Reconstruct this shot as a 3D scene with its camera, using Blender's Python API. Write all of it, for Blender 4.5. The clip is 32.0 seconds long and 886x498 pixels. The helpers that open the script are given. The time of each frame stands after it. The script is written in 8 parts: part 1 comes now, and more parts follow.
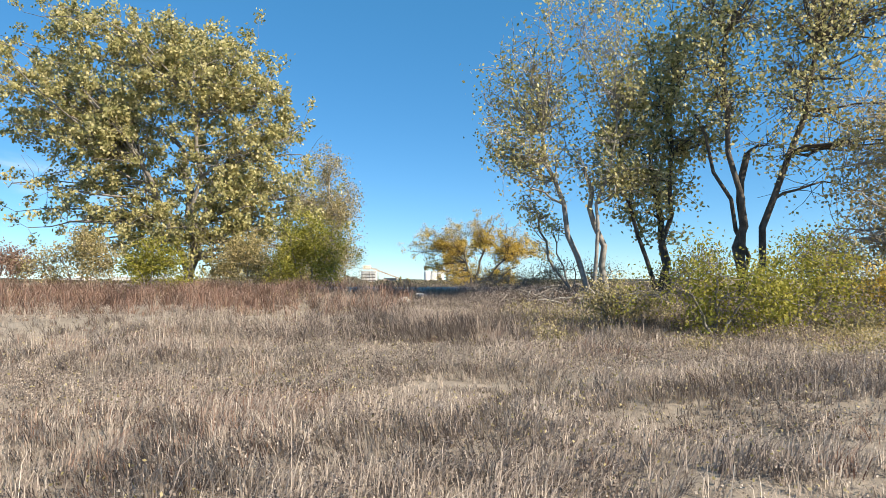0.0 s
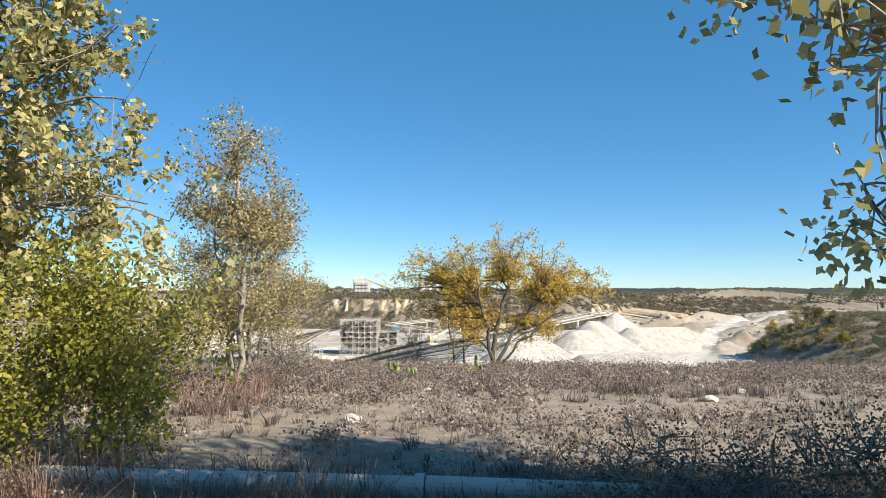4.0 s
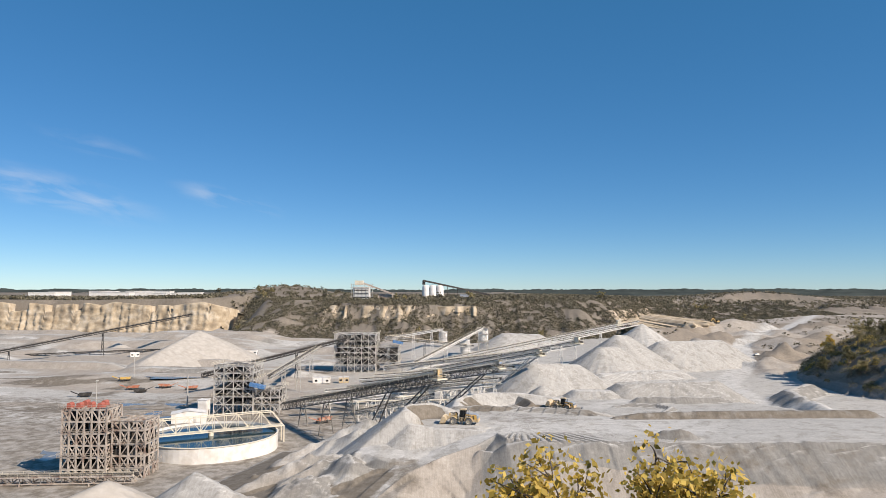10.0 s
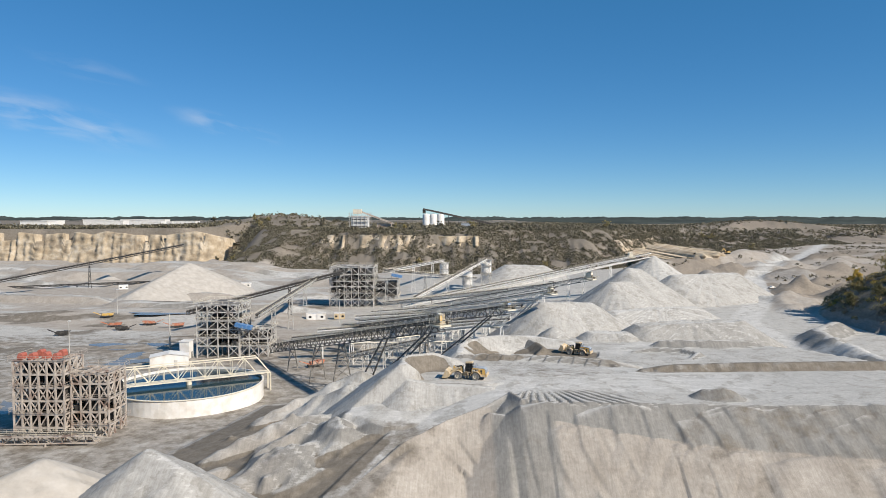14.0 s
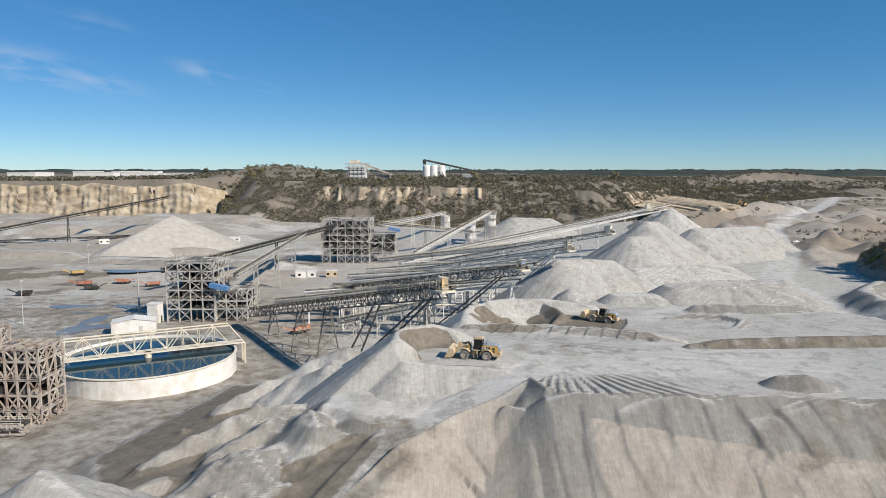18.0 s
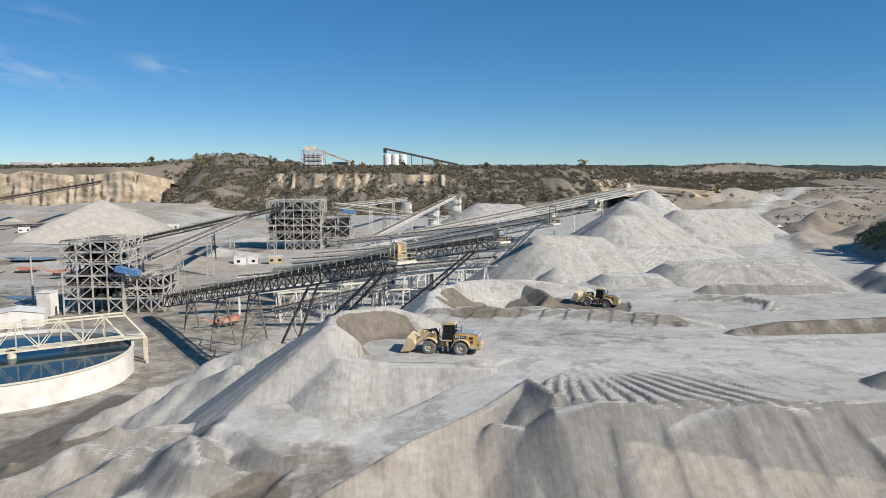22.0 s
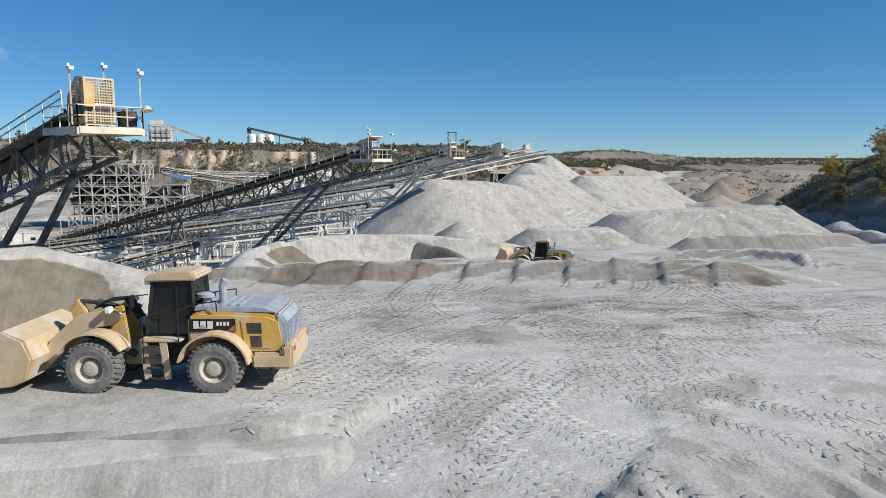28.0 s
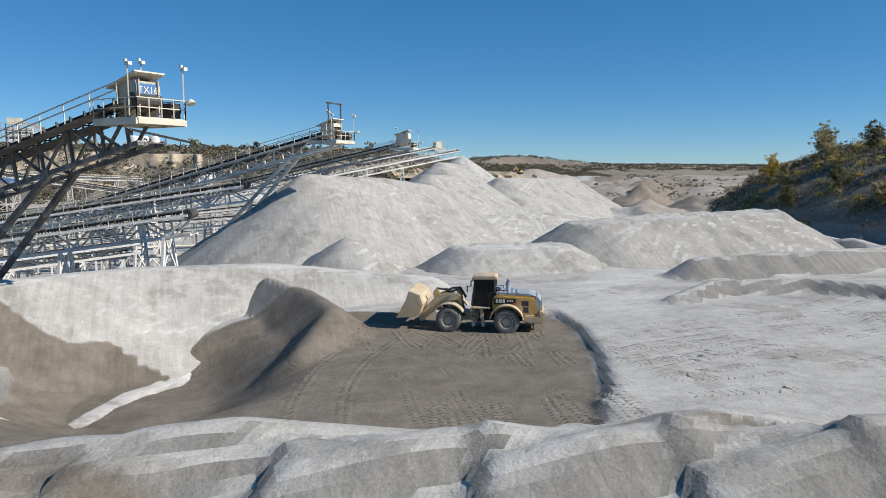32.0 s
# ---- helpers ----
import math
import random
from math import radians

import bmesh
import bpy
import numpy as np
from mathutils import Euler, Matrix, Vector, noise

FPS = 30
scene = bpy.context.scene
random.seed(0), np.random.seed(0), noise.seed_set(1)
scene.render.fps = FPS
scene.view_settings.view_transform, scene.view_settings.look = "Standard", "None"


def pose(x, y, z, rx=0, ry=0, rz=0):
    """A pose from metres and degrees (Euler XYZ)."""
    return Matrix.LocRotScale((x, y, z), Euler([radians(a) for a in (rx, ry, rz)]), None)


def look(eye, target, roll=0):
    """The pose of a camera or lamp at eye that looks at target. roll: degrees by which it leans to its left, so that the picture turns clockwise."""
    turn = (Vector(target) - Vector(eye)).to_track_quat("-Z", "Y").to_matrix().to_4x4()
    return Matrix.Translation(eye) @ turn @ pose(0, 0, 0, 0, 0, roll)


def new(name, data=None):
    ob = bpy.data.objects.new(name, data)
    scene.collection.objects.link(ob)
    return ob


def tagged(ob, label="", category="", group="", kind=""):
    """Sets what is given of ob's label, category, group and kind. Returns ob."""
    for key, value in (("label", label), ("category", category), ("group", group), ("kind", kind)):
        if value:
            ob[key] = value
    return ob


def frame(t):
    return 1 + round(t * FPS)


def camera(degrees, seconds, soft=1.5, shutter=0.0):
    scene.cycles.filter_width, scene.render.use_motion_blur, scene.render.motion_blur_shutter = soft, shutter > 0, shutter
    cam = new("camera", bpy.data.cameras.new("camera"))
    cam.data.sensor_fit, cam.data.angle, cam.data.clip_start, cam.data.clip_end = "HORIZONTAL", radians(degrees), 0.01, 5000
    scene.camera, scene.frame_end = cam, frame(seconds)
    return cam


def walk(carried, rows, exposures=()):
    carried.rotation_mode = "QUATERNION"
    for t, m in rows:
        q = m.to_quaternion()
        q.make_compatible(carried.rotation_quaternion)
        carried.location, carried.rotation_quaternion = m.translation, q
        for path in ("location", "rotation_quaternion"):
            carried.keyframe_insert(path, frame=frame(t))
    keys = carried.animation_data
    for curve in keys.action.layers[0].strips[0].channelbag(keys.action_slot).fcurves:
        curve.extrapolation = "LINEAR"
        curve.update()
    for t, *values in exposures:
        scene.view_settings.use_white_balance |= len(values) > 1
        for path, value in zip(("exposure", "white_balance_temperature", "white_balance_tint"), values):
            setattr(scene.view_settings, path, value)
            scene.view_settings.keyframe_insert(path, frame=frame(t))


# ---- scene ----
cam = camera(65.0, 32.0, soft=0.75)
PATH = [
    (0, (0.592, -248.601, 23.846), (0.362, -238.614, 24.301)),
    (1, (0.282, -242.507, 24.331), (0.052, -232.522, 24.816)),
    (2, (-0.243, -235.694, 25.128), (-0.388, -225.710, 25.668)),
    (3, (-0.529, -227.960, 26.102), (-0.669, -217.976, 26.662)),
    (3.5, (-0.614, -223.940, 26.646), (-0.759, -213.958, 27.221)),
    (5.5, (-0.699, -204.650, 29.068), (-0.874, -194.669, 29.653)),
    (6, (-0.799, -200.588, 29.747), (-0.979, -190.607, 30.332)),
    (7, (-1.099, -192.712, 30.949), (-1.309, -182.732, 31.544)),
    (8, (-1.602, -184.871, 31.799), (-1.792, -174.891, 32.399)),
    (9, (-2.411, -176.287, 32.295), (-2.636, -166.307, 32.875)),
    (10, (-3.489, -167.960, 32.503), (-3.694, -157.980, 33.088)),
    (11, (-4.119, -161.575, 32.820), (-4.319, -151.595, 33.415)),
    (12, (-4.289, -155.290, 33.380), (-4.489, -145.309, 33.970)),
    (12.5, (-4.410, -152.039, 33.602), (-4.615, -142.052, 34.067)),
    (13, (-4.522, -148.877, 33.788), (-4.717, -138.880, 33.938)),
    (13.5, (-4.561, -145.898, 33.964), (-4.771, -135.901, 33.814)),
    (14, (-4.627, -142.948, 34.122), (-4.837, -132.960, 33.667)),
    (14.5, (-4.770, -139.827, 34.239), (-4.985, -129.859, 33.474)),
    (16.5, (-5.445, -124.679, 34.149), (-5.655, -114.744, 33.029)),
    (17, (-5.514, -120.948, 33.481), (-5.724, -111.013, 32.366)),
    (18, (-5.628, -113.127, 31.894), (-5.848, -103.193, 30.769)),
    (19, (-5.726, -105.178, 29.892), (-5.936, -95.244, 28.762)),
    (20, (-5.722, -96.030, 27.207), (-5.792, -86.095, 26.067)),
    (21, (-5.776, -87.226, 24.696), (-5.681, -77.294, 23.537)),
    (22, (-5.484, -78.331, 21.949), (-5.169, -68.404, 20.784)),
    (23, (-5.115, -68.796, 18.668), (-4.565, -58.879, 17.503)),
    (24, (-4.719, -60.106, 16.470), (-3.968, -50.204, 15.290)),
    (25, (-3.831, -50.592, 14.112), (-2.801, -40.717, 12.922)),
    (25.5, (-3.124, -45.728, 12.878), (-1.948, -35.870, 11.678)),
    (27.5, (1.529, -24.691, 8.035), (3.324, -14.928, 6.830)),
    (28, (1.775, -20.715, 7.138), (3.800, -11.000, 5.903)),
    (28.5, (2.432, -16.727, 6.366), (4.662, -7.058, 5.126)),
    (29, (3.555, -12.242, 5.644), (6.146, -2.660, 4.423)),
    (29.5, (4.979, -7.246, 5.032), (7.914, 2.240, 3.847)),
    (30, (6.531, -2.191, 4.694), (9.532, 7.275, 3.519)),
    (31, (9.565, 7.093, 4.782), (12.665, 16.529, 3.626)),
    (32, (12.710, 16.151, 4.835), (16.000, 25.525, 3.695)),
]
EXPOSURES = [(0, 0.98, 7500, 10), (3, 1.02, 7350, 11), (4.5, 0.7, 7400, 10), (6, 0.56, 7300, 14), (9, 0.34, 7150, 15), (13, 0.24, 6830, 11), (17, 0.14, 6740, 10), (19, 0.1, 6730, 10), (25, 0.1, 6680, 10), (28, 0.08, 6560, 10), (32, 0.12, 6520, 10)]
walk(cam, [(t, look(eye, target)) for t, eye, target in PATH], EXPOSURES)
# ---- world, sun, exposure ----
SUN_TO = Vector((0.82, -0.57, 0.0)).normalized()
SUN_EL = radians(36)
world = bpy.data.worlds.new("sky")
scene.world = world
world.use_nodes = True
wt = world.node_tree
sky = wt.nodes.new("ShaderNodeTexSky")
sky.sky_type = "NISHITA"
sky.sun_disc = False
sky.sun_elevation = SUN_EL
sky.sun_rotation = math.atan2(SUN_TO.x, SUN_TO.y)
sky.altitude = 1500
sky.air_density, sky.dust_density, sky.ozone_density = 0.8, 0.0, 3.5
bg = wt.nodes["Background"]
bg.inputs["Strength"].default_value = 0.092
hue = wt.nodes.new("ShaderNodeHueSaturation")
hue.inputs["Saturation"].default_value = 1.2
wt.links.new(sky.outputs["Color"], hue.inputs["Color"])
tint = wt.nodes.new("ShaderNodeMixRGB")
tint.blend_type = "MULTIPLY"
tint.inputs["Fac"].default_value = 1.0
tint.inputs["Color2"].default_value = (0.89, 1.0, 1.07, 1)
wt.links.new(hue.outputs["Color"], tint.inputs["Color1"])


def cirrus(below, way, size, amount):
    """A faint wisp of high cloud round a direction in the sky."""
    tc = wt.nodes.new("ShaderNodeTexCoord")
    dot = wt.nodes.new("ShaderNodeVectorMath")
    dot.operation = "DISTANCE"
    mp = wt.nodes.new("ShaderNodeMapping")
    mp.inputs["Rotation"].default_value = (0, radians(-14), 0)
    mp.inputs["Scale"].default_value = (1.0, 1.0, 4.5)
    wt.links.new(tc.outputs["Generated"], mp.inputs["Vector"])
    ctr = Euler((0, radians(-14), 0)).to_matrix() @ Vector(way).normalized()
    dot.inputs[1].default_value = (ctr.x, ctr.y, ctr.z * 4.5)
    mp.inputs["Scale"].default_value = (1, 1, 1)
    sc = wt.nodes.new("ShaderNodeVectorMath")
    sc.operation = "MULTIPLY"
    sc.inputs[1].default_value = (1, 1, 4.5)
    wt.links.new(mp.outputs["Vector"], sc.inputs[0])
    wt.links.new(sc.outputs["Vector"], dot.inputs[0])
    fall = wt.nodes.new("ShaderNodeMapRange")
    fall.interpolation_type = "SMOOTHSTEP"
    fall.inputs["From Min"].default_value, fall.inputs["From Max"].default_value = size, 0.0
    fall.inputs["To Max"].default_value = amount
    wt.links.new(dot.outputs["Value"], fall.inputs["Value"])
    ns = wt.nodes.new("ShaderNodeTexNoise")
    ns.inputs["Scale"].default_value, ns.inputs["Detail"].default_value, ns.inputs["Distortion"].default_value = 14.0, 8.0, 0.4
    wt.links.new(sc.outputs["Vector"], ns.inputs["Vector"])
    nr = wt.nodes.new("ShaderNodeMapRange")
    nr.inputs["From Min"].default_value, nr.inputs["From Max"].default_value = 0.44, 0.72
    wt.links.new(ns.outputs["Fac"], nr.inputs["Value"])
    mul = wt.nodes.new("ShaderNodeMath")
    mul.operation = "MULTIPLY"
    wt.links.new(nr.outputs["Result"], mul.inputs[0])
    wt.links.new(fall.outputs["Result"], mul.inputs[1])
    mx = wt.nodes.new("ShaderNodeMixRGB")
    mx.inputs["Color2"].default_value = (7.0, 7.4, 8.0, 1)
    wt.links.new(mul.outputs["Value"], mx.inputs["Fac"])
    wt.links.new(below, mx.inputs["Color1"])
    return mx.outputs["Color"]


haze = wt.nodes.new("ShaderNodeMixRGB")
haze.inputs["Fac"].default_value = 0.32
haze.inputs["Color2"].default_value = (0.25, 2.5, 5.2, 1)
wt.links.new(tint.outputs["Color"], haze.inputs["Color1"])
clouds = haze.outputs["Color"]
for way, size, amount in (((-0.588, 1.0, 0.142), 0.15, 0.42), ((-0.335, 1.0, 0.131), 0.09, 0.4), ((-0.53, 1.0, 0.212), 0.09, 0.16)):
    clouds = cirrus(clouds, way, size, amount)
wt.links.new(clouds, bg.inputs["Color"])
sun_data = bpy.data.lights.new("sun", "SUN")
sun_data.energy, sun_data.angle, sun_data.color = 5.0, radians(0.53), (1.0, 0.94, 0.85)
sun = new("sun", sun_data)
sun_dir = Vector((SUN_TO.x * math.cos(SUN_EL), SUN_TO.y * math.cos(SUN_EL), math.sin(SUN_EL)))
sun.matrix_world = look(sun_dir * 400, (0, 0, 0))
# ---- materials ----
def material(name, colors, scale=1.0, rough=0.85, metal=0.0, bump=0.0, bump_scale=8.0, detail=6.0, stain=None,
             stain_scale=0.3, stain_amount=0.5, per_object=0.0, per_island=0.0, spec=0.3):
    """Two-scale noise between colours, an optional stain colour, and bump."""
    m = bpy.data.materials.new(name)
    m.use_nodes = True
    nt = m.node_tree
    N, L = nt.nodes, nt.links
    b = N["Principled BSDF"]
    tc = N.new("ShaderNodeNewGeometry")
    n1 = N.new("ShaderNodeTexNoise")
    n1.inputs["Scale"].default_value = scale
    n1.inputs["Detail"].default_value = detail
    n1.inputs["Roughness"].default_value = 0.65
    L.new(tc.outputs["Position"], n1.inputs["Vector"])
    ramp = N.new("ShaderNodeValToRGB")
    ramp.color_ramp.elements[0].position, ramp.color_ramp.elements[1].position = 0.3, 0.7
    ramp.color_ramp.elements[0].color = (*colors[0], 1)
    ramp.color_ramp.elements[1].color = (*colors[-1], 1)
    if len(colors) == 3:
        e = ramp.color_ramp.elements.new(0.5)
        e.color = (*colors[1], 1)
    L.new(n1.outputs["Fac"], ramp.inputs["Fac"])
    out = ramp.outputs["Color"]
    if stain:
        n2 = N.new("ShaderNodeTexNoise")
        n2.inputs["Scale"].default_value = stain_scale
        n2.inputs["Detail"].default_value = 8
        L.new(tc.outputs["Position"], n2.inputs["Vector"])
        r2 = N.new("ShaderNodeMapRange")
        r2.inputs["From Min"].default_value, r2.inputs["From Max"].default_value = 0.5, 0.68
        r2.inputs["To Max"].default_value = stain_amount
        L.new(n2.outputs["Fac"], r2.inputs["Value"])
        mx = N.new("ShaderNodeMixRGB")
        mx.inputs["Color2"].default_value = (*stain, 1)
        L.new(r2.outputs["Result"], mx.inputs["Fac"])
        L.new(out, mx.inputs["Color1"])
        out = mx.outputs["Color"]
    if per_object or per_island:
        hs = N.new("ShaderNodeHueSaturation")
        rnd = N.new("ShaderNodeObjectInfo").outputs["Random"] if per_object else tc.outputs["Random Per Island"]
        mr = N.new("ShaderNodeMapRange")
        amt = per_object or per_island
        mr.inputs["To Min"].default_value, mr.inputs["To Max"].default_value = 1 - amt, 1 + amt
        L.new(rnd, mr.inputs["Value"])
        L.new(mr.outputs["Result"], hs.inputs["Value"])
        L.new(out, hs.inputs["Color"])
        out = hs.outputs["Color"]
    L.new(out, b.inputs["Base Color"])
    b.inputs["Roughness"].default_value = rough
    b.inputs["Metallic"].default_value = metal
    b.inputs["Specular IOR Level"].default_value = spec
    if bump:
        n3 = N.new("ShaderNodeTexNoise")
        n3.inputs["Scale"].default_value = bump_scale
        n3.inputs["Detail"].default_value = 8
        n3.inputs["Roughness"].default_value = 0.7
        L.new(tc.outputs["Position"], n3.inputs["Vector"])
        bp = N.new("ShaderNodeBump")
        bp.inputs["Strength"].default_value = 0.6
        bp.inputs["Distance"].default_value = bump
        L.new(n3.outputs["Fac"], bp.inputs["Height"])
        L.new(bp.outputs["Normal"], b.inputs["Normal"])
    return m


M_TAN = material("tan_gravel", [(0.36, 0.33, 0.29), (0.43, 0.395, 0.35), (0.50, 0.465, 0.42)], 0.3, 0.95, bump=0.12, bump_scale=2.0, spec=0.1)
M_STEEL = material("dusty_pale_steel", [(0.38, 0.36, 0.33), (0.62, 0.60, 0.56)], 0.7, 0.65, 0.1, stain=(0.15, 0.125, 0.105), stain_scale=0.45, stain_amount=0.7)
M_RUST = material("rusty_dusty_steel", [(0.36, 0.31, 0.265), (0.56, 0.50, 0.44)], 0.6, 0.75, 0.1, stain=(0.20, 0.115, 0.085), stain_scale=0.4, stain_amount=0.75)
M_DARK = material("dark_steel", [(0.045, 0.041, 0.038), (0.095, 0.088, 0.08)], 1.5, 0.6, 0.3, stain=(0.26, 0.235, 0.21), stain_scale=0.8, stain_amount=0.45)
M_DUSTY = material("dusty_dark_steel", [(0.08, 0.075, 0.068), (0.19, 0.18, 0.163)], 1.2, 0.7, 0.1, stain=(0.42, 0.39, 0.35), stain_scale=0.8, stain_amount=0.6)
M_BELT = material("rubber_belt", [(0.05, 0.048, 0.045), (0.14, 0.13, 0.12)], 2.0, 0.9)
M_WHITE = material("dusty_white_paint", [(0.66, 0.64, 0.60), (0.80, 0.78, 0.75)], 0.4, 0.55, stain=(0.52, 0.46, 0.38), stain_scale=0.35, stain_amount=0.5)
M_CREAM = material("cream_paint", [(0.62, 0.56, 0.44), (0.74, 0.68, 0.56)], 0.6, 0.6, stain=(0.42, 0.36, 0.28), stain_scale=0.8, stain_amount=0.5)
M_YELLOW = material("machine_yellow_paint", [(0.56, 0.34, 0.085), (0.64, 0.42, 0.13)], 1.2, 0.55, stain=(0.54, 0.47, 0.38), stain_scale=1.2, stain_amount=0.85)
M_YDUST = material("dust_covered_yellow", [(0.50, 0.36, 0.19), (0.58, 0.48, 0.34)], 1.8, 0.75, stain=(0.56, 0.51, 0.44), stain_scale=1.4, stain_amount=0.9)
M_RUBBER = material("dusty_tyre_rubber", [(0.10, 0.097, 0.093), (0.25, 0.243, 0.23)], 3.0, 0.9, bump=0.02, bump_scale=12)
M_RIM = material("dusty_rim", [(0.46, 0.41, 0.32), (0.56, 0.51, 0.42)], 4.0, 0.7)
M_BLUE = material("blue_paint", [(0.05, 0.16, 0.36), (0.10, 0.24, 0.46)], 1.0, 0.5, stain=(0.5, 0.5, 0.48), stain_scale=1.2, stain_amount=0.5)
M_ORANGE = material("faded_orange_paint", [(0.40, 0.13, 0.075), (0.48, 0.20, 0.12)], 1.0, 0.7, stain=(0.42, 0.36, 0.30), stain_scale=0.7, stain_amount=0.85)
M_PUDDLE = material("muddy_water", [(0.15, 0.14, 0.12), (0.22, 0.205, 0.175)], 0.1, 0.16)
M_RED = material("red_motor_paint", [(0.36, 0.10, 0.07), (0.44, 0.15, 0.11)], 1.0, 0.6)
M_HOOD = material("dusty_blue_grey_hood", [(0.24, 0.28, 0.33), (0.40, 0.43, 0.47)], 2.0, 0.7)
M_BLACK = material("black_plastic", [(0.012, 0.012, 0.013), (0.03, 0.03, 0.03)], 3.0, 0.5)
M_CONC = material("pale_concrete", [(0.40, 0.385, 0.35), (0.52, 0.50, 0.46)], 0.8, 0.9, bump=0.01, bump_scale=15)
M_BARK = material("grey_bark", [(0.12, 0.105, 0.09), (0.30, 0.275, 0.245)], 3.0, 0.95, bump=0.04, bump_scale=14)
M_DKBARK = material("dark_bark", [(0.045, 0.038, 0.032), (0.14, 0.122, 0.105)], 3.0, 0.95, bump=0.04, bump_scale=14)
M_PALEBARK = material("pale_bark", [(0.17, 0.155, 0.135), (0.37, 0.345, 0.31)], 3.0, 0.95, bump=0.03, bump_scale=14)
M_CLIFF = material("pale_limestone", [(0.29, 0.225, 0.15), (0.44, 0.36, 0.26), (0.56, 0.49, 0.395)], 0.1, 0.95, bump=0.5, bump_scale=0.6,
                   stain=(0.20, 0.16, 0.115), stain_scale=0.08, stain_amount=0.75, spec=0.1)


def leaf_material(name, a, b, c, trans=0.35):
    m = bpy.data.materials.new(name)
    m.use_nodes = True
    N, L = m.node_tree.nodes, m.node_tree.links
    p = N["Principled BSDF"]
    g = N.new("ShaderNodeNewGeometry")
    ramp = N.new("ShaderNodeValToRGB")
    ramp.color_ramp.elements[0].color = (*a, 1)
    ramp.color_ramp.elements[1].color = (*c, 1)
    ramp.color_ramp.elements.new(0.5).color = (*b, 1)
    L.new(g.outputs["Random Per Island"], ramp.inputs["Fac"])
    L.new(ramp.outputs["Color"], p.inputs["Base Color"])
    p.inputs["Roughness"].default_value = 0.6
    p.inputs["Specular IOR Level"].default_value = 0.25
    t = N.new("ShaderNodeBsdfTranslucent")
    L.new(ramp.outputs["Color"], t.inputs["Color"])
    mix = N.new("ShaderNodeMixShader")
    mix.inputs["Fac"].default_value = trans
    L.new(p.outputs[0], mix.inputs[1])
    L.new(t.outputs[0], mix.inputs[2])
    L.new(mix.outputs[0], N["Material Output"].inputs["Surface"])
    return m


L_GREEN = leaf_material("green_leaves", (0.19, 0.20, 0.075), (0.43, 0.395, 0.175), (0.66, 0.585, 0.335), 0.48)
L_YELLOW = leaf_material("yellow_leaves", (0.27, 0.195, 0.045), (0.59, 0.42, 0.085), (0.74, 0.55, 0.17), 0.45)
L_MIX = leaf_material("olive_leaves", (0.17, 0.155, 0.065), (0.39, 0.325, 0.155), (0.58, 0.49, 0.29), 0.45)
L_BRIGHT = leaf_material("bright_green_leaves", (0.16, 0.18, 0.03), (0.30, 0.285, 0.055), (0.42, 0.37, 0.09), 0.42)
L_REDDISH = leaf_material("reddish_brush", (0.17, 0.09, 0.065), (0.27, 0.17, 0.13), (0.38, 0.285, 0.225))
L_SCRUB = leaf_material("grey_green_scrub", (0.08, 0.073, 0.048), (0.16, 0.142, 0.095), (0.27, 0.238, 0.17), 0.25)
L_HILL = leaf_material("dark_olive_leaves", (0.06, 0.062, 0.03), (0.17, 0.16, 0.08), (0.32, 0.285, 0.155), 0.35)
L_GRASS = leaf_material("dry_grass", (0.215, 0.175, 0.145), (0.36, 0.30, 0.25), (0.56, 0.485, 0.415), 0.3)
L_DARKGRASS = leaf_material("dark_dry_weeds", (0.12, 0.093, 0.08), (0.22, 0.178, 0.152), (0.34, 0.285, 0.248), 0.3)

M_GLASS = bpy.data.materials.new("dark_glass")
M_GLASS.use_nodes = True
_p = M_GLASS.node_tree.nodes["Principled BSDF"]
_p.inputs["Base Color"].default_value = (0.012, 0.015, 0.017, 1)
_p.inputs["Roughness"].default_value = 0.08
M_LENS = material("lamp_glass", [(0.75, 0.75, 0.72), (0.85, 0.85, 0.82)], 4.0, 0.15)

M_WATER = bpy.data.materials.new("murky_water")
M_WATER.use_nodes = True
_n, _l = M_WATER.node_tree.nodes, M_WATER.node_tree.links
_p = _n["Principled BSDF"]
_p.inputs["Base Color"].default_value = (0.022, 0.05, 0.062, 1)
_p.inputs["Roughness"].default_value = 0.10
_p.inputs["Specular IOR Level"].default_value = 0.28
_t = _n.new("ShaderNodeTexNoise")
_t.inputs["Scale"].default_value = 1.2
_b = _n.new("ShaderNodeBump")
_b.inputs["Strength"].default_value, _b.inputs["Distance"].default_value = 0.15, 0.05
_l.new(_t.outputs["Fac"], _b.inputs["Height"])
_l.new(_b.outputs["Normal"], _p.inputs["Normal"])


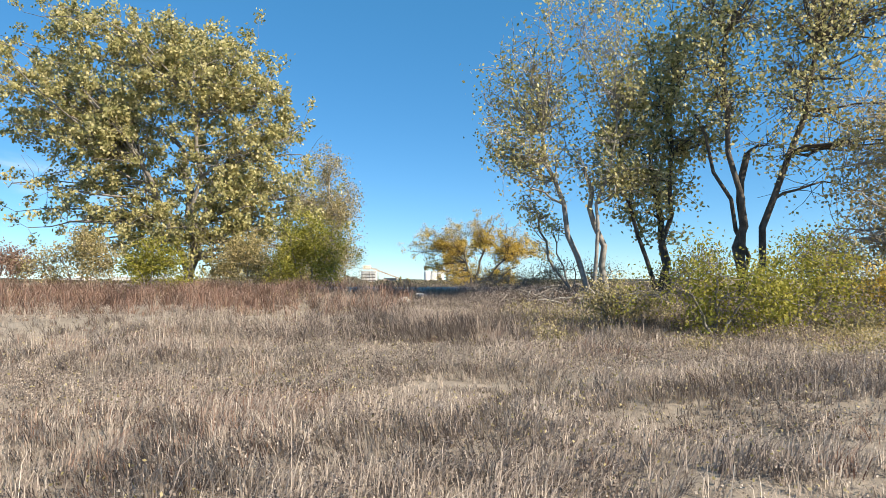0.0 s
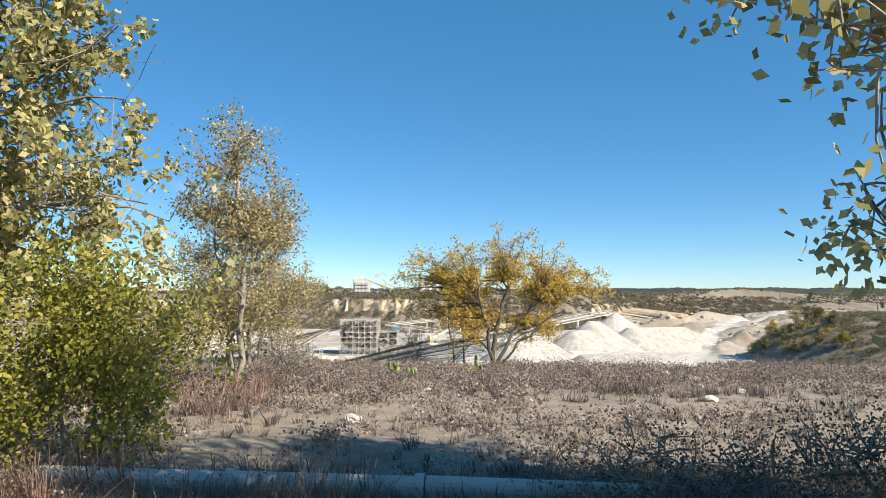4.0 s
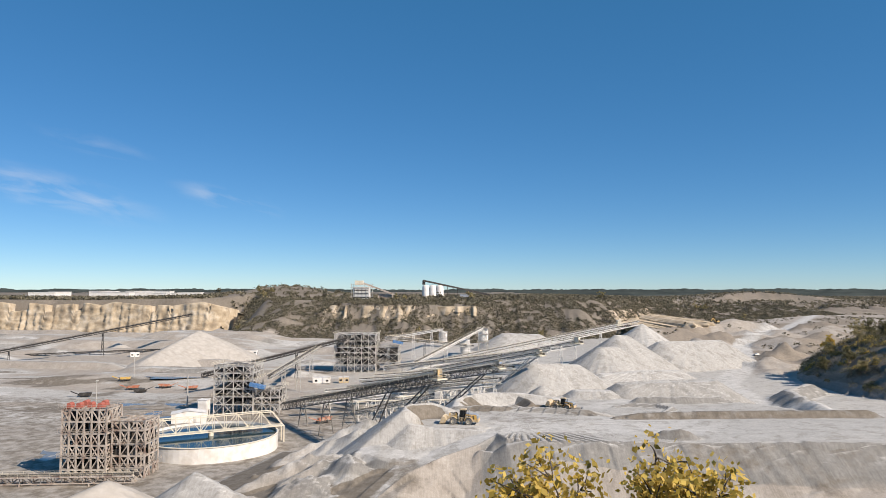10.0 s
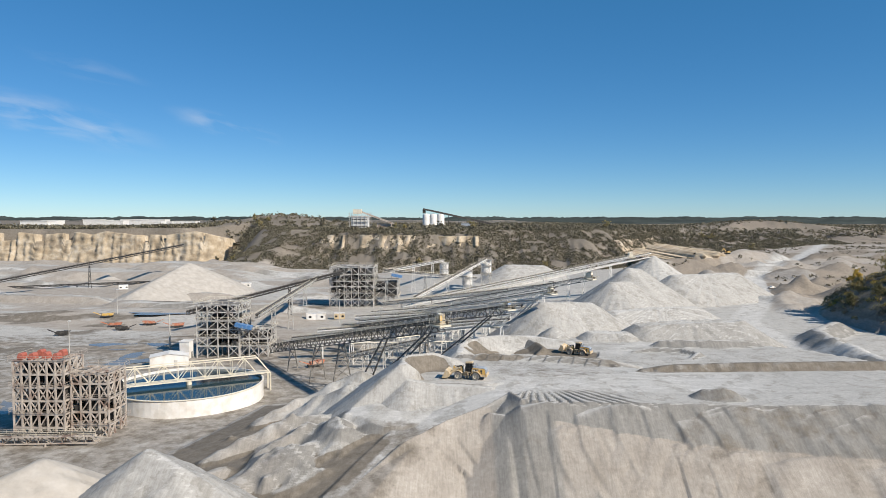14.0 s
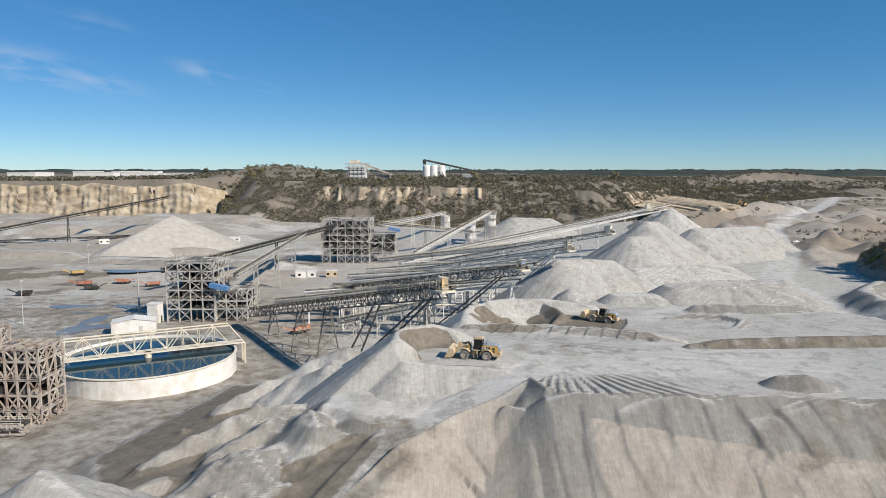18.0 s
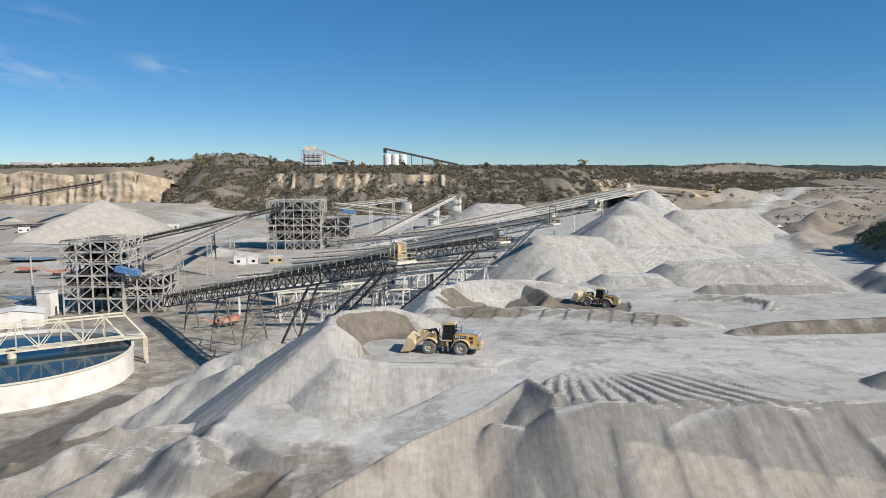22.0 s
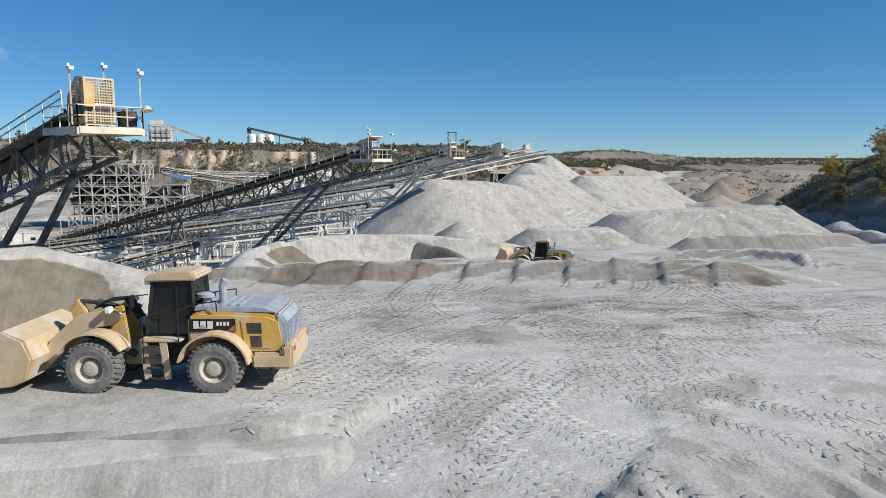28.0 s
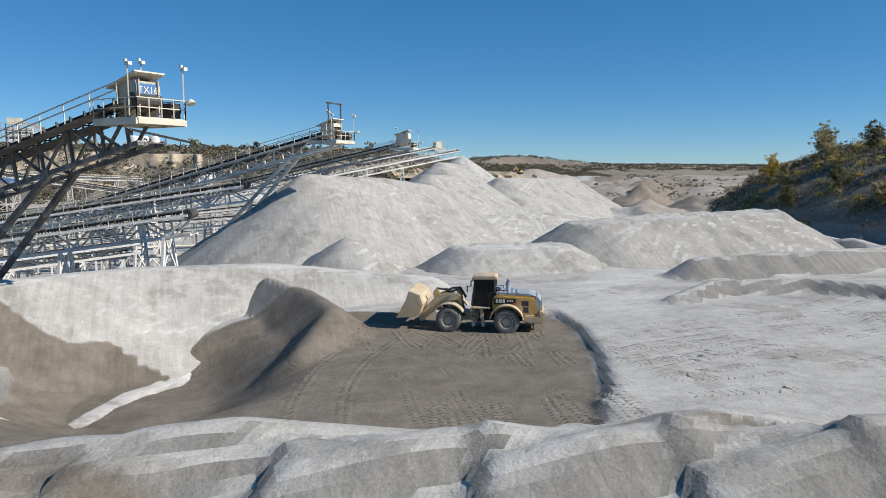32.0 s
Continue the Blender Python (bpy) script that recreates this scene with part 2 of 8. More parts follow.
def ground_material():
    """Ground: sand, wet sand, soil and scrub weights come from a vertex attribute that says what lies there."""
    m = bpy.data.materials.new("quarry_ground")
    m.use_nodes = True
    N, L = m.node_tree.nodes, m.node_tree.links
    p = N["Principled BSDF"]
    geo = N.new("ShaderNodeNewGeometry")
    at = N.new("ShaderNodeAttribute")
    at.attribute_name = "cover"
    sep = N.new("ShaderNodeSeparateColor")
    L.new(at.outputs["Color"], sep.inputs["Color"])

    def noise_tex(scale, detail=8, stretch=None):
        t = N.new("ShaderNodeTexNoise")
        t.inputs["Scale"].default_value = scale
        t.inputs["Detail"].default_value = detail
        t.inputs["Roughness"].default_value = 0.65
        if stretch:
            mp = N.new("ShaderNodeMapping")
            mp.inputs["Scale"].default_value = stretch
            L.new(geo.outputs["Position"], mp.inputs["Vector"])
            L.new(mp.outputs["Vector"], t.inputs["Vector"])
        else:
            L.new(geo.outputs["Position"], t.inputs["Vector"])
        return t.outputs["Fac"]

    def ramp(fac, c0, c1, lo=0.3, hi=0.7):
        r = N.new("ShaderNodeValToRGB")
        r.color_ramp.elements[0].position, r.color_ramp.elements[1].position = lo, hi
        r.color_ramp.elements[0].color, r.color_ramp.elements[1].color = (*c0, 1), (*c1, 1)
        L.new(fac, r.inputs["Fac"])
        return r.outputs["Color"]

    def mix(fac, a, b):
        x = N.new("ShaderNodeMixRGB")
        L.new(fac, x.inputs["Fac"])
        L.new(a, x.inputs["Color1"])
        L.new(b, x.inputs["Color2"])
        return x.outputs["Color"]

    def edged(chan, scale, soft=0.25):
        """A channel with an uneven edge."""
        a = N.new("ShaderNodeMath")
        a.operation = "MULTIPLY_ADD"
        a.inputs[1].default_value, a.inputs[2].default_value = 0.7, -0.35
        L.new(noise_tex(scale), a.inputs[0])
        s = N.new("ShaderNodeMath")
        L.new(chan, s.inputs[0])
        L.new(a.outputs[0], s.inputs[1])
        r = N.new("ShaderNodeMapRange")
        r.interpolation_type = "SMOOTHSTEP"
        r.inputs["From Min"].default_value, r.inputs["From Max"].default_value = 0.5 - soft, 0.5 + soft
        L.new(s.outputs[0], r.inputs["Value"])
        return r.outputs["Result"]

    fine = noise_tex(0.35)
    grey = ramp(fine, (0.385, 0.37, 0.342), (0.53, 0.513, 0.482))
    streak = ramp(noise_tex(0.5, 6, (0.12, 1.0, 0.3)), (0.39, 0.376, 0.346), (0.55, 0.533, 0.50))
    grey = mix(noise_tex(0.07), grey, streak)
    patch = N.new("ShaderNodeMapRange")
    patch.interpolation_type = "SMOOTHSTEP"
    patch.inputs["From Min"].default_value, patch.inputs["From Max"].default_value, patch.inputs["To Max"].default_value = 0.53, 0.59, 0.62
    L.new(noise_tex(0.22, 12), patch.inputs["Value"])
    # the steeper the surface, the more it mixes to a darker colour than the flats
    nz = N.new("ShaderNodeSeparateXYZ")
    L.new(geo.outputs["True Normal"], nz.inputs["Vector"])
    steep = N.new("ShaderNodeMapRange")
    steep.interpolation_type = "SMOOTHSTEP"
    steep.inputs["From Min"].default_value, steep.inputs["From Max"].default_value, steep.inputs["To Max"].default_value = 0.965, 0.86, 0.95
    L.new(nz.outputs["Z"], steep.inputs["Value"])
    slope_tone = mix(noise_tex(0.12, 6), ramp(noise_tex(0.6, 10, (1.0, 0.14, 0.14)), (0.19, 0.181, 0.165), (0.30, 0.288, 0.265), 0.36, 0.64), ramp(noise_tex(0.3, 10), (0.215, 0.206, 0.19), (0.315, 0.303, 0.28)))
    pale = ramp(noise_tex(0.6, 8, (0.35, 1.0, 0.5)), (0.45, 0.436, 0.408), (0.65, 0.633, 0.60))
    grey = mix(edged(at.outputs["Alpha"], 0.2, 0.3), grey, pale)
    grey = mix(patch.outputs["Result"], grey, ramp(noise_tex(0.9), (0.265, 0.25, 0.218), (0.40, 0.38, 0.345)))
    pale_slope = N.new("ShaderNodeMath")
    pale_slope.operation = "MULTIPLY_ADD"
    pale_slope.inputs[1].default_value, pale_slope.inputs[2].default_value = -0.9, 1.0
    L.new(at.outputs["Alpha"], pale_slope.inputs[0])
    slope_mix = N.new("ShaderNodeMath")
    slope_mix.operation = "MULTIPLY"
    L.new(pale_slope.outputs[0], slope_mix.inputs[0])
    L.new(steep.outputs["Result"], slope_mix.inputs[1])
    grey = mix(slope_mix.outputs[0], grey, slope_tone)
    run = N.new("ShaderNodeMixRGB")
    run.blend_type = "MULTIPLY"
    flow = N.new("ShaderNodeMath")
    flow.operation = "MULTIPLY"
    flow.inputs[1].default_value = 0.9
    L.new(steep.outputs["Result"], flow.inputs[0])
    streaks = noise_tex(3.6, 6, (1.0, 0.09, 0.09))
    tan = ramp(noise_tex(0.2), (0.325, 0.287, 0.245), (0.44, 0.40, 0.352))
    wet = ramp(noise_tex(0.6), (0.155, 0.134, 0.108), (0.245, 0.216, 0.18))
    soil = mix(noise_tex(0.05), ramp(noise_tex(1.5), (0.19, 0.16, 0.125), (0.35, 0.31, 0.265)), ramp(noise_tex(0.6), (0.20, 0.165, 0.125), (0.38, 0.325, 0.265)))
    col = mix(edged(sep.outputs["Red"], 0.12, 0.35), grey, tan)
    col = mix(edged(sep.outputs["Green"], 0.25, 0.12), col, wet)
    L.new(flow.outputs[0], run.inputs["Fac"])
    L.new(col, run.inputs["Color1"])
    L.new(ramp(streaks, (0.86, 0.855, 0.845), (1.08, 1.08, 1.08), 0.36, 0.64), run.inputs["Color2"])
    col = run.outputs["Color"]
    col = mix(edged(sep.outputs["Blue"], 0.35, 0.2), col, soil)
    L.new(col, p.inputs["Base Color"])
    p.inputs["Roughness"].default_value = 0.95
    p.inputs["Specular IOR Level"].default_value = 0.1
    grit = N.new("ShaderNodeMixRGB")
    grit.blend_type = "MULTIPLY"
    grit.inputs["Fac"].default_value = 0.75
    L.new(col, grit.inputs["Color1"])
    L.new(ramp(noise_tex(14.0, 10), (0.74, 0.735, 0.73), (1.14, 1.14, 1.14), 0.32, 0.68), grit.inputs["Color2"])
    blot = N.new("ShaderNodeMixRGB")
    blot.blend_type = "MULTIPLY"
    blot.inputs["Fac"].default_value = 0.5
    L.new(grit.outputs["Color"], blot.inputs["Color1"])
    L.new(ramp(noise_tex(1.4, 12), (0.78, 0.775, 0.77), (1.16, 1.16, 1.16), 0.34, 0.66), blot.inputs["Color2"])
    L.new(blot.outputs["Color"], p.inputs["Base Color"])
    bump = N.new("ShaderNodeBump")
    bump.inputs["Strength"].default_value = 0.8
    bump.inputs["Distance"].default_value = 0.055
    L.new(noise_tex(6.0, 12), bump.inputs["Height"])
    b2 = N.new("ShaderNodeBump")
    b2.inputs["Strength"].default_value = 0.6
    b2.inputs["Distance"].default_value = 0.07
    L.new(noise_tex(1.1, 8), b2.inputs["Height"])
    L.new(b2.outputs["Normal"], bump.inputs["Normal"])
    L.new(bump.outputs["Normal"], p.inputs["Normal"])
    return m


M_GROUND = ground_material()
# ---- mesh helpers ----
class Geo:
    """Collects boxes, beams, tubes and sheets, and becomes one mesh."""

    def __init__(self):
        self.v, self.f = [], []

    def add(self, verts, faces):
        n = len(self.v)
        self.v.extend(verts)
        self.f.extend([tuple(i + n for i in f) for f in faces])
        return self

    def box(self, c, s, m=None):
        x, y, z = s[0] / 2, s[1] / 2, s[2] / 2
        vs = [Vector((i * x, j * y, k * z)) for i in (-1, 1) for j in (-1, 1) for k in (-1, 1)]
        if m is not None:
            vs = [m @ v for v in vs]
        c = Vector(c)
        return self.add([tuple(v + c) for v in vs],
                        [(0, 1, 3, 2), (4, 6, 7, 5), (0, 4, 5, 1), (2, 3, 7, 6), (0, 2, 6, 4), (1, 5, 7, 3)])

    def beam(self, a, b, w, h=None):
        """A bar of w x h from a to b."""
        a, b, h = Vector(a), Vector(b), h or w
        d = (b - a).normalized()
        side = d.cross(Vector((0, 0, 1)))
        if side.length < 1e-3:
            side = Vector((1, 0, 0))
        side.normalize()
        up = side.cross(d)
        s, u = side * w / 2, up * h / 2
        vs = [tuple(p + i * s + j * u) for p in (a, b) for i, j in ((-1, -1), (1, -1), (1, 1), (-1, 1))]
        return self.add(vs, [(3, 2, 1, 0), (4, 5, 6, 7), (0, 1, 5, 4), (1, 2, 6, 5), (2, 3, 7, 6), (3, 0, 4, 7)])

    def tube(self, a, b, r, r2=None, n=10, caps=True):
        a, b = Vector(a), Vector(b)
        r2 = r if r2 is None else r2
        d = (b - a).normalized()
        s = d.cross(Vector((0, 0, 1)))
        if s.length < 1e-3:
            s = Vector((1, 0, 0))
        s.normalize()
        u = s.cross(d)
        vs = []
        for p, q in ((a, r), (b, r2)):
            for i in range(n):
                t = 2 * math.pi * i / n
                vs.append(tuple(p + s * (q * math.cos(t)) + u * (q * math.sin(t))))
        fs = [(i, (i + 1) % n, n + (i + 1) % n, n + i) for i in range(n)]
        if caps:
            fs += [tuple(range(n - 1, -1, -1)), tuple(range(n, 2 * n))]
        return self.add(vs, fs)

    def lathe(self, c, axis, profile, n=24):
        """Turns (radius, offset) rows round an axis through c."""
        c, d = Vector(c), Vector(axis).normalized()
        s = d.cross(Vector((0, 0, 1)))
        if s.length < 1e-3:
            s = Vector((1, 0, 0))
        s.normalize()
        u = s.cross(d)
        vs = []
        for r, o in profile:
            for i in range(n):
                t = 2 * math.pi * i / n
                vs.append(tuple(c + d * o + s * (r * math.cos(t)) + u * (r * math.sin(t))))
        fs = []
        for k in range(len(profile) - 1):
            for i in range(n):
                j = (i + 1) % n
                fs.append((k * n + i, k * n + j, (k + 1) * n + j, (k + 1) * n + i))
        return self.add(vs, fs)

    def prism(self, outline, y0, y1):
        """An outline in x, z drawn out from y0 to y1."""
        n = len(outline)
        vs = [(x, y0, z) for x, z in outline] + [(x, y1, z) for x, z in outline]
        fs = [(i, (i + 1) % n, n + (i + 1) % n, n + i) for i in range(n)]
        fs += [tuple(range(n - 1, -1, -1)), tuple(range(n, 2 * n))]
        return self.add(vs, fs)

    def mesh(self, name, smooth=False):
        me = bpy.data.meshes.new(name)
        me.from_pydata(self.v, [], self.f)
        if smooth:
            me.shade_smooth()
        return me


def np_mesh(name, v, f, smooth=False):
    """A mesh from arrays: v (n, 3), f (m, 3 or 4)."""
    me = bpy.data.meshes.new(name)
    k = f.shape[1]
    me.vertices.add(len(v))
    me.vertices.foreach_set("co", np.asarray(v, np.float32).ravel())
    me.loops.add(f.size)
    me.loops.foreach_set("vertex_index", np.asarray(f, np.int32).ravel())
    me.polygons.add(len(f))
    me.polygons.foreach_set("loop_start", np.arange(0, f.size, k, dtype=np.int32))
    me.polygons.foreach_set("loop_total", np.full(len(f), k, dtype=np.int32))
    if smooth:
        me.polygons.foreach_set("use_smooth", np.ones(len(f), dtype=bool))
    me.update(calc_edges=True)
    me.validate()
    return me


def finish(geo, bevel):
    """A bevelled copy of a Geo, as a Geo."""
    bm = bmesh.new()
    vs = [bm.verts.new(v) for v in geo.v]
    for f in geo.f:
        bm.faces.new([vs[i] for i in f])
    bmesh.ops.recalc_face_normals(bm, faces=bm.faces)
    sharp = [e for e in bm.edges if len(e.link_faces) == 2 and e.calc_face_angle() > 0.6]
    bmesh.ops.bevel(bm, geom=sharp, offset=bevel, segments=2, affect="EDGES", clamp_overlap=True)
    out = Geo()
    bm.verts.index_update()
    out.v = [tuple(v.co) for v in bm.verts]
    out.f = [tuple(v.index for v in f.verts) for f in bm.faces]
    bm.free()
    return out


def part(name, geo, mat, parent, label="", smooth=False):
    """One mesh object under a thing or a part."""
    me = geo.mesh(name, smooth) if isinstance(geo, Geo) else geo
    if not me.materials:
        me.materials.append(mat)
    ob = new(name, me)
    ob.parent = parent
    if label:
        ob["label"] = label
    return ob


def thing(name, label, category, group="", at=(0, 0, 0), turn=0.0):
    ob = new(name)
    ob.empty_display_size = 0.1
    ob.location = at
    ob.rotation_euler.z = radians(turn)
    return tagged(ob, label, category, group)


def solid(name, geo, mat, label, category, group="", kind="", smooth=False):
    """A thing of one mesh."""
    me = geo.mesh(name, smooth) if isinstance(geo, Geo) else geo
    if not me.materials:
        me.materials.append(mat)
    return tagged(new(name, me), label, category, group, kind)
# ---- ground ----
_perm = np.random.RandomState(5).permutation(4096)
_grad = np.random.RandomState(6).rand(4096)


def vnoise(x, y, s):
    """Smooth value noise, 0 to 1, with cells of s metres."""
    u, v = np.asarray(x, float) / s, np.asarray(y, float) / s
    i, j = np.floor(u).astype(int), np.floor(v).astype(int)
    a, b = u - i, v - j
    a, b = a * a * (3 - 2 * a), b * b * (3 - 2 * b)

    def g(p, q):
        return _grad[_perm[(_perm[p & 4095] + q) & 4095]]

    return (g(i, j) * (1 - a) + g(i + 1, j) * a) * (1 - b) + (g(i, j + 1) * (1 - a) + g(i + 1, j + 1) * a) * b


def fbm(x, y, s, n=4):
    t, w, tot = 0.0, 1.0, 0.0
    for k in range(n):
        t = t + w * vnoise(x + 37.3 * k, y - 11.7 * k, s / 2 ** k)
        tot += w
        w *= 0.5
    return t / tot


def poly_dist(x, y, poly):
    """Distance to a polygon's edge; below zero inside."""
    d = np.full(np.shape(x), 1e9)
    inside = np.zeros(np.shape(x), bool)
    n = len(poly)
    for k in range(n):
        x0, y0 = poly[k]
        x1, y1 = poly[(k + 1) % n]
        ex, ey = x1 - x0, y1 - y0
        t = np.clip(((x - x0) * ex + (y - y0) * ey) / (ex * ex + ey * ey), 0, 1)
        d = np.minimum(d, np.hypot(x - x0 - t * ex, y - y0 - t * ey))
        c = (y0 > y) != (y1 > y)
        if ey:
            inside ^= c & (x < ex * (y - y0) / ey + x0)
    return np.where(inside, -d, d)


def seg_dist(x, y, pts):
    """Distance to a line of points (x, y, z), and the height there."""
    best, zz = np.full(np.shape(x), 1e9), np.zeros(np.shape(x))
    for (x0, y0, z0), (x1, y1, z1) in zip(pts, pts[1:]):
        ex, ey = x1 - x0, y1 - y0
        t = np.clip(((x - x0) * ex + (y - y0) * ey) / (ex * ex + ey * ey + 1e-9), 0, 1)
        d = np.hypot(x - x0 - t * ex, y - y0 - t * ey)
        m = d < best
        best = np.where(m, d, best)
        zz = np.where(m, z0 + t * (z1 - z0), zz)
    return best, zz


def smooth(a, b, x):
    t = np.clip((x - a) / (b - a), 0, 1)
    return t * t * (3 - 2 * t)


def ridge(x, y, pts, slope=0.7, flat=0.0):
    """A heap along a line, at its angle of repose."""
    d, z = seg_dist(x, y, pts)
    return z - slope * np.maximum(d - flat, 0)


def lobes(x, y, edge, x0, x1, sp, slope, seed, zj=0.6, yj=1.6, xf=0.78, flat=0.0, tone=False):
    """Loads tipped side by side over an edge (points x, y, z): cones that meet in sharp creases."""
    ex, ey, ez = (np.array([p[k] for p in edge], float) for k in range(3))
    n = int((x1 - x0) / sp)
    k = np.floor((x - x0) / sp).astype(int)
    out = np.full(np.shape(x), -1e3)
    tint = np.zeros(np.shape(x))
    for dk in (-2, -1, 0, 1, 2, 3):
        i = k + dk
        ok = (i >= 0) & (i <= n)
        r = [_grad[_perm[(_perm[(i + seed * 7) & 4095] + j * 131) & 4095]] for j in range(3)]
        ax = x0 + sp * (i + 0.8 * (r[0] - 0.5))
        ay = np.interp(ax, ex, ey) + yj * (r[1] - 0.5)
        az = np.interp(ax, ex, ez) - zj * r[2]
        new_z = az - slope * (0.95 + 0.1 * r[1]) * np.maximum(np.hypot((x - ax) * xf, y - ay) - flat, 0)
        tint = np.where(ok & (new_z > out), r[2], tint)
        out = np.where(ok, np.maximum(out, new_z), out)
    out = out - 0.45 * np.maximum(x0 - x, 0)
    return (out, tint) if tone else out


def heaps(x, y, cell, hmin, hmax, seed, share=0.7, slope=0.7):
    """Single tipped loads scattered over an area, as height to add."""
    i, j = np.floor(x / cell).astype(int), np.floor(y / cell).astype(int)
    out = np.zeros(np.shape(x))
    for di in (-1, 0, 1):
        for dj in (-1, 0, 1):
            a, b = i + di, j + dj
            r = [_grad[_perm[(_perm[(a + 17 * seed) & 4095] + b * 3 + 531 * k) & 4095]] for k in range(5)]
            cx, cy = (a + 0.15 + 0.7 * r[0]) * cell, (b + 0.15 + 0.7 * r[1]) * cell
            dx, dy = x - cx, y - cy
            h = np.where(r[3] < share, hmin + (hmax - hmin) * r[2] ** 1.5, 0)
            out = np.maximum(out, h - slope * np.hypot(dx * (0.75 + 0.5 * r[4]), dy * (1.25 - 0.5 * r[4]) + 0.3 * dx))
    return out


REPOSE = 0.72
FRONT = [(6, -12.0, 0.3), (9, -14.2, 0.3), (14, -15.0, 0.2), (30, -16.0, 0.2), (50, -17.2, 0.3), (110, -22.5, 0.6)]
FOOT = [(13, -19.6, -2.75), (18, -20.4, -3.1), (26, -22.6, -4.2), (33, -23.6, -4.9), (46, -26.0, -5.6), (60, -28.0, -6.0), (110, -34.6, -6.6)]
SPINE = [(-34, -52, -15.5), (-28, -44, -12.6), (-23, -37.5, -10.0), (-19.8, -32, -7.9), (-14, -23.5, -4.9), (-6.4, -16.6, -3.0), (0.8, -11.6, -1.6), (5.8, -7.8, 0.12)]
DIRT = [(-12, -13), (-16, -24), (-21, -35), (-32, -40), (-52, -32), (-64, -8), (-52, 24), (-36, 20), (-20, 4), (-14, -4)]
APRON = [(-1, -5), (-5, -13), (-10, -16), (-18, -16), (-25, -10), (-25, 2), (-14, 2), (-6, -2)]
BERM = [(-3, 30, -0.25), (4, 29.5, 0.05), (12, 29, 0.1), (20, 27.2, 0.15), (27, 24.2, 0.35), (31, 22.2, 0.3), (33, 19, -0.4)]
BENCH = [(-15, -0.6), (-10, -1.6), (-5, -1.7), (0, -2.0), (3.6, -4.5), (5.8, -7.8), (6.5, -12.5), (9, -14.6), (14, -15.4), (30, -16.5), (50, -17.6), (110, -23), (150, -20), (150, 12), (120, 18), (100, 20), (70, 17), (48, 16),
         (38, 15.5), (35, 20), (32, 22.5), (24, 25), (17, 28), (4, 31), (-8, 30), (-12, 22), (-14, 8)]
BENCH_LOW = [(-2, 28), (2, 72), (22, 84), (45, 88), (62, 74), (84, 78), (100, 66), (112, 40), (140, 15), (20, 15)]
RAMP = [(8, -2.5, -0.05), (3.6, -5.8, -0.75), (-3, -10.6, -2.4), (-9, -14.2, -3.8), (-13.5, -18.5, -5.0), (-17.5, -27, -6.8), (-24, -42, -10.5), (-36, -60, -14.5), (-60, -75, -16)]
WALL_BASE = [(-900, 640), (-420, 620), (-262, 610), (-215, 500), (0, 470), (120, 490), (190, 560), (330, 720), (520, 860), (900, 950), (3200, 1000)]


HAUL = [(190, -60, 0), (150, 40, 0), (114, 104, 0), (128, 180, 0), (170, 260, 0), (225, 400, 0), (330, 560, 0), (420, 700, 0), (540, 900, 0), (560, 1000, 0)]


def wall_y(x):
    return np.interp(x, [p[0] for p in WALL_BASE], [p[1] for p in WALL_BASE])


def edge_y(x):
    """The rim of the near plateau."""
    return np.interp(x, [-400, -120, -60, -25, 0, 30, 80, 200, 600], [-60, -108, -136, -158, -163, -164, -160, -145, -100]) + 5 * (vnoise(x, x * 0, 14) - 0.5)


def near_top(x, y):
    z = np.interp(y, [-400, -300, -248, -228, -209, -203, -190, -180, -170], [21.0, 21.2, 21.4, 21.9, 22.8, 23.0, 22.8, 22.2, 21.3])
    return z + 0.5 * (fbm(x, y, 12) - 0.5) + 0.25 * (vnoise(x, y, 2.2) - 0.5)


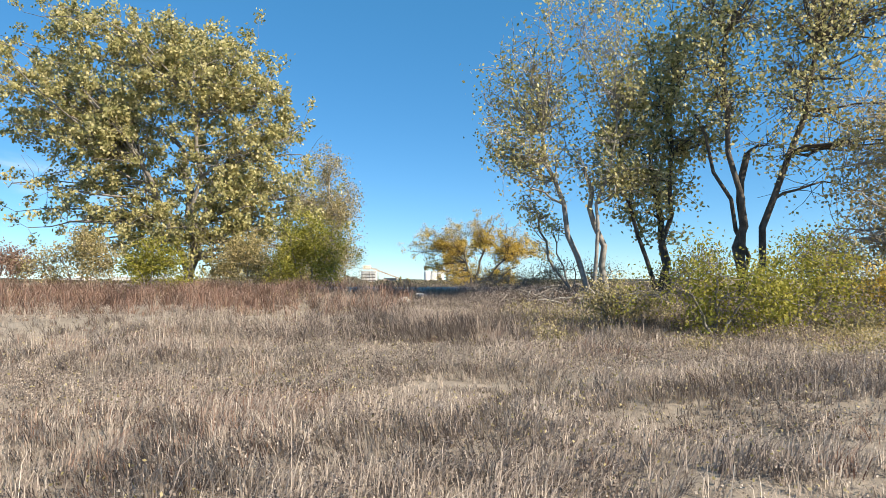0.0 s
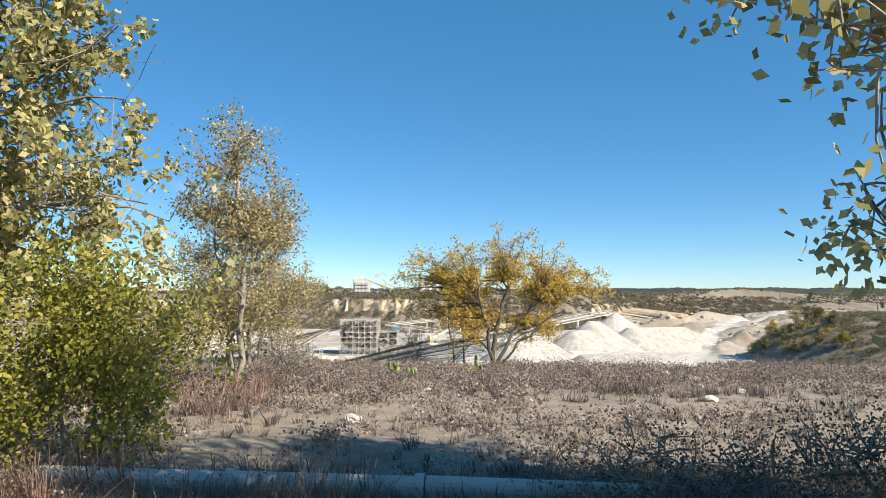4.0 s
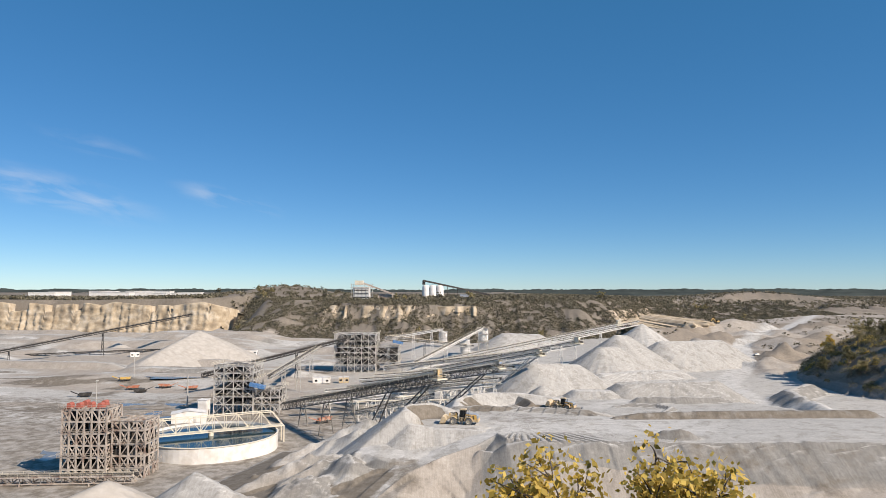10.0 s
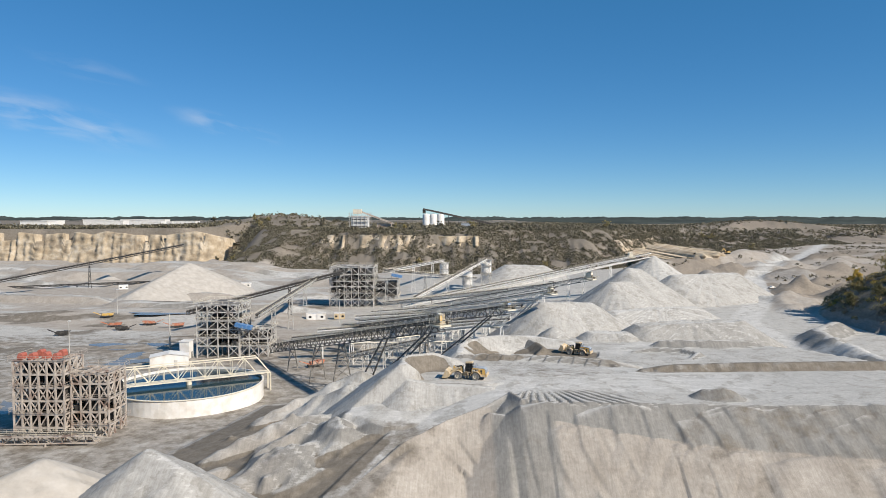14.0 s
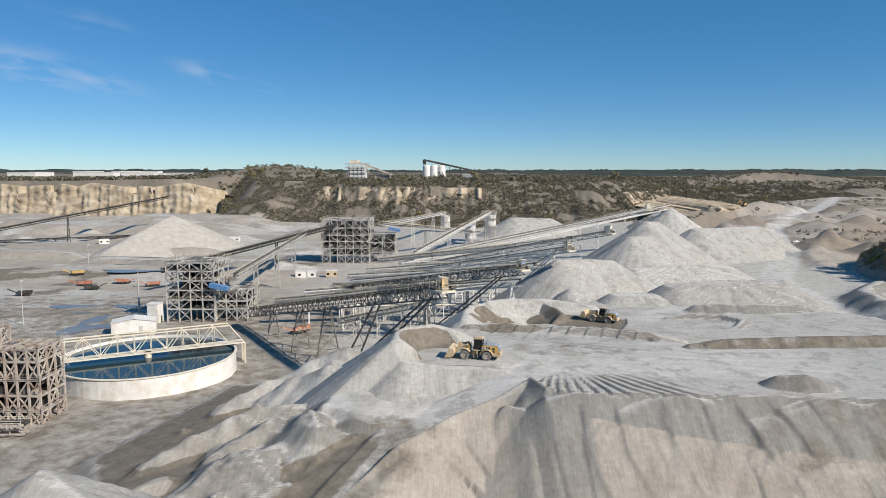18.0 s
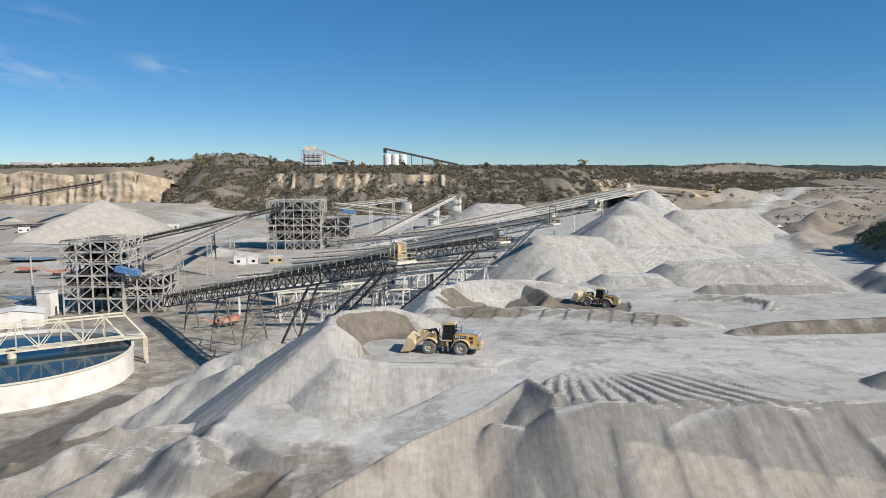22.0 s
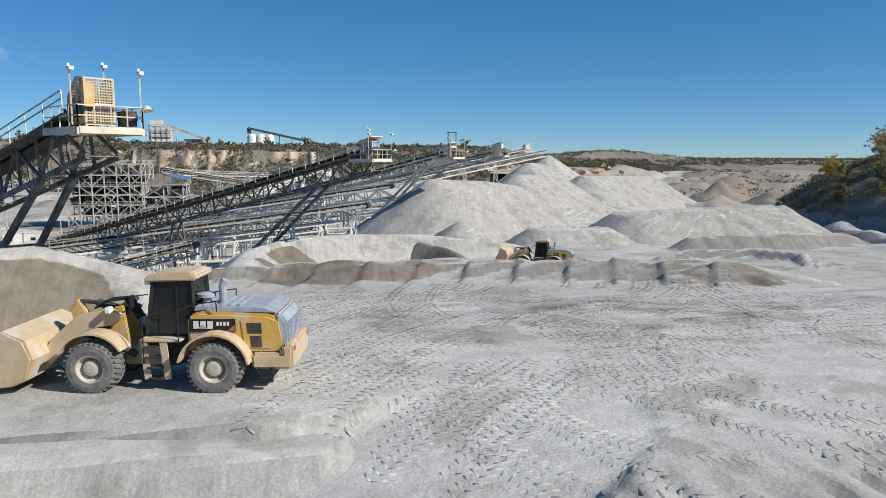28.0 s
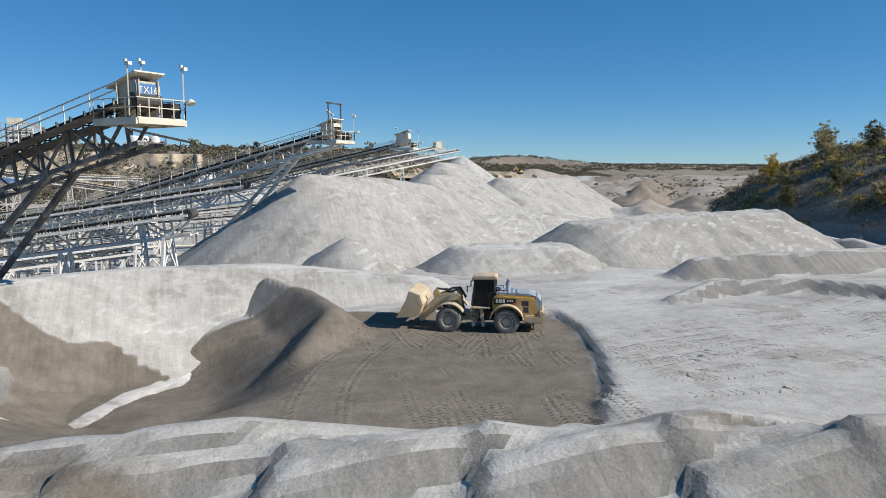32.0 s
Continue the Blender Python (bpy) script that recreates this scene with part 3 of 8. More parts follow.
def height(x, y):
    """The ground's height, without the stockpiles that stand on it."""
    if np.size(y) and np.max(y) < -168 and np.max(np.abs(x)) < 60:
        return near_top(x, y) - 0.95 * np.maximum(y - edge_y(x) + 3 * (fbm(x + 91, y + 17, 6) - 0.5), 0)
    n1 = fbm(x, y, 30)
    n2 = fbm(x + 91, y + 17, 6)
    z = -15.5 + 2.2 * smooth(60, 120, x) * smooth(-140, -20, y) + 1.2 * (n1 - 0.5) + 0.4 * (n2 - 0.5)
    z = z + smooth(200, 520, x) * 9 * smooth(250, 650, y)
    # far wall and plateau
    w = wall_y(x) + 40 * (fbm(x, y * 0.3, 90) - 0.5)
    left = smooth(-310, -262, x)
    run = 14 + 96 * left + 160 * smooth(150, 420, x)
    top = 21 + 3 * (fbm(x, y, 160) - 0.5) - 8 * smooth(150, 500, x)
    t = np.clip((y - w) / run, 0, 1)
    crag = smooth(-150, -128, x) * smooth(34, 12, x)
    t = t + crag * (np.interp(t, [0, 0.5, 0.62, 1], [0, 0.5, 0.9, 1]) - t)
    gully = ((fbm(x * 2.2, y * 0.5, 40) - 0.5) * 15 + (fbm(x * 1.6, y * 0.35, 12) - 0.5) * 7) * np.sin(np.pi * t)
    z = np.where(y > w, z + (top - z) * t + gully * left, z)
    z = z + np.where(y > w + run, 1, 0) * (
        17 * np.exp(-(((x + 240) / 75) ** 2 + ((y - 800) / 80) ** 2)) + 15 * np.exp(-(((x - 560) / 130) ** 2 + ((y - 1180) / 110) ** 2)))
    # brown heaps far right
    for hx, hy, hz in ((150, 330, -6), (190, 380, -5), (240, 330, -7), (260, 400, -4), (210, 300, -8), (330, 470, -2), (300, 420, -4), (218, 426, -4), (250, 450, -2.5), (290, 480, -3.5), (370, 560, 0), (180, 250, -7.5), (230, 270, -6.5), (270, 300, -6), (320, 380, -5)):
        z = np.maximum(z, hz - 0.35 * np.hypot((x - hx) * 0.8, y - hy) + 4 * (n2 - 0.5))
    z = np.maximum(z, ridge(x, y, [(205, 470, 1.5), (262, 500, 4.0), (300, 520, 0)], 0.5) + 3 * (n2 - 0.5))
    z = np.maximum(z, ridge(x, y, [(150, 430, 0), (190, 440, 1)], 0.5) + 3 * (n2 - 0.5))
    # wooded hill
    hill = np.clip(1.15 - ((x - 238) / 66) ** 2 - ((y - 165) / 76) ** 2, 0, 1) ** 0.8
    z = np.where(hill > 0, np.maximum(z, -11.5 + 24 * hill + 2 * (n2 - 0.5)), z)
    # benches of stockpiled sand
    jag = 1.6 * (fbm(x, y, 9) - 0.5) * 2
    low = -5.0 - 0.6 * smooth(40, 80, y) + 0.35 * (n2 - 0.5)
    z = np.maximum(z, low - REPOSE * np.maximum(poly_dist(x, y, BENCH_LOW) + jag, 0))
    d = poly_dist(x, y, BENCH)
    benchtop = 0.2 * (n2 - 0.5) + 0.9 * smooth(45, 80, x) * smooth(20, -14, y) - 1.0 * smooth(5, 24, y)
    z = np.maximum(z, benchtop - (0.6 + 0.35 * smooth(4, 9, x)) * np.maximum(d + 0.4 + jag * 0.3 * smooth(2, 8, x), 0))
    z = np.maximum(z, lobes(x, y, FRONT, 7, 110, 4.6, 0.72, 1, 0.25, 1.4, 0.24) + 0.14 * (n2 - 0.5) + 0.3 * (np.abs(vnoise(x + 0.2 * y, 0.12 * y, 1.7) - 0.5) - 0.25) * smooth(-15, -18, y))
    cut = ((x + 0.18 * y + 3.4 * vnoise(x * 0.5 + 70, y * 0.5, 6.0)) / 5.2) % 1.0
    cut = np.where(cut < 0.12, cut / 0.12, 1 - (cut - 0.12) / 0.88)
    z = z + 0.34 * (cut - 0.5) * smooth(-16.5, -18.5, y) * smooth(-34, -28, y) * smooth(5, 9, x) * smooth(120, 90, x)
    # ramp down to the plant
    rd, rz = seg_dist(x, y, RAMP)
    z = np.where(rd < 18, z + (np.where(rd < 3.6, rz, np.maximum(np.minimum(z, rz + 0.62 * (rd - 3.6)), rz - 0.55 * (rd - 3.6))) - z) * smooth(18, 14, rd), z)
    # berm along the far lip of the upper bench, one lobe for each load
    saw = ((x * 0.95 + y * 0.12 + 2.4 * n2) / 4.4) % 1.0
    saw = 1 - saw
    saw = np.where(saw > 0.9, (1 - saw) / 0.1 * 0.9, saw)
    step = 1 - ((x * 0.95 + y * 0.3 + 4.0 * vnoise(x, y * 0.3, 7.0)) / 3.4) % 1.0
    step = np.where(step > 0.88, (1 - step) / 0.12 * 0.88, step)
    z = np.maximum(z, ridge(x, y, BERM, 0.85, 0.2 + 0.4 * step) - 0.25 - 0.06 * step + 0.1 * (n2 - 0.5))
    z = np.maximum(z, lobes(x, y, BERM, -4, 33, 2.9, 0.72, 5, 0.12, 1.9, 0.30, 0.3) + 0.1 * (n2 - 0.5))
    lob = ((x - 0.45 * (y - 27) + 3.0 * vnoise(x + 40, y * 0.2, 6.0)) / 3.8) % 1.0
    lob = np.where(lob < 0.07, lob / 0.07, 1 - (lob - 0.07) / 0.93)
    bc = np.interp(x, [p[0] for p in BERM], [p[1] for p in BERM])
    z = z + 0.26 * (lob - 0.45) * smooth(-5.0, -3.2, y - bc) * smooth(0.8, -0.6, y - bc) * smooth(-5, -3, x) * smooth(33, 30, x)
    for pts, s, k in (([(37, 12.5, 0.2), (43, 13.2, 1.0), (60, 14.5, 1.3), (80, 16, 1.3), (104, 18, 1.2)], 0.8, 0.8), ([(58, 71, -3.6), (72, 70, -3.4), (86, 73, -3.8)], 0.75, 0.8),
                      ([(42, -11.2, 1.5), (45.5, -12, 2.0), (47, -12.4, 1.6)], 0.62, 0.2)):
        z = np.maximum(z, ridge(x, y, pts, s, 0.2 + k * saw) - 0.12 * saw + 0.12 * (n2 - 0.5))
    # fan of wheel ruts at the tip of the bench
    fan = np.arctan2(y - 4.0, x - 11.0)
    rad = np.hypot(x - 11.0, y - 4.0)
    rut = np.abs(((fan * 11 + 1.3 * vnoise(x + 8, y, 6.0)) % 1.0) - 0.5) * 2
    deep = smooth(9.0, 16.0, rad) * smooth(-0.62, -0.9, fan) * smooth(-2.15, -1.95, fan) * smooth(-3.0, -6.0, y) * smooth(0.5, -0.6, d)
    z = z - (0.12 + 0.4 * vnoise(x * 0.8 + 60, y * 0.3, 3.5)) * (1 - smooth(0.05, 0.45, rut)) * deep
    # dirt terrace between the ramp and the settling tank
    dirt = -6.3 + 0.17 * np.minimum(x + 20, 0) - 0.2 * np.maximum(-22 - y, 0) + 0.5 * (n2 - 0.5)
    z = np.maximum(z, dirt - 0.5 * np.maximum(poly_dist(x, y, DIRT) + 2.5 * (vnoise(x, y, 7) - 0.5), 0))
    # pale apron at the foot of the near cone
    apron = -2.9 - 0.17 * np.maximum(-7 - y, 0) - 0.12 * np.maximum(-21 - x, 0) + 0.25 * (n2 - 0.5)
    z = np.maximum(z, apron - 0.45 * np.maximum(poly_dist(x, y, APRON) + 1.5 * (vnoise(x, y, 5) - 0.5), 0))
    z = np.where(rd < 3.6, np.maximum(z, rz), z)
    # the spine beside the ramp: a long face towards the plateau, a short steep one towards the ramp
    sd, sz = seg_dist(x, y, SPINE)
    back = y > np.interp(x, [p[0] for p in SPINE], [p[1] for p in SPINE])
    comb = np.abs(vnoise(0.8 * x - 0.5 * y, 0.10 * y, 2.6) - 0.5) + 0.5 * np.abs(vnoise(0.8 * x - 0.5 * y, 0.14 * y, 0.9) - 0.5)
    z = np.maximum(z, sz - np.where(back, 1.25, 0.70 + 0.05 * comb) * sd + (0.75 * comb - 0.3) * smooth(0, 4, sd) * smooth(40, 20, x) + 0.25 * (n2 - 0.5))
    z = np.maximum(z, ridge(x, y, [(5.6, -8.2, 0.25), (7.5, -13.5, 0.15)], 0.95))
    z = np.maximum(z, ridge(x, y, [(1.5, -14.6, -2.3), (4.2, -15.6, -2.5), (6.5, -19, -4.6)], 0.72, 0.3) + 0.3 * (comb - 0.3))
    # second layer of tan sand at the foot of the bench, hardly proud of the first
    z = np.maximum(z, lobes(x, y, FOOT, 12, 110, 2.3, 0.72, 2, 0.1, 0.9, 0.2, 0.2) + 0.12 * (n2 - 0.5) + (0.5 * comb - 0.2))
    # loads tipped on the dirt terrace
    for pts, sl in (([(-27.4, -14.2, -3.4), (-25.6, -17.5, -3.9), (-21.5, -17.0, -5.4)], 0.56), ([(-33.5, -23.5, -5.6), (-31, -27, -6.9)], 0.5), ([(-38, -24, -7.0), (-41, -29, -9.0)], 0.5),
                    ([(-30, -5, -4.9), (-37.5, -8, -5.4), (-46, -13.5, -8.2), (-51, -17, -10.0)], 0.6), ([(-33, -12.5, -5.2), (-38.5, -17, -7.2)], 0.55),
                    ([(-21.6, 4.2, -0.9), (-28, 5.4, -2.6), (-36, 7, -5.4)], 0.64), ([(-26.5, 13.5, -0.9), (-37, 11.5, -5.0), (-46, 5.5, -8.6)], 0.62), ([(-46, -24, -9.3), (-50, -30, -11)], 0.5)):
        z = np.maximum(z, ridge(x, y, pts, sl, 0.25) + 0.9 * (n2 - 0.5) + 0.8 * (comb - 0.3) + 0.9 * (vnoise(x, y, 2.4) - 0.5))
    # trampled floor of the second pit: a lip on its right, a hollow under the dug face, pushed ridges
    floor = poly_dist(x, y, [(20, 64), (36.5, 60), (35.2, 54), (32.5, 47.7), (30, 43), (27, 39), (22, 35), (8, 38), (3, 46), (3, 60)])
    z = z - 0.42 * smooth(0.5, -0.2, floor) * smooth(-3.5, -4.5, z)
    z = z - 2.4 * smooth(9.5, 3, np.hypot((x - 9.5) * 1.0, (y - 56) * 0.8)) * smooth(-3.5, -4.5, z)
    z = np.maximum(z, ridge(x, y, [(17.5, 69, -3.2), (19.5, 64, -3.5), (20.6, 59.5, -3.9), (17.5, 54, -5.3)], 0.78, 0.3) + 0.3 * (n2 - 0.5))
    for px0, py0, px1, py1, hh in ((38.5, 46.5, 31.5, 40, 0.5), (43, 44.5, 35.5, 38.5, 0.55), (47.5, 43, 40, 37.5, 0.45), (29, 41.5, 28.3, 37.5, 0.4), (52, 50, 45, 45, 0.35), (33, 36.8, 30, 35, 0.8)):
        z = np.maximum(z, ridge(x, y, [(px0, py0, -5.45 + hh), (px1, py1, -5.45 + hh)], 0.9, 0.1))
    for cx, cy, cz in ((29.5, 33.6, -3.9), (32, 32.6, -3.7), (34.5, 31.5, -3.6), (37.5, 31, -3.8), (31, 35, -4.5), (27.5, 33, -3.8)):
        z = np.maximum(z, cz - 0.7 * np.hypot(x - cx, y - cy) + 0.8 * (n2 - 0.5))
    # scooped terrace beyond the second pit
    z = np.maximum(z, ridge(x, y, [(47, 60, -4.7), (53, 62.5, -4.3), (61, 61, -4.2), (64, 55, -4.3), (60, 49, -4.8)], 0.85, 0.5) + 0.5 * (n2 - 0.5))
    z = z + heaps(x, y, 5.0, 0.4, 1.5, 3, 0.4) * smooth(-24, -29, x) * smooth(-75, -60, x) * smooth(4, 0, y) * smooth(-62, -50, y) * smooth(5, 8, rd)
    z = z + heaps(x, y, 26.0, 1.5, 5.0, 5, 0.35, 0.5) * smooth(150, 175, x) * smooth(520, 430, x) * smooth(225, 260, y) * smooth(640, 560, y) * smooth(13, 18, seg_dist(x, y, HAUL)[0])
    z = z + heaps(x, y, 26.0, 0.8, 4.0, 7, 0.5, 0.55) * smooth(-120, -145, x) * smooth(200, 260, y) * smooth(560, 480, y)
    # low banks and terraces across the far pit floor
    z = z + 3.4 * smooth(0.60, 0.72, vnoise(x * 0.2 + 50, y + 0.15 * x, 16)) * smooth(-70, -100, x) * smooth(165, 200, y) * smooth(580, 520, y)
    z = z + 5.5 * smooth(395, 410, y + 10 * (vnoise(x, y, 20) - 0.5)) * smooth(-150, -190, x) * smooth(560, 500, y)
    # worked ground far right
    z = z + 5 * np.maximum(fbm(x + 300, y, 15) - 0.48, 0) * 2 * smooth(130, 170, x) * smooth(180, 240, y) * smooth(760, 600, y) * smooth(16, 8, seg_dist(x, y, HAUL)[0] * -1 + 24)
    # berm beside the haul road
    z = np.maximum(z, ridge(x, y, [(124, 66, -8.5), (128, 100, -8.5), (134, 126, -9), (154, 150, -9.5)], 0.6, 1) + 2.0 * (n2 - 0.5))
    # near plateau
    e = edge_y(x)
    nt = near_top(x, y)
    z = np.maximum(z, nt - 0.95 * np.maximum(y - e + 3 * (n2 - 0.5), 0))
    return z


def cover(x, y, z):
    """Tan sand, wet sand and soil, each 0 to 1."""
    tan = (0.25 + 0.4 * smooth(30, 60, x)) * smooth(-4.0, -6.5, z + 2 * (vnoise(x, y, 8) - 0.5)) * smooth(25, -8, y) * smooth(2, 10, x)
    tan = np.maximum(tan, 0.52 * smooth(-20, -45, x) - 0.12 * smooth(-20, -60, x) * smooth(140, 190, y))
    tan = np.maximum(tan, 0.6 * smooth(150, 200, x) * smooth(350, 420, y))
    tan = np.maximum(tan, 0.35 * smooth(300, 420, y))
    tan = np.maximum(tan, 0.8 * smooth(120, 180, x) * smooth(170, 230, y))
    yard = smooth(-55, -85, x) * smooth(60, 110, y) * smooth(560, 500, y)
    band = vnoise(x * 0.22 + 31, y + 0.2 * x, 17) * 0.65 + 0.35 * vnoise(x * 0.5, y, 9)
    tan = tan + (0.15 + 0.75 * smooth(0.35, 0.62, band) - tan) * yard
    road = smooth(9, 5, seg_dist(x, y, HAUL)[0])
    tan = tan * (1 - road)
    wet = smooth(-13.6, -14.6, z) * smooth(-30, -60, x) * smooth(190, 130, y) * 0.5
    mud = vnoise(x * 0.3 - 70, y + 0.1 * x, 15) * 0.6 + 0.4 * vnoise(x * 0.4, y + 9, 6)
    wet = np.maximum(wet, 0.6 * smooth(0.56, 0.68, mud) * yard * smooth(330, 250, y))
    wet = np.maximum(wet, 0.5 * smooth(-13.4, -14.4, z) * smooth(-20, -45, x) * smooth(150, 120, y) * smooth(-40, 0, y))
    pit = poly_dist(x, y, [(20, 66), (36.5, 60), (35.2, 54), (32.5, 47.7), (30, 43), (27, 38), (22, 34), (8, 37), (3, 46), (3, 62)])
    wet = np.maximum(wet, smooth(1.2, -1.0, pit) * 0.78)
    wet = np.maximum(wet, 0.45 * smooth(16, 4, np.hypot((x - 15) * 0.5, (y - 11))))
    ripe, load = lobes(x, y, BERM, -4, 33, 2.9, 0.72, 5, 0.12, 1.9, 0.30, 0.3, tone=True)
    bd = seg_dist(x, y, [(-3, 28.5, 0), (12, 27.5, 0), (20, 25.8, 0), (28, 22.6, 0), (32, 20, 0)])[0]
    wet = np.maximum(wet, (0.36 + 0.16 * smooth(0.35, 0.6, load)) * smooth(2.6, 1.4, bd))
    wet = np.maximum(wet, 0.75 * smooth(3.4, 1.6, np.hypot((x - 3.4) * 0.6, y - 28.0)))
    # the tan second layer, and loads of randomly darker tone in the grey first one
    foot = lobes(x, y, FOOT, 12, 110, 2.3, 0.72, 2, 0.1, 0.9, 0.2, 0.2)
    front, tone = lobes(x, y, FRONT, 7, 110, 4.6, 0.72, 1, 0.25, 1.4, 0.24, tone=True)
    layer = smooth(0.45, 0.25, np.abs(z - foot)) * smooth(-17.5, -19, y) * smooth(11.5, 14, x)
    sd, sz = seg_dist(x, y, SPINE)
    layer = np.maximum(layer, smooth(3.0, 1.0, x) * smooth(-8, -14, y) * smooth(24, 18, sd) * smooth(-36, -28, x) * (y < np.interp(x, [p[0] for p in SPINE], [p[1] for p in SPINE])))
    tan = np.maximum(tan, 0.8 * layer)
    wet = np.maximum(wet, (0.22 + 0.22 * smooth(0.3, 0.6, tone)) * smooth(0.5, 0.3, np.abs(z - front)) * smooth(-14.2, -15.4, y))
    wet = np.maximum(wet, 0.52 * smooth(3.4, 2.4, np.hypot((x - 44.6) * 0.75, y + 12)))
    wet = np.maximum(wet, 0.6 * smooth(2.6, 1.4, seg_dist(x, y, [(37, 12, 0), (43, 12.4, 0), (60, 13.6, 0), (80, 15, 0), (104, 17, 0)])[0]))
    rd, rz = seg_dist(x, y, RAMP[4:])
    wet = np.maximum(wet, smooth(9, 4, rd) * smooth(-14, -20, y + 0.3 * x) * 0.5)
    flat = -6.3 + 0.17 * np.minimum(x + 20, 0) - 0.2 * np.maximum(-22 - y, 0)
    wet = np.maximum(wet, 0.68 * smooth(1.1, 0.5, z - flat) * smooth(1.5, -2.5, poly_dist(x, y, DIRT)))
    pale = 0.62 * smooth(4.5, 2.5, seg_dist(x, y, RAMP[:6])[0]) + 0.64 * smooth(16, 11, np.abs(y - 7 + 0.05 * x)) * smooth(-4, 1, x) * smooth(75, 45, x)
    pale = np.maximum(pale, road * 0.8)
    pale = np.maximum(pale, 0.95 * yard * smooth(0.52, 0.64, vnoise(x * 0.25 + 9, y + 0.15 * x, 12)))
    pale = np.maximum(pale, 0.6 * smooth(8, 2, seg_dist(x, y, [(40, 60, 0), (62, 84, 0), (58, 130, 0), (90, 200, 0), (120, 180, 0)])[0]))
    pale = np.maximum(pale, 0.8 * smooth(10, 6, seg_dist(x, y, [(-21, 3, 0), (-36, 6, 0), (-48, -2, 0)])[0]))
    pale = np.maximum(pale, 0.7 * smooth(7, 4, seg_dist(x, y, [(-14, -14, 0), (-20, -28, 0), (-30, -4, 0), (-46, -13, 0)])[0]) * smooth(0.45, 0.6, vnoise(x, y, 6)))
    soil = smooth(-1.5, 1.5, edge_y(x) + 1 - y) * 0.9
    w = wall_y(x)
    wild = smooth(-10, 14, y - w) * (1 - road)
    hilly = smooth(-9, -6, -10 + 25 * np.clip(1.15 - ((x - 238) / 66) ** 2 - ((y - 165) / 76) ** 2, 0, 1) ** 0.8)
    wild = np.maximum(wild, hilly)
    wet = np.maximum(wet, 0.95 * wild)
    soil = np.maximum(soil, wild * (0.12 + 0.5 * vnoise(x, y, 24)))
    soil = np.maximum(soil, 0.85 * smooth(150, 185, x) * smooth(225, 290, y) * (1 - road) * smooth(0.3, 0.55, vnoise(x, y, 35)))
    return np.stack([tan, wet, soil, pale], -1)


def axis(spans):
    """Grid lines with a step for each span (from, to, step)."""
    out = []
    for a, b, s in spans:
        n = max(1, round((b - a) / s))
        out.extend(a + (b - a) * np.arange(n) / n)
    return np.array(out + [spans[-1][1]])


GX = axis([(-3400, -1200, 200), (-1200, -500, 35), (-500, -130, 7), (-130, -56, 1.8), (-56, -28, 0.7), (-28, -14, 0.4), (-14, 44, 0.28), (44, 70, 0.7), (70, 240, 2.2), (240, 700, 9), (700, 1300, 30), (1300, 3400, 200)])
GY = axis([(-900, -300, 40), (-300, -252, 4), (-252, -168, 0.8), (-168, -60, 2.2), (-60, -38, 0.6), (-38, 34, 0.28), (34, 90, 0.7), (90, 330, 2.4), (330, 900, 6), (900, 1500, 25), (1500, 4600, 220)])
gx, gy = np.meshgrid(GX, GY)
gz = height(gx, gy)
_nx, _ny = len(GX), len(GY)
_id = np.arange(_nx * _ny).reshape(_ny, _nx)
_f = np.stack([_id[:-1, :-1], _id[:-1, 1:], _id[1:, 1:], _id[1:, :-1]], -1).reshape(-1, 4)
ground_mesh = np_mesh("ground", np.stack([gx, gy, gz], -1).reshape(-1, 3), _f, True)
_att = ground_mesh.attributes.new("cover", "FLOAT_COLOR", "POINT")
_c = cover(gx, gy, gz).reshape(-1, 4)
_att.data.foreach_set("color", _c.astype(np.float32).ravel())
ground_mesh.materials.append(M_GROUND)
tagged(new("ground", ground_mesh), "pale grey quarry floor, sand benches and dry plateau", "ground", kind="structure")


def ground_z(x, y):
    return float(height(np.array([float(x)]), np.array([float(y)]))[0])


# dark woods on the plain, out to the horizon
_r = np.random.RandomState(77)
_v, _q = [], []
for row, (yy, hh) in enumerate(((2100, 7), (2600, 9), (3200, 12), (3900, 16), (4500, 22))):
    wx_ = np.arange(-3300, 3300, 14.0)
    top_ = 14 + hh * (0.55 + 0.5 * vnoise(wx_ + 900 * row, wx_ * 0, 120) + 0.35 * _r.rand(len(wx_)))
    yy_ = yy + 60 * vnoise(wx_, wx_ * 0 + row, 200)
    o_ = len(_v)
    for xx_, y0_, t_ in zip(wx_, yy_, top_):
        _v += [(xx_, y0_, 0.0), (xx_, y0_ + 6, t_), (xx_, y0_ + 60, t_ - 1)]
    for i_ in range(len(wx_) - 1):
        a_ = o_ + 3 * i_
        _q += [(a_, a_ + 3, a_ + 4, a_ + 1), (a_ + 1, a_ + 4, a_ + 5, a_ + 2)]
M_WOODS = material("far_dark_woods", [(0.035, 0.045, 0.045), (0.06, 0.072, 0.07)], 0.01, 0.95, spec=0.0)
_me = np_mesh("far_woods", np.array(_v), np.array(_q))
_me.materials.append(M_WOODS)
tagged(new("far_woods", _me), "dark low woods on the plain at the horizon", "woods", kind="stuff")


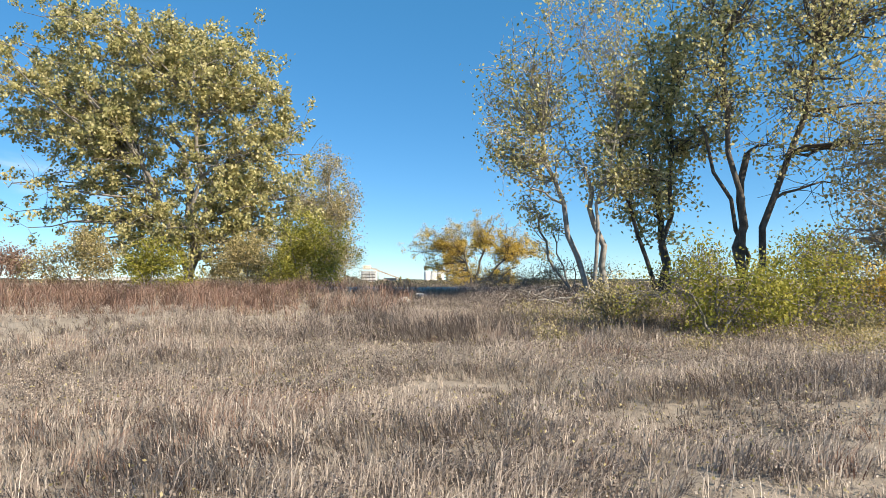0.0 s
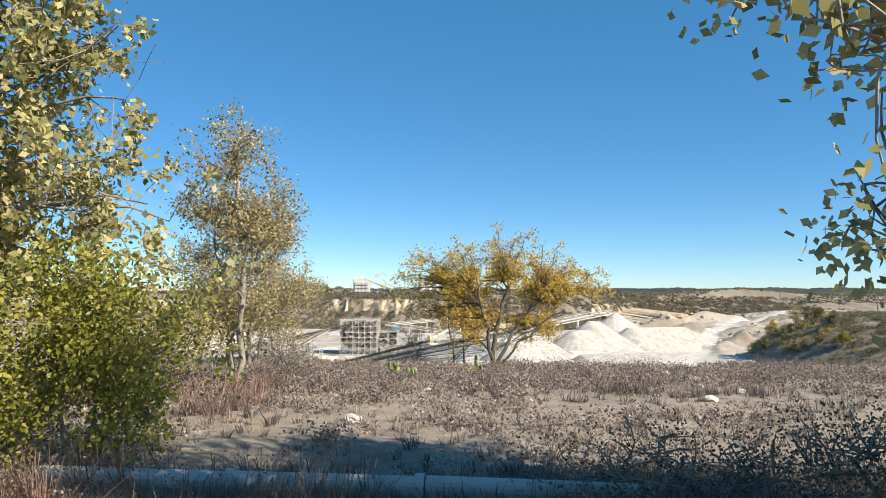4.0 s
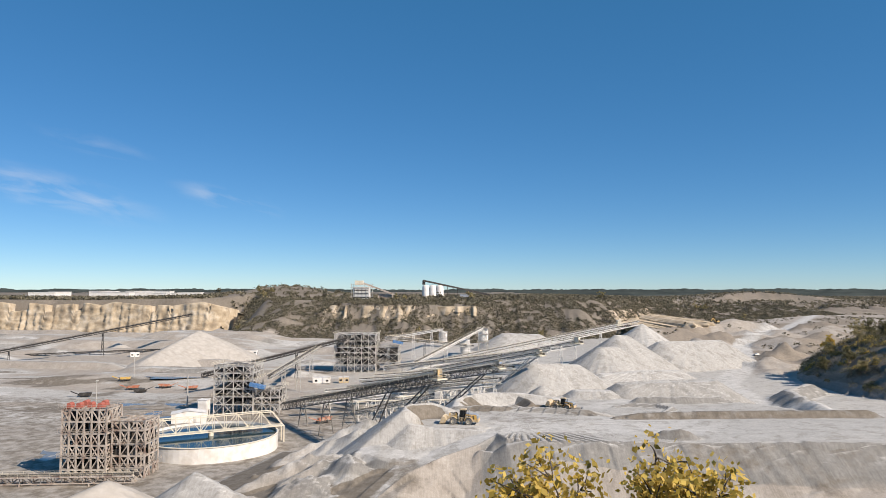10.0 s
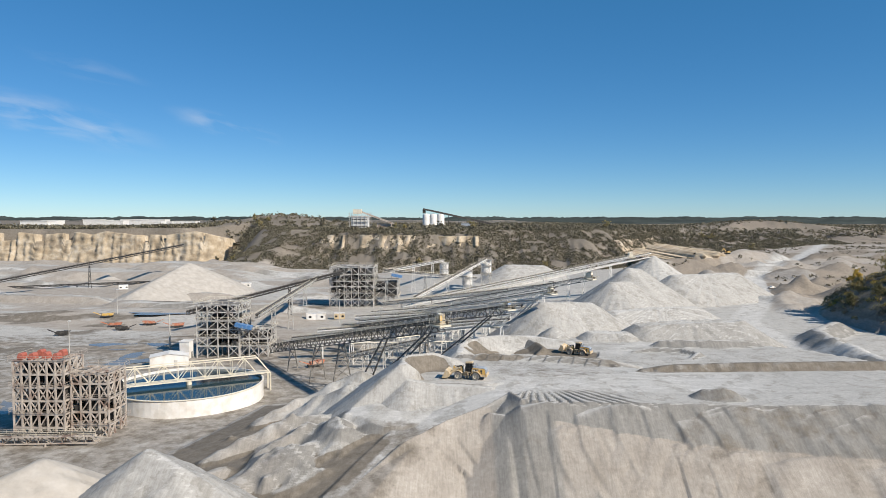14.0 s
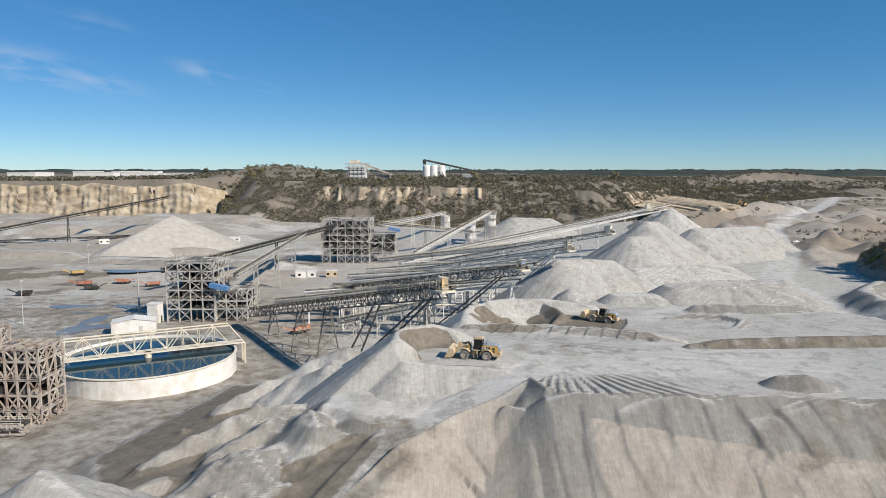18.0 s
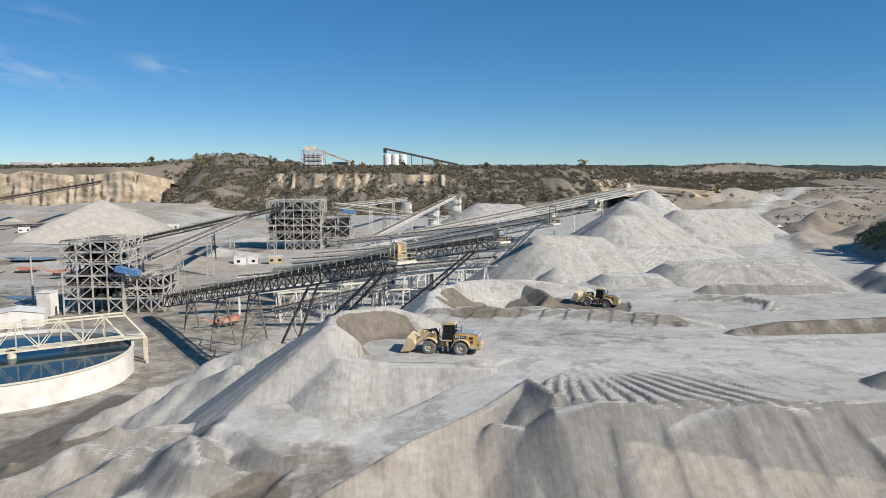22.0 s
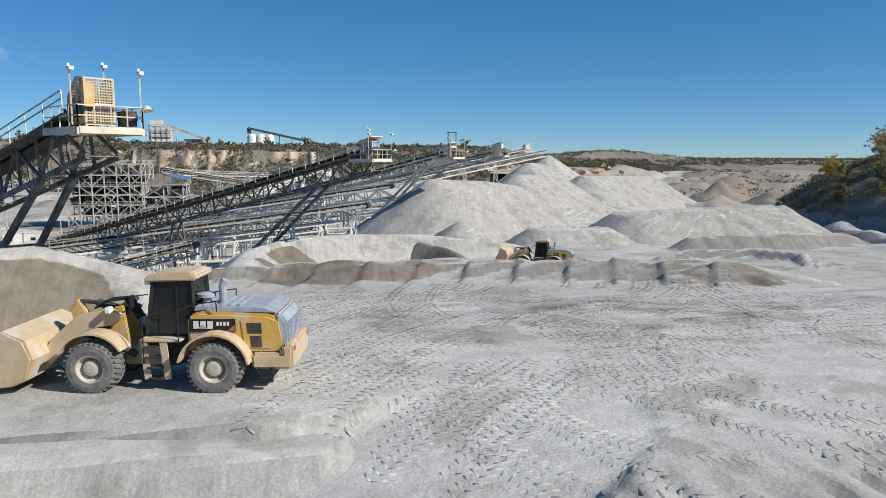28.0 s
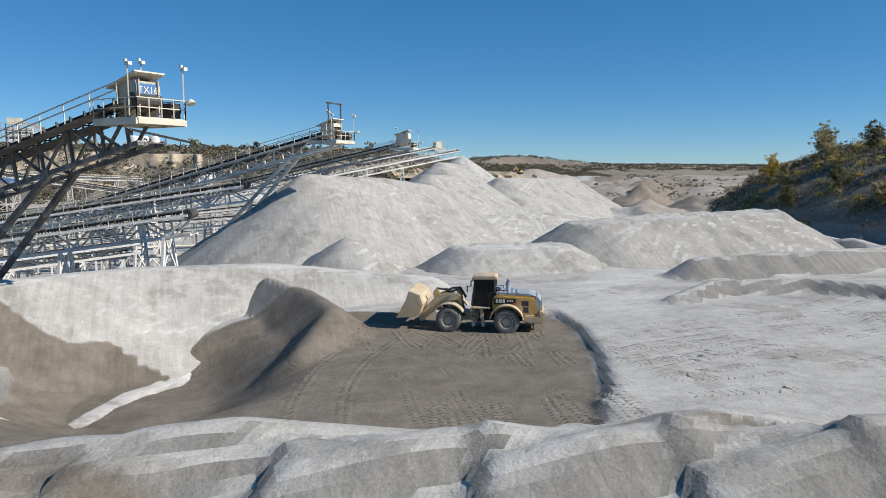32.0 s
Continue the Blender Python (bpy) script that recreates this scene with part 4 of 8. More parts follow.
# ---- stockpiles ----
def stockpile(name, label, crest, slope, mat, flat=0.6, group="stockpiles", res=0.75, bite=None, rough=0.75, tan=0.0, pale=0.62):
    """A heap with its crest along points (x, y, z), at the angle of repose, down into the ground."""
    if len(crest) == 1:
        crest = [crest[0], (crest[0][0] + 0.3, crest[0][1], crest[0][2])]
    cx = [p[0] for p in crest]
    cy = [p[1] for p in crest]
    reach = (max(p[2] for p in crest) + 17) / slope + 2
    xs = np.arange(min(cx) - reach, max(cx) + reach, res)
    ys = np.arange(min(cy) - reach, max(cy) + reach, res)
    x, y = np.meshgrid(xs, ys)
    d, z = seg_dist(x, y, crest)
    ang = np.arctan2(y - np.mean(cy), x - np.mean(cx))
    rill = ((vnoise(ang * 12, d * 0.05, 1.0) - 0.5) * 0.7 + 0.7 * np.abs(vnoise(ang * 27, d * 0.04 + 9, 1.0) - 0.5) + 0.45 * np.abs(vnoise(ang * 60, d * 0.05 + 3, 1.0) - 0.5)) * rough * np.clip(d / 5, 0, 1)
    h = z - slope * np.sqrt(np.maximum(d - flat, 0) ** 2 + 0.04) + slope * 0.2 + rill + 0.22 * rough * (fbm(x, y, 5) - 0.5) - 0.35 * smooth(flat, flat * 0.4, d) * (flat > 0.9)
    dug = np.zeros(x.shape)
    if bite is not None:
        h2 = bite(x, y, h)
        dug = smooth(0.35, 0.8, h - h2) * 0.85
        h = h2
    g = height(x, y)
    keep = h > g - 0.9
    hh = np.maximum(h, g - 1.2)
    ids = np.full(x.shape, -1)
    face_ok = keep[:-1, :-1] | keep[:-1, 1:] | keep[1:, 1:] | keep[1:, :-1]
    need = np.zeros(x.shape, bool)
    for a in (slice(None, -1), slice(1, None)):
        for b in (slice(None, -1), slice(1, None)):
            need[a, b] |= face_ok
    ids[need] = np.arange(need.sum())
    v = np.stack([x[need], y[need], hh[need]], -1)
    f = np.stack([ids[:-1, :-1], ids[:-1, 1:], ids[1:, 1:], ids[1:, :-1]], -1)[face_ok]
    me = np_mesh(name, v, f, True)
    att = me.attributes.new("cover", "FLOAT_COLOR", "POINT")
    k = need.sum()
    att.data.foreach_set("color", np.stack([np.full(k, tan), dug[need], np.zeros(k), np.full(k, pale)], -1).astype(np.float32).ravel())
    return solid(name, me, mat, label, "stockpile", group)


def crater(x, y, h):
    """The loader's bite out of the near cone: open to the right, with a steep brown face."""
    d = np.hypot(x + 6, (y - 6) * 0.95)
    d = np.where(x > -6, np.abs(y - 6) * 0.95 - 0.10 * (x + 6), d)
    return np.minimum(h, -0.15 + 1.15 * np.maximum(d - 6.6 - 1.2 * (vnoise(x, y, 4) - 0.5), 0))


stockpile("stockpile", "grey sand cone dug open by a wheel loader", [(2.0, -2.6, -0.28), (-4, -2.1, -0.12), (-9, -2.1, 0.0), (-14.4, -2.6, 1.1), (-16, -0.4, 3.7), (-15.6, 5, 4.1), (-14.5, 9.5, 3.9), (-10, 14.5, 3.3), (-5, 17.5, 1.2), (-2, 18.5, -0.4)], 0.66, M_GROUND, 0.5, res=0.35, bite=crater, rough=0.3, pale=0.62)
stockpile("stockpile", "broad pale grey gravel cone under a conveyor", [(26, 103, 4.2), (36, 109, 3.6), (44, 114, 2.6)], 0.68, M_GROUND, 1.0)
stockpile("stockpile", "small pale gravel cone at the foot of a larger one", [(27, 87, -2.2)], 0.66, M_GROUND, 0.2)
stockpile("stockpile", "pale grey gravel heap with a flat top", [(40, 84, -3.2), (49, 84, -3.4)], 0.62, M_GROUND, 2.0)
stockpile("stockpile", "long flat-topped grey sand pile", [(58, 90, -1.6), (74, 94, -1.3), (90, 97, -1.3)], 0.62, M_GROUND, 3.0, pale=0.45)
stockpile("stockpile", "pale grey gravel cone with a rounded top", [(68, 186, 3.4), (78, 196, 3.2)], 0.66, M_GROUND, 1.0)
stockpile("stockpile", "tall white gravel cone beneath the last conveyor", [(116, 288, 10.4)], 0.68, M_GROUND, 0.4, pale=0.9)
stockpile("stockpile", "grey gravel cone before the tallest white one", [(86, 228, 7.0), (92, 232, 6.6)], 0.66, M_GROUND, 0.8)
stockpile("stockpile", "low terrace of grey gravel between the cones", [(62, 152, -5.6), (82, 160, -5.2), (100, 168, -5.8)], 0.5, M_GROUND, 2.0)
stockpile("stockpile", "low pale gravel heap between the cones", [(48, 128, -5.0), (58, 134, -5.4)], 0.55, M_GROUND, 0.6)
stockpile("stockpile", "wide flat-topped pale sand pile", [(118, 250, 1.6), (140, 262, 1.2), (160, 276, 0.8)], 0.62, M_GROUND, 2.5)
stockpile("stockpile", "tan gravel cone beside a stacking conveyor", [(-181, 309, 4.4), (-188, 284, -2.5), (-190, 250, -9)], 0.47, M_TAN, 0.6, res=1.2)
stockpile("stockpile", "low tan gravel heap near the far wall", [(-268, 372, -9)], 0.5, M_TAN, 0.6, res=1.8)
stockpile("stockpile", "low pale heap behind the screening towers", [(35, 395, -2.5), (60, 400, -3.5)], 0.55, M_GROUND, 3, res=1.8)
stockpile("stockpile", "grey sand cone below the plateau", [(-50, -43, 0.0), (-44.5, -46, -1.6)], 0.68, M_GROUND, 0.3, res=0.7)
stockpile("stockpile", "tan sand heap below the plateau", [(-66, -43, -1.6), (-70, -50, -3)], 0.62, M_TAN, 0.4, res=0.7)


def second_bite(x, y, h):
    d = np.hypot((x - 10) * 0.85, y - 55)
    return np.minimum(h, -8 + 0.95 * np.maximum(d - 5.2 + 1.6 * (vnoise(x, y, 4) - 0.5), 0))


stockpile("stockpile", "pale sand heap with a dug brown face", [(-4, 46, -2.6), (-3, 56, -2.2), (1, 65, -2.0), (8, 70, -2.2), (18, 72, -2.6), (30, 70, -4)], 0.66, M_GROUND, 0.7, res=0.45, bite=second_bite, rough=0.3, pale=0.75)
# ---- conveyors ----
def frame_axes(a, b):
    a, b = Vector(a), Vector(b)
    d = (b - a).normalized()
    s = d.cross(Vector((0, 0, 1))).normalized()
    return a, b, d, s, s.cross(d)


def conveyor(label, a, b, w=1.4, depth=1.5, mat=None, legs=(), shed=None, group="stacking conveyors", walk=True, panel=3.0, struts=(), near=False):
    """A truss conveyor from its tail a to its head b (belt line): truss, belt, idlers, walkway, rails, legs and head."""
    mat = mat or M_STEEL
    a, b, d, s, u = frame_axes(a, b)
    length = (b - a).length
    t = thing("conveyor", label, "conveyor", group)
    g = Geo()
    n = max(4, int(length / panel))
    for side in (-1, 1):
        o = s * (side * w / 2)
        for h in (-0.15, -depth):
            g.beam(a + o + u * h, b + o + u * h, 0.22, 0.26)
        for i in range(n):
            p, q = a + d * (length * i / n), a + d * (length * (i + 1) / n)
            g.beam(p + o + u * -0.15, p + o + u * -depth, 0.15)
            if i % 2:
                g.beam(p + o + u * -0.15, q + o + u * -depth, 0.15)
            else:
                g.beam(p + o + u * -depth, q + o + u * -0.15, 0.15)
    for i in range(n + 1):
        p = a + d * (length * i / n)
        g.beam(p + s * (-w / 2) + u * -depth, p + s * (w / 2) + u * -depth, 0.07)
    part("truss", g, mat, t)
    g = Geo()
    g.add([tuple(p + s * x + u * z) for p in (a, b) for x, z in ((-w * 0.42, 0.32), (-w * 0.18, 0.12), (w * 0.18, 0.12), (w * 0.42, 0.32))],
          [(0, 1, 5, 4), (1, 2, 6, 5), (2, 3, 7, 6)])
    g.add([tuple(p + s * x + u * z) for p in (a, b) for x, z in ((-w * 0.4, -0.42), (w * 0.4, -0.42), (w * 0.4, -0.46), (-w * 0.4, -0.46))],
          [(0, 1, 5, 4), (1, 2, 6, 5), (2, 3, 7, 6), (3, 0, 4, 7)])
    part("belt", g, M_BELT, t, "dark rubber belt")
    g = Geo()
    for i in range(int(length / 1.4)):
        p = a + d * (1.4 * i + 0.5)
        if near and g.f:
            part("idler", g, M_DARK, t)
            g = Geo()
        g.beam(p + s * (-w * 0.5) + u * -0.04, p + s * (w * 0.5) + u * -0.04, 0.10, 0.08)
        for side in (-1, 1):
            g.beam(p + s * (side * w * 0.5) + u * -0.1, p + s * (side * w * 0.5) + u * 0.42, 0.10, 0.10)
            g.beam(p + s * (side * w * 0.46) + u * 0.30, p + s * (side * w * 0.16) + u * 0.06, 0.11)
    tagged(part("idler", g, M_DARK, t, "dark idler brackets"), kind="" if near else "stuff")
    if walk:
        g = Geo()
        wy = w / 2 + 0.45
        g.add([tuple(p + s * x + u * z) for p in (a, b) for x, z in ((w / 2, -0.25), (w / 2 + 0.9, -0.25), (w / 2 + 0.9, -0.31), (w / 2, -0.31))],
              [(0, 1, 5, 4), (1, 2, 6, 5), (2, 3, 7, 6), (3, 0, 4, 7)])
        part("walkway", g, mat, t)
        for side in (-1, 1):
            g = Geo()
            o = s * (w / 2 + 0.9 if side > 0 else -w / 2 - 0.1)
            m = int(length / 2.4)
            for i in range(m + 1):
                p = a + d * (length * i / m) + o
                g.beam(p + u * -0.3, p + Vector((0, 0, 0.85)), 0.05)
            for h in (0.45, 0.85):
                g.beam(a + o + Vector((0, 0, h)), b + o + Vector((0, 0, h)), 0.06)
            part("handrail", g, M_DARK if mat is M_DARK else M_CREAM, t)
    for f, spread in legs:
        p = a + d * (length * f) + u * -depth
        foot = ground_z(p.x, p.y) - 0.3
        for side in (-1, 1):
            g = Geo()
            g.beam(p + s * (side * w / 2), Vector((p.x, p.y, foot)) + s * (side * (w / 2 + spread)), 0.26, 0.26)
            part("trestle_leg", g, mat, t)
        k = max(1, int((p.z - foot) / 4))
        for i in range(1, k + 1):
            fr, fr0 = i / (k + 1), (i - 1) / (k + 1)
            pts = [Vector((p.x, p.y, p.z + (foot - p.z) * q)) + s * (sd * (w / 2 + spread * q)) for q in (fr0, fr) for sd in (-1, 1)]
            for e0, e1, th in ((2, 3, 0.20), (0, 3, 0.17), (1, 2, 0.17)):
                g = Geo()
                g.beam(pts[e0], pts[e1], th)
                part("trestle_brace", g, mat, t)
    for f0, f1, drop in struts:
        p = a + d * (length * f0) + u * -depth
        q = a + d * (length * f1)
        foot = Vector((q.x, q.y, ground_z(q.x, q.y) - 0.3))
        for side in (-1, 1):
            g = Geo()
            g.beam(p + s * (side * w / 2), foot + s * (side * (w / 2 + 1.2)), 0.32, 0.32)
            part("strut", g, mat, t)
        for k in range(1, 5):
            x0 = p.lerp(foot, k / 5)
            x1 = p.lerp(foot, (k + 1) / 5)
            sp0, sp1 = w / 2 + 1.2 * k / 5, w / 2 + 1.2 * (k + 1) / 5
            for e, th in ((x0 - s * sp0, 0.12), (x1 - s * sp1, 0.10)):
                g = Geo()
                g.beam(x0 + s * sp0, e, th)
                part("strut_brace", g, mat, t)
    # head pulley and end
    g = Geo()
    g.tube(b + s * (-w * 0.5), b + s * (w * 0.5), 0.42, n=14)
    part("pulley", g, M_DARK, t)
    if shed:
        head(t, b, d, s, w, **shed)
    return t


def head(t, b, d, s, w, hut=None, lamps=True, sign=None, hoist=False, size=(2.3, 2.0, 2.4), deck=1.0, cage=False):
    """The platform at a conveyor's head, with rails, drive hut and floodlights."""
    flat = Vector((d.x, d.y, 0)).normalized()
    c = b - flat * 0.6 + Vector((0, 0, -0.9))

    def P(x, y, z):
        return c + flat * (x * deck) + s * (y * deck) + Vector((0, 0, z * (0.5 + 0.5 * deck)))

    g = Geo()
    rot = Matrix((( flat.x, s.x, 0), (flat.y, s.y, 0), (0, 0, 1)))
    g.box(P(0.1, 0, -0.15), (4.6 * deck, 3.8 * deck, 0.16), rot)
    part("platform", g, M_CREAM, t, "cream steel head platform")
    for y in (-1.9, 1.9):
        part("platform_beam", Geo().beam(P(-2.2, y, -0.3), P(2.4, y, -0.3), 0.14, 0.34), M_CREAM, t)
    for x in (-2.2, 0.1, 2.4):
        part("platform_beam", Geo().beam(P(x, -1.83, -0.3), P(x, 1.83, -0.3), 0.12, 0.28), M_CREAM, t)
    g = Geo()
    edge = [(-2.2, -1.9), (2.4, -1.9), (2.4, 1.9), (-2.2, 1.9)]
    for (x0, y0), (x1, y1) in zip(edge, edge[1:]):
        m = 4
        for i in range(m + 1):
            x, y = x0 + (x1 - x0) * i / m, y0 + (y1 - y0) * i / m
            g.beam(P(x, y, -0.1), P(x, y, 1.05), 0.055)
        for h in (0.5, 1.05):
            g.beam(P(x0, y0, h), P(x1, y1, h), 0.05)
    part("handrail", g, M_CREAM, t)
    L, W, H = size
    g = Geo()
    hutmat = hut or M_CREAM
    if cage:
        # wire-mesh guard on an angle frame, its top sloping down along the belt
        ends = ((-L / 2, 0.62 * H), (0.1, H), (L / 2, 0.96 * H))
        for y in (-W / 2, W / 2):
            for x, h in ends:
                g.beam(P(x, y, -0.05), P(x, y, h), 0.085)
            for (x0, h0), (x1, h1) in zip(ends, ends[1:]):
                g.beam(P(x0, y, h0), P(x1, y, h1), 0.08)
                g.beam(P(x0, y, 0.45 * H), P(x1, y, 0.45 * H), 0.06)
        for x, h in ends:
            g.beam(P(x, -W / 2, h), P(x, W / 2, h), 0.08)
        for z in (0.1, 0.45 * H):
            g.beam(P(L / 2, -W / 2, z), P(L / 2, W / 2, z), 0.07)
        g.beam(P(L / 2, 0, 0), P(L / 2, 0, 0.96 * H), 0.06)
        guard = part("drive_guard", g, M_CREAM, t, "cream angle-steel guard frame")
        for y in (-W / 2, W / 2):
            g = Geo()
            for k in range(14):
                x = -L / 2 + L * (k + 0.5) / 14
                top = H * (0.62 + 0.38 * min(1, (x + L / 2) / (L / 2 + 0.1)))
                g.beam(P(x, y, 0.1), P(x, y, top), 0.045)
            for k in range(16):
                z = 0.15 + (H - 0.2) * k / 16
                x = -L / 2 + (L / 2 + 0.1) * max(0, (z / H - 0.62) / 0.38)
                g.beam(P(x, y, z), P(L / 2, y, z), 0.045)
            part("mesh_panel", g, hutmat, guard, "dusty tan wire mesh")
        g = Geo()
        for k in range(11):
            g.beam(P(L / 2, -W / 2 + W * (k + 0.5) / 11, 0.1), P(L / 2, -W / 2 + W * (k + 0.5) / 11, 0.96 * H), 0.05)
        for k in range(16):
            g.beam(P(L / 2, -W / 2, 0.15 + (H - 0.3) * k / 16), P(L / 2, W / 2, 0.15 + (H - 0.3) * k / 16), 0.05)
        part("mesh_panel", g, hutmat, guard, "dusty tan wire mesh")
        g = Geo()
        g.tube(P(-0.3, -W / 2 + 0.2, 0.95), P(-0.3, W / 2 - 0.2, 0.95), 0.55, n=18)
        part("head_drum", g, M_DARK, t, "dark belt drum")
        g = Geo()
        g.box(P(L / 2 + 0.2, W / 2 - 0.1, 0.62 * H), (0.3, 0.55, 1.2), rot)
        part("switch_cabinet", g, M_YELLOW, t, "yellow switch cabinet")
    else:
        for y in (-W / 2, W / 2):
            part("guard_side", Geo().box(P(0, y, 0.2 + H / 2), (L, 0.07, H), rot), hutmat, t, "dusty sheet-metal drive guard")
        part("guard_end", Geo().box(P(-L / 2, 0, 0.55 + H / 2), (0.07, W - 0.08, H - 0.7), rot), hutmat, t)
        part("guard_end", Geo().box(P(L / 2, 0, 0.9 + H / 2), (0.07, W - 0.08, H - 1.4), rot), hutmat, t)
        g = Geo()
        g.box(P(-0.2, 0, H + 0.32), (L + 0.7, W + 0.4, 0.09), rot @ Matrix.Rotation(radians(-17), 3, "Y"))
        part("roof", g, M_CREAM, t)
    g = Geo()
    g.box(P(1.4, -1.45, 0.45), (0.9, 0.6, 0.8), rot)
    g.tube(P(0.8, -1.45, 0.5), P(2.1, -1.45, 0.5), 0.3)
    part("drive_motor", g, M_DARK, t)
    if sign:
        g = Geo()
        g.box(P(L / 2 + 0.08, 0.0, H - 0.55), (0.05, 1.4, 1.15), rot)
        board = part("sign", g, M_BLUE, t, "blue sign with white letters")
        cu = bpy.data.curves.new("letters", "FONT")
        cu.body, cu.size, cu.align_x, cu.align_y, cu.extrude = sign, 0.52, "CENTER", "CENTER", 0.01
        mt = Matrix((( -s.x, 0, flat.x, 0), (-s.y, 0, flat.y, 0), (0, 1, 0, 0), (0, 0, 0, 1)))
        tmp = bpy.data.objects.new("letters", cu)
        scene.collection.objects.link(tmp)
        me = bpy.data.meshes.new_from_object(tmp.evaluated_get(bpy.context.evaluated_depsgraph_get()))
        bpy.data.objects.remove(tmp)
        me.transform(mt.to_4x4())
        me.transform(Matrix.Translation(P(L / 2 + 0.13, 0, H - 0.3)))
        me.materials.append(M_WHITE)
        ob = new("letters", me)
        ob.parent = board
        g = Geo()
        for k in range(6):
            g.box(P(L / 2 + 0.13, -0.55 + 0.22 * k, H - 0.9), (0.02, 0.14, 0.24), rot)
        part("lettering", g, M_WHITE, board)
    if lamps:
        for x, y, h in ((-2.1, -1.85, 3.6), (1.6, 1.85, 2.9), (2.35, -1.85, 2.9)):
            g = Geo()
            g.beam(P(x, y, 0), P(x, y, h), 0.06)
            pole = part("lamp_pole", g, M_CREAM, t)
            g = Geo()
            g.box(P(x + 0.12, y, h + 0.05), (0.3, 0.24, 0.17), rot)
            g.tube(P(x - 0.15, y, h + 0.15), P(x - 0.15, y, h + 0.32), 0.09, n=8)
            part("floodlight", g, M_WHITE, pole, "white floodlight")
        g = Geo()
        g.beam(P(2.4, -1.85, 0.9), P(3.0, -1.85, 1.05), 0.06)
        g.tube(P(3.0, -1.85, 1.12), P(3.1, -1.85, 0.85), 0.1, 0.28, n=12)
        part("dome_lamp", g, M_CREAM, t, "conical lamp on an arm")
    if hoist:
        g = Geo()
        for y in (-1.3, 1.3):
            g.beam(P(0.6, y, 0), P(0.6, y, 4.4), 0.12)
        g.beam(P(0.6, -1.5, 4.4), P(0.6, 1.5, 4.4), 0.16)
        part("hoist_frame", g, M_DARK, t)


conveyor("dark dusty conveyor rising to a cream drive hut over sand", (-68, 92, -9.5), (-8.4, 19.2, 9.9), 1.7, 2.5, M_DUSTY,
         legs=((0.16, 1.0), (0.34, 2.0), (0.5, 2.6)), struts=((0.94, 0.62, 0), (0.74, 0.60, 0)), shed=dict(hut=M_YDUST, size=(2.2, 1.7, 2.7), deck=0.88, cage=True), near=True)
conveyor("dusty truss conveyor with a blue sign at its head", (-50, 130, -9.5), (10.2, 57.6, 8.5), 1.6, 2.3, M_DUSTY,
         legs=((0.2, 0.8), (0.56, 1.6)), struts=((0.91, 0.60, 0),), shed=dict(hut=M_RIM, sign="TX16", size=(1.9, 1.5, 1.9), deck=0.8), near=True)
conveyor("white truss conveyor stacking the broad gravel cone", (-34, 168, -10), (27.6, 95.3, 9.0), 1.4, 1.6, M_WHITE,
         legs=((0.25, 0.8), (0.46, 1.2), (0.65, 1.6)), struts=((0.93, 0.65, 0), (0.6, 0.40, 0)), shed=dict(hut=M_CREAM, hoist=True, size=(1.9, 1.6, 1.8), deck=0.85), near=True)
conveyor("dusty grey stacking conveyor", (-30, 196, -11), (50, 143, 9.8), 1.4, 1.6, M_STEEL, legs=((0.3, 0.8), (0.55, 1.2)), struts=((0.84, 0.5, 0),), shed=dict(hut=M_CREAM), near=True)
conveyor("long pale stacking conveyor", (-34, 224, -11), (93, 249, 12.6), 1.7, 2.5, M_WHITE, legs=((0.2, 0.8), (0.4, 1.0), (0.6, 1.4), (0.78, 1.6)), shed=dict(hut=M_CREAM), panel=4)
conveyor("long pale conveyor over the white gravel cone", (-20, 236, -11), (113, 284, 12.4), 1.7, 2.5, M_WHITE, legs=((0.2, 0.8), (0.4, 1.0), (0.6, 1.4), (0.8, 1.6)), panel=4)
conveyor("dark transfer conveyor between the two screening towers", (-78, 108, -1.5), (-80, 232, 2.0), 1.3, 1.4, M_STEEL, legs=((0.2, 0.5), (0.45, 0.5), (0.7, 0.5)), group="transfer conveyors", panel=4)
conveyor("dusty transfer conveyor rising to the crushing tower", (-120, 150, -6), (-68, 236, 4.5), 1.3, 1.4, M_DARK, legs=((0.25, 0.5), (0.6, 0.5)), group="transfer conveyors", panel=4)
conveyor("pale conveyor climbing to a bin tower", (-28, 232, -9), (15, 345, 5), 1.4, 1.5, M_WHITE, legs=((0.4, 0.6), (0.75, 0.8)), group="transfer conveyors", panel=4)
conveyor("pale conveyor climbing to a second bin tower", (-46, 250, 4), (-16, 420, 0), 1.3, 1.5, M_WHITE, legs=((0.4, 0.6), (0.75, 0.8)), group="transfer conveyors", panel=5)
conveyor("pale conveyor dropping from the crushing tower", (-46, 246, 5), (8, 340, -8), 1.3, 1.5, M_STEEL, legs=((0.4, 0.6),), group="transfer conveyors", panel=5)
conveyor("rust-stained low conveyor along the plant's foot", (-138, 1.5, -13.2), (-83, 5.5, -13.0), 1.5, 1.9, M_RUST, legs=((0.2, 0.3), (0.5, 0.3), (0.8, 0.3)), group="transfer conveyors", panel=2.4)
conveyor("long thin stacking conveyor over a tan gravel cone", (-330, 235, -14.5), (-222, 402, 12.5), 1.4, 1.4, M_DARK, legs=((0.3, 0.8), (0.62, 1.2)), panel=6)
conveyor("low dark ground conveyor across the pit floor", (-330, 330, -14.5), (-190, 360, -11), 1.4, 1.0, M_DARK, legs=((0.4, 0.4), (0.8, 0.6)), panel=6, group="transfer conveyors", walk=False)


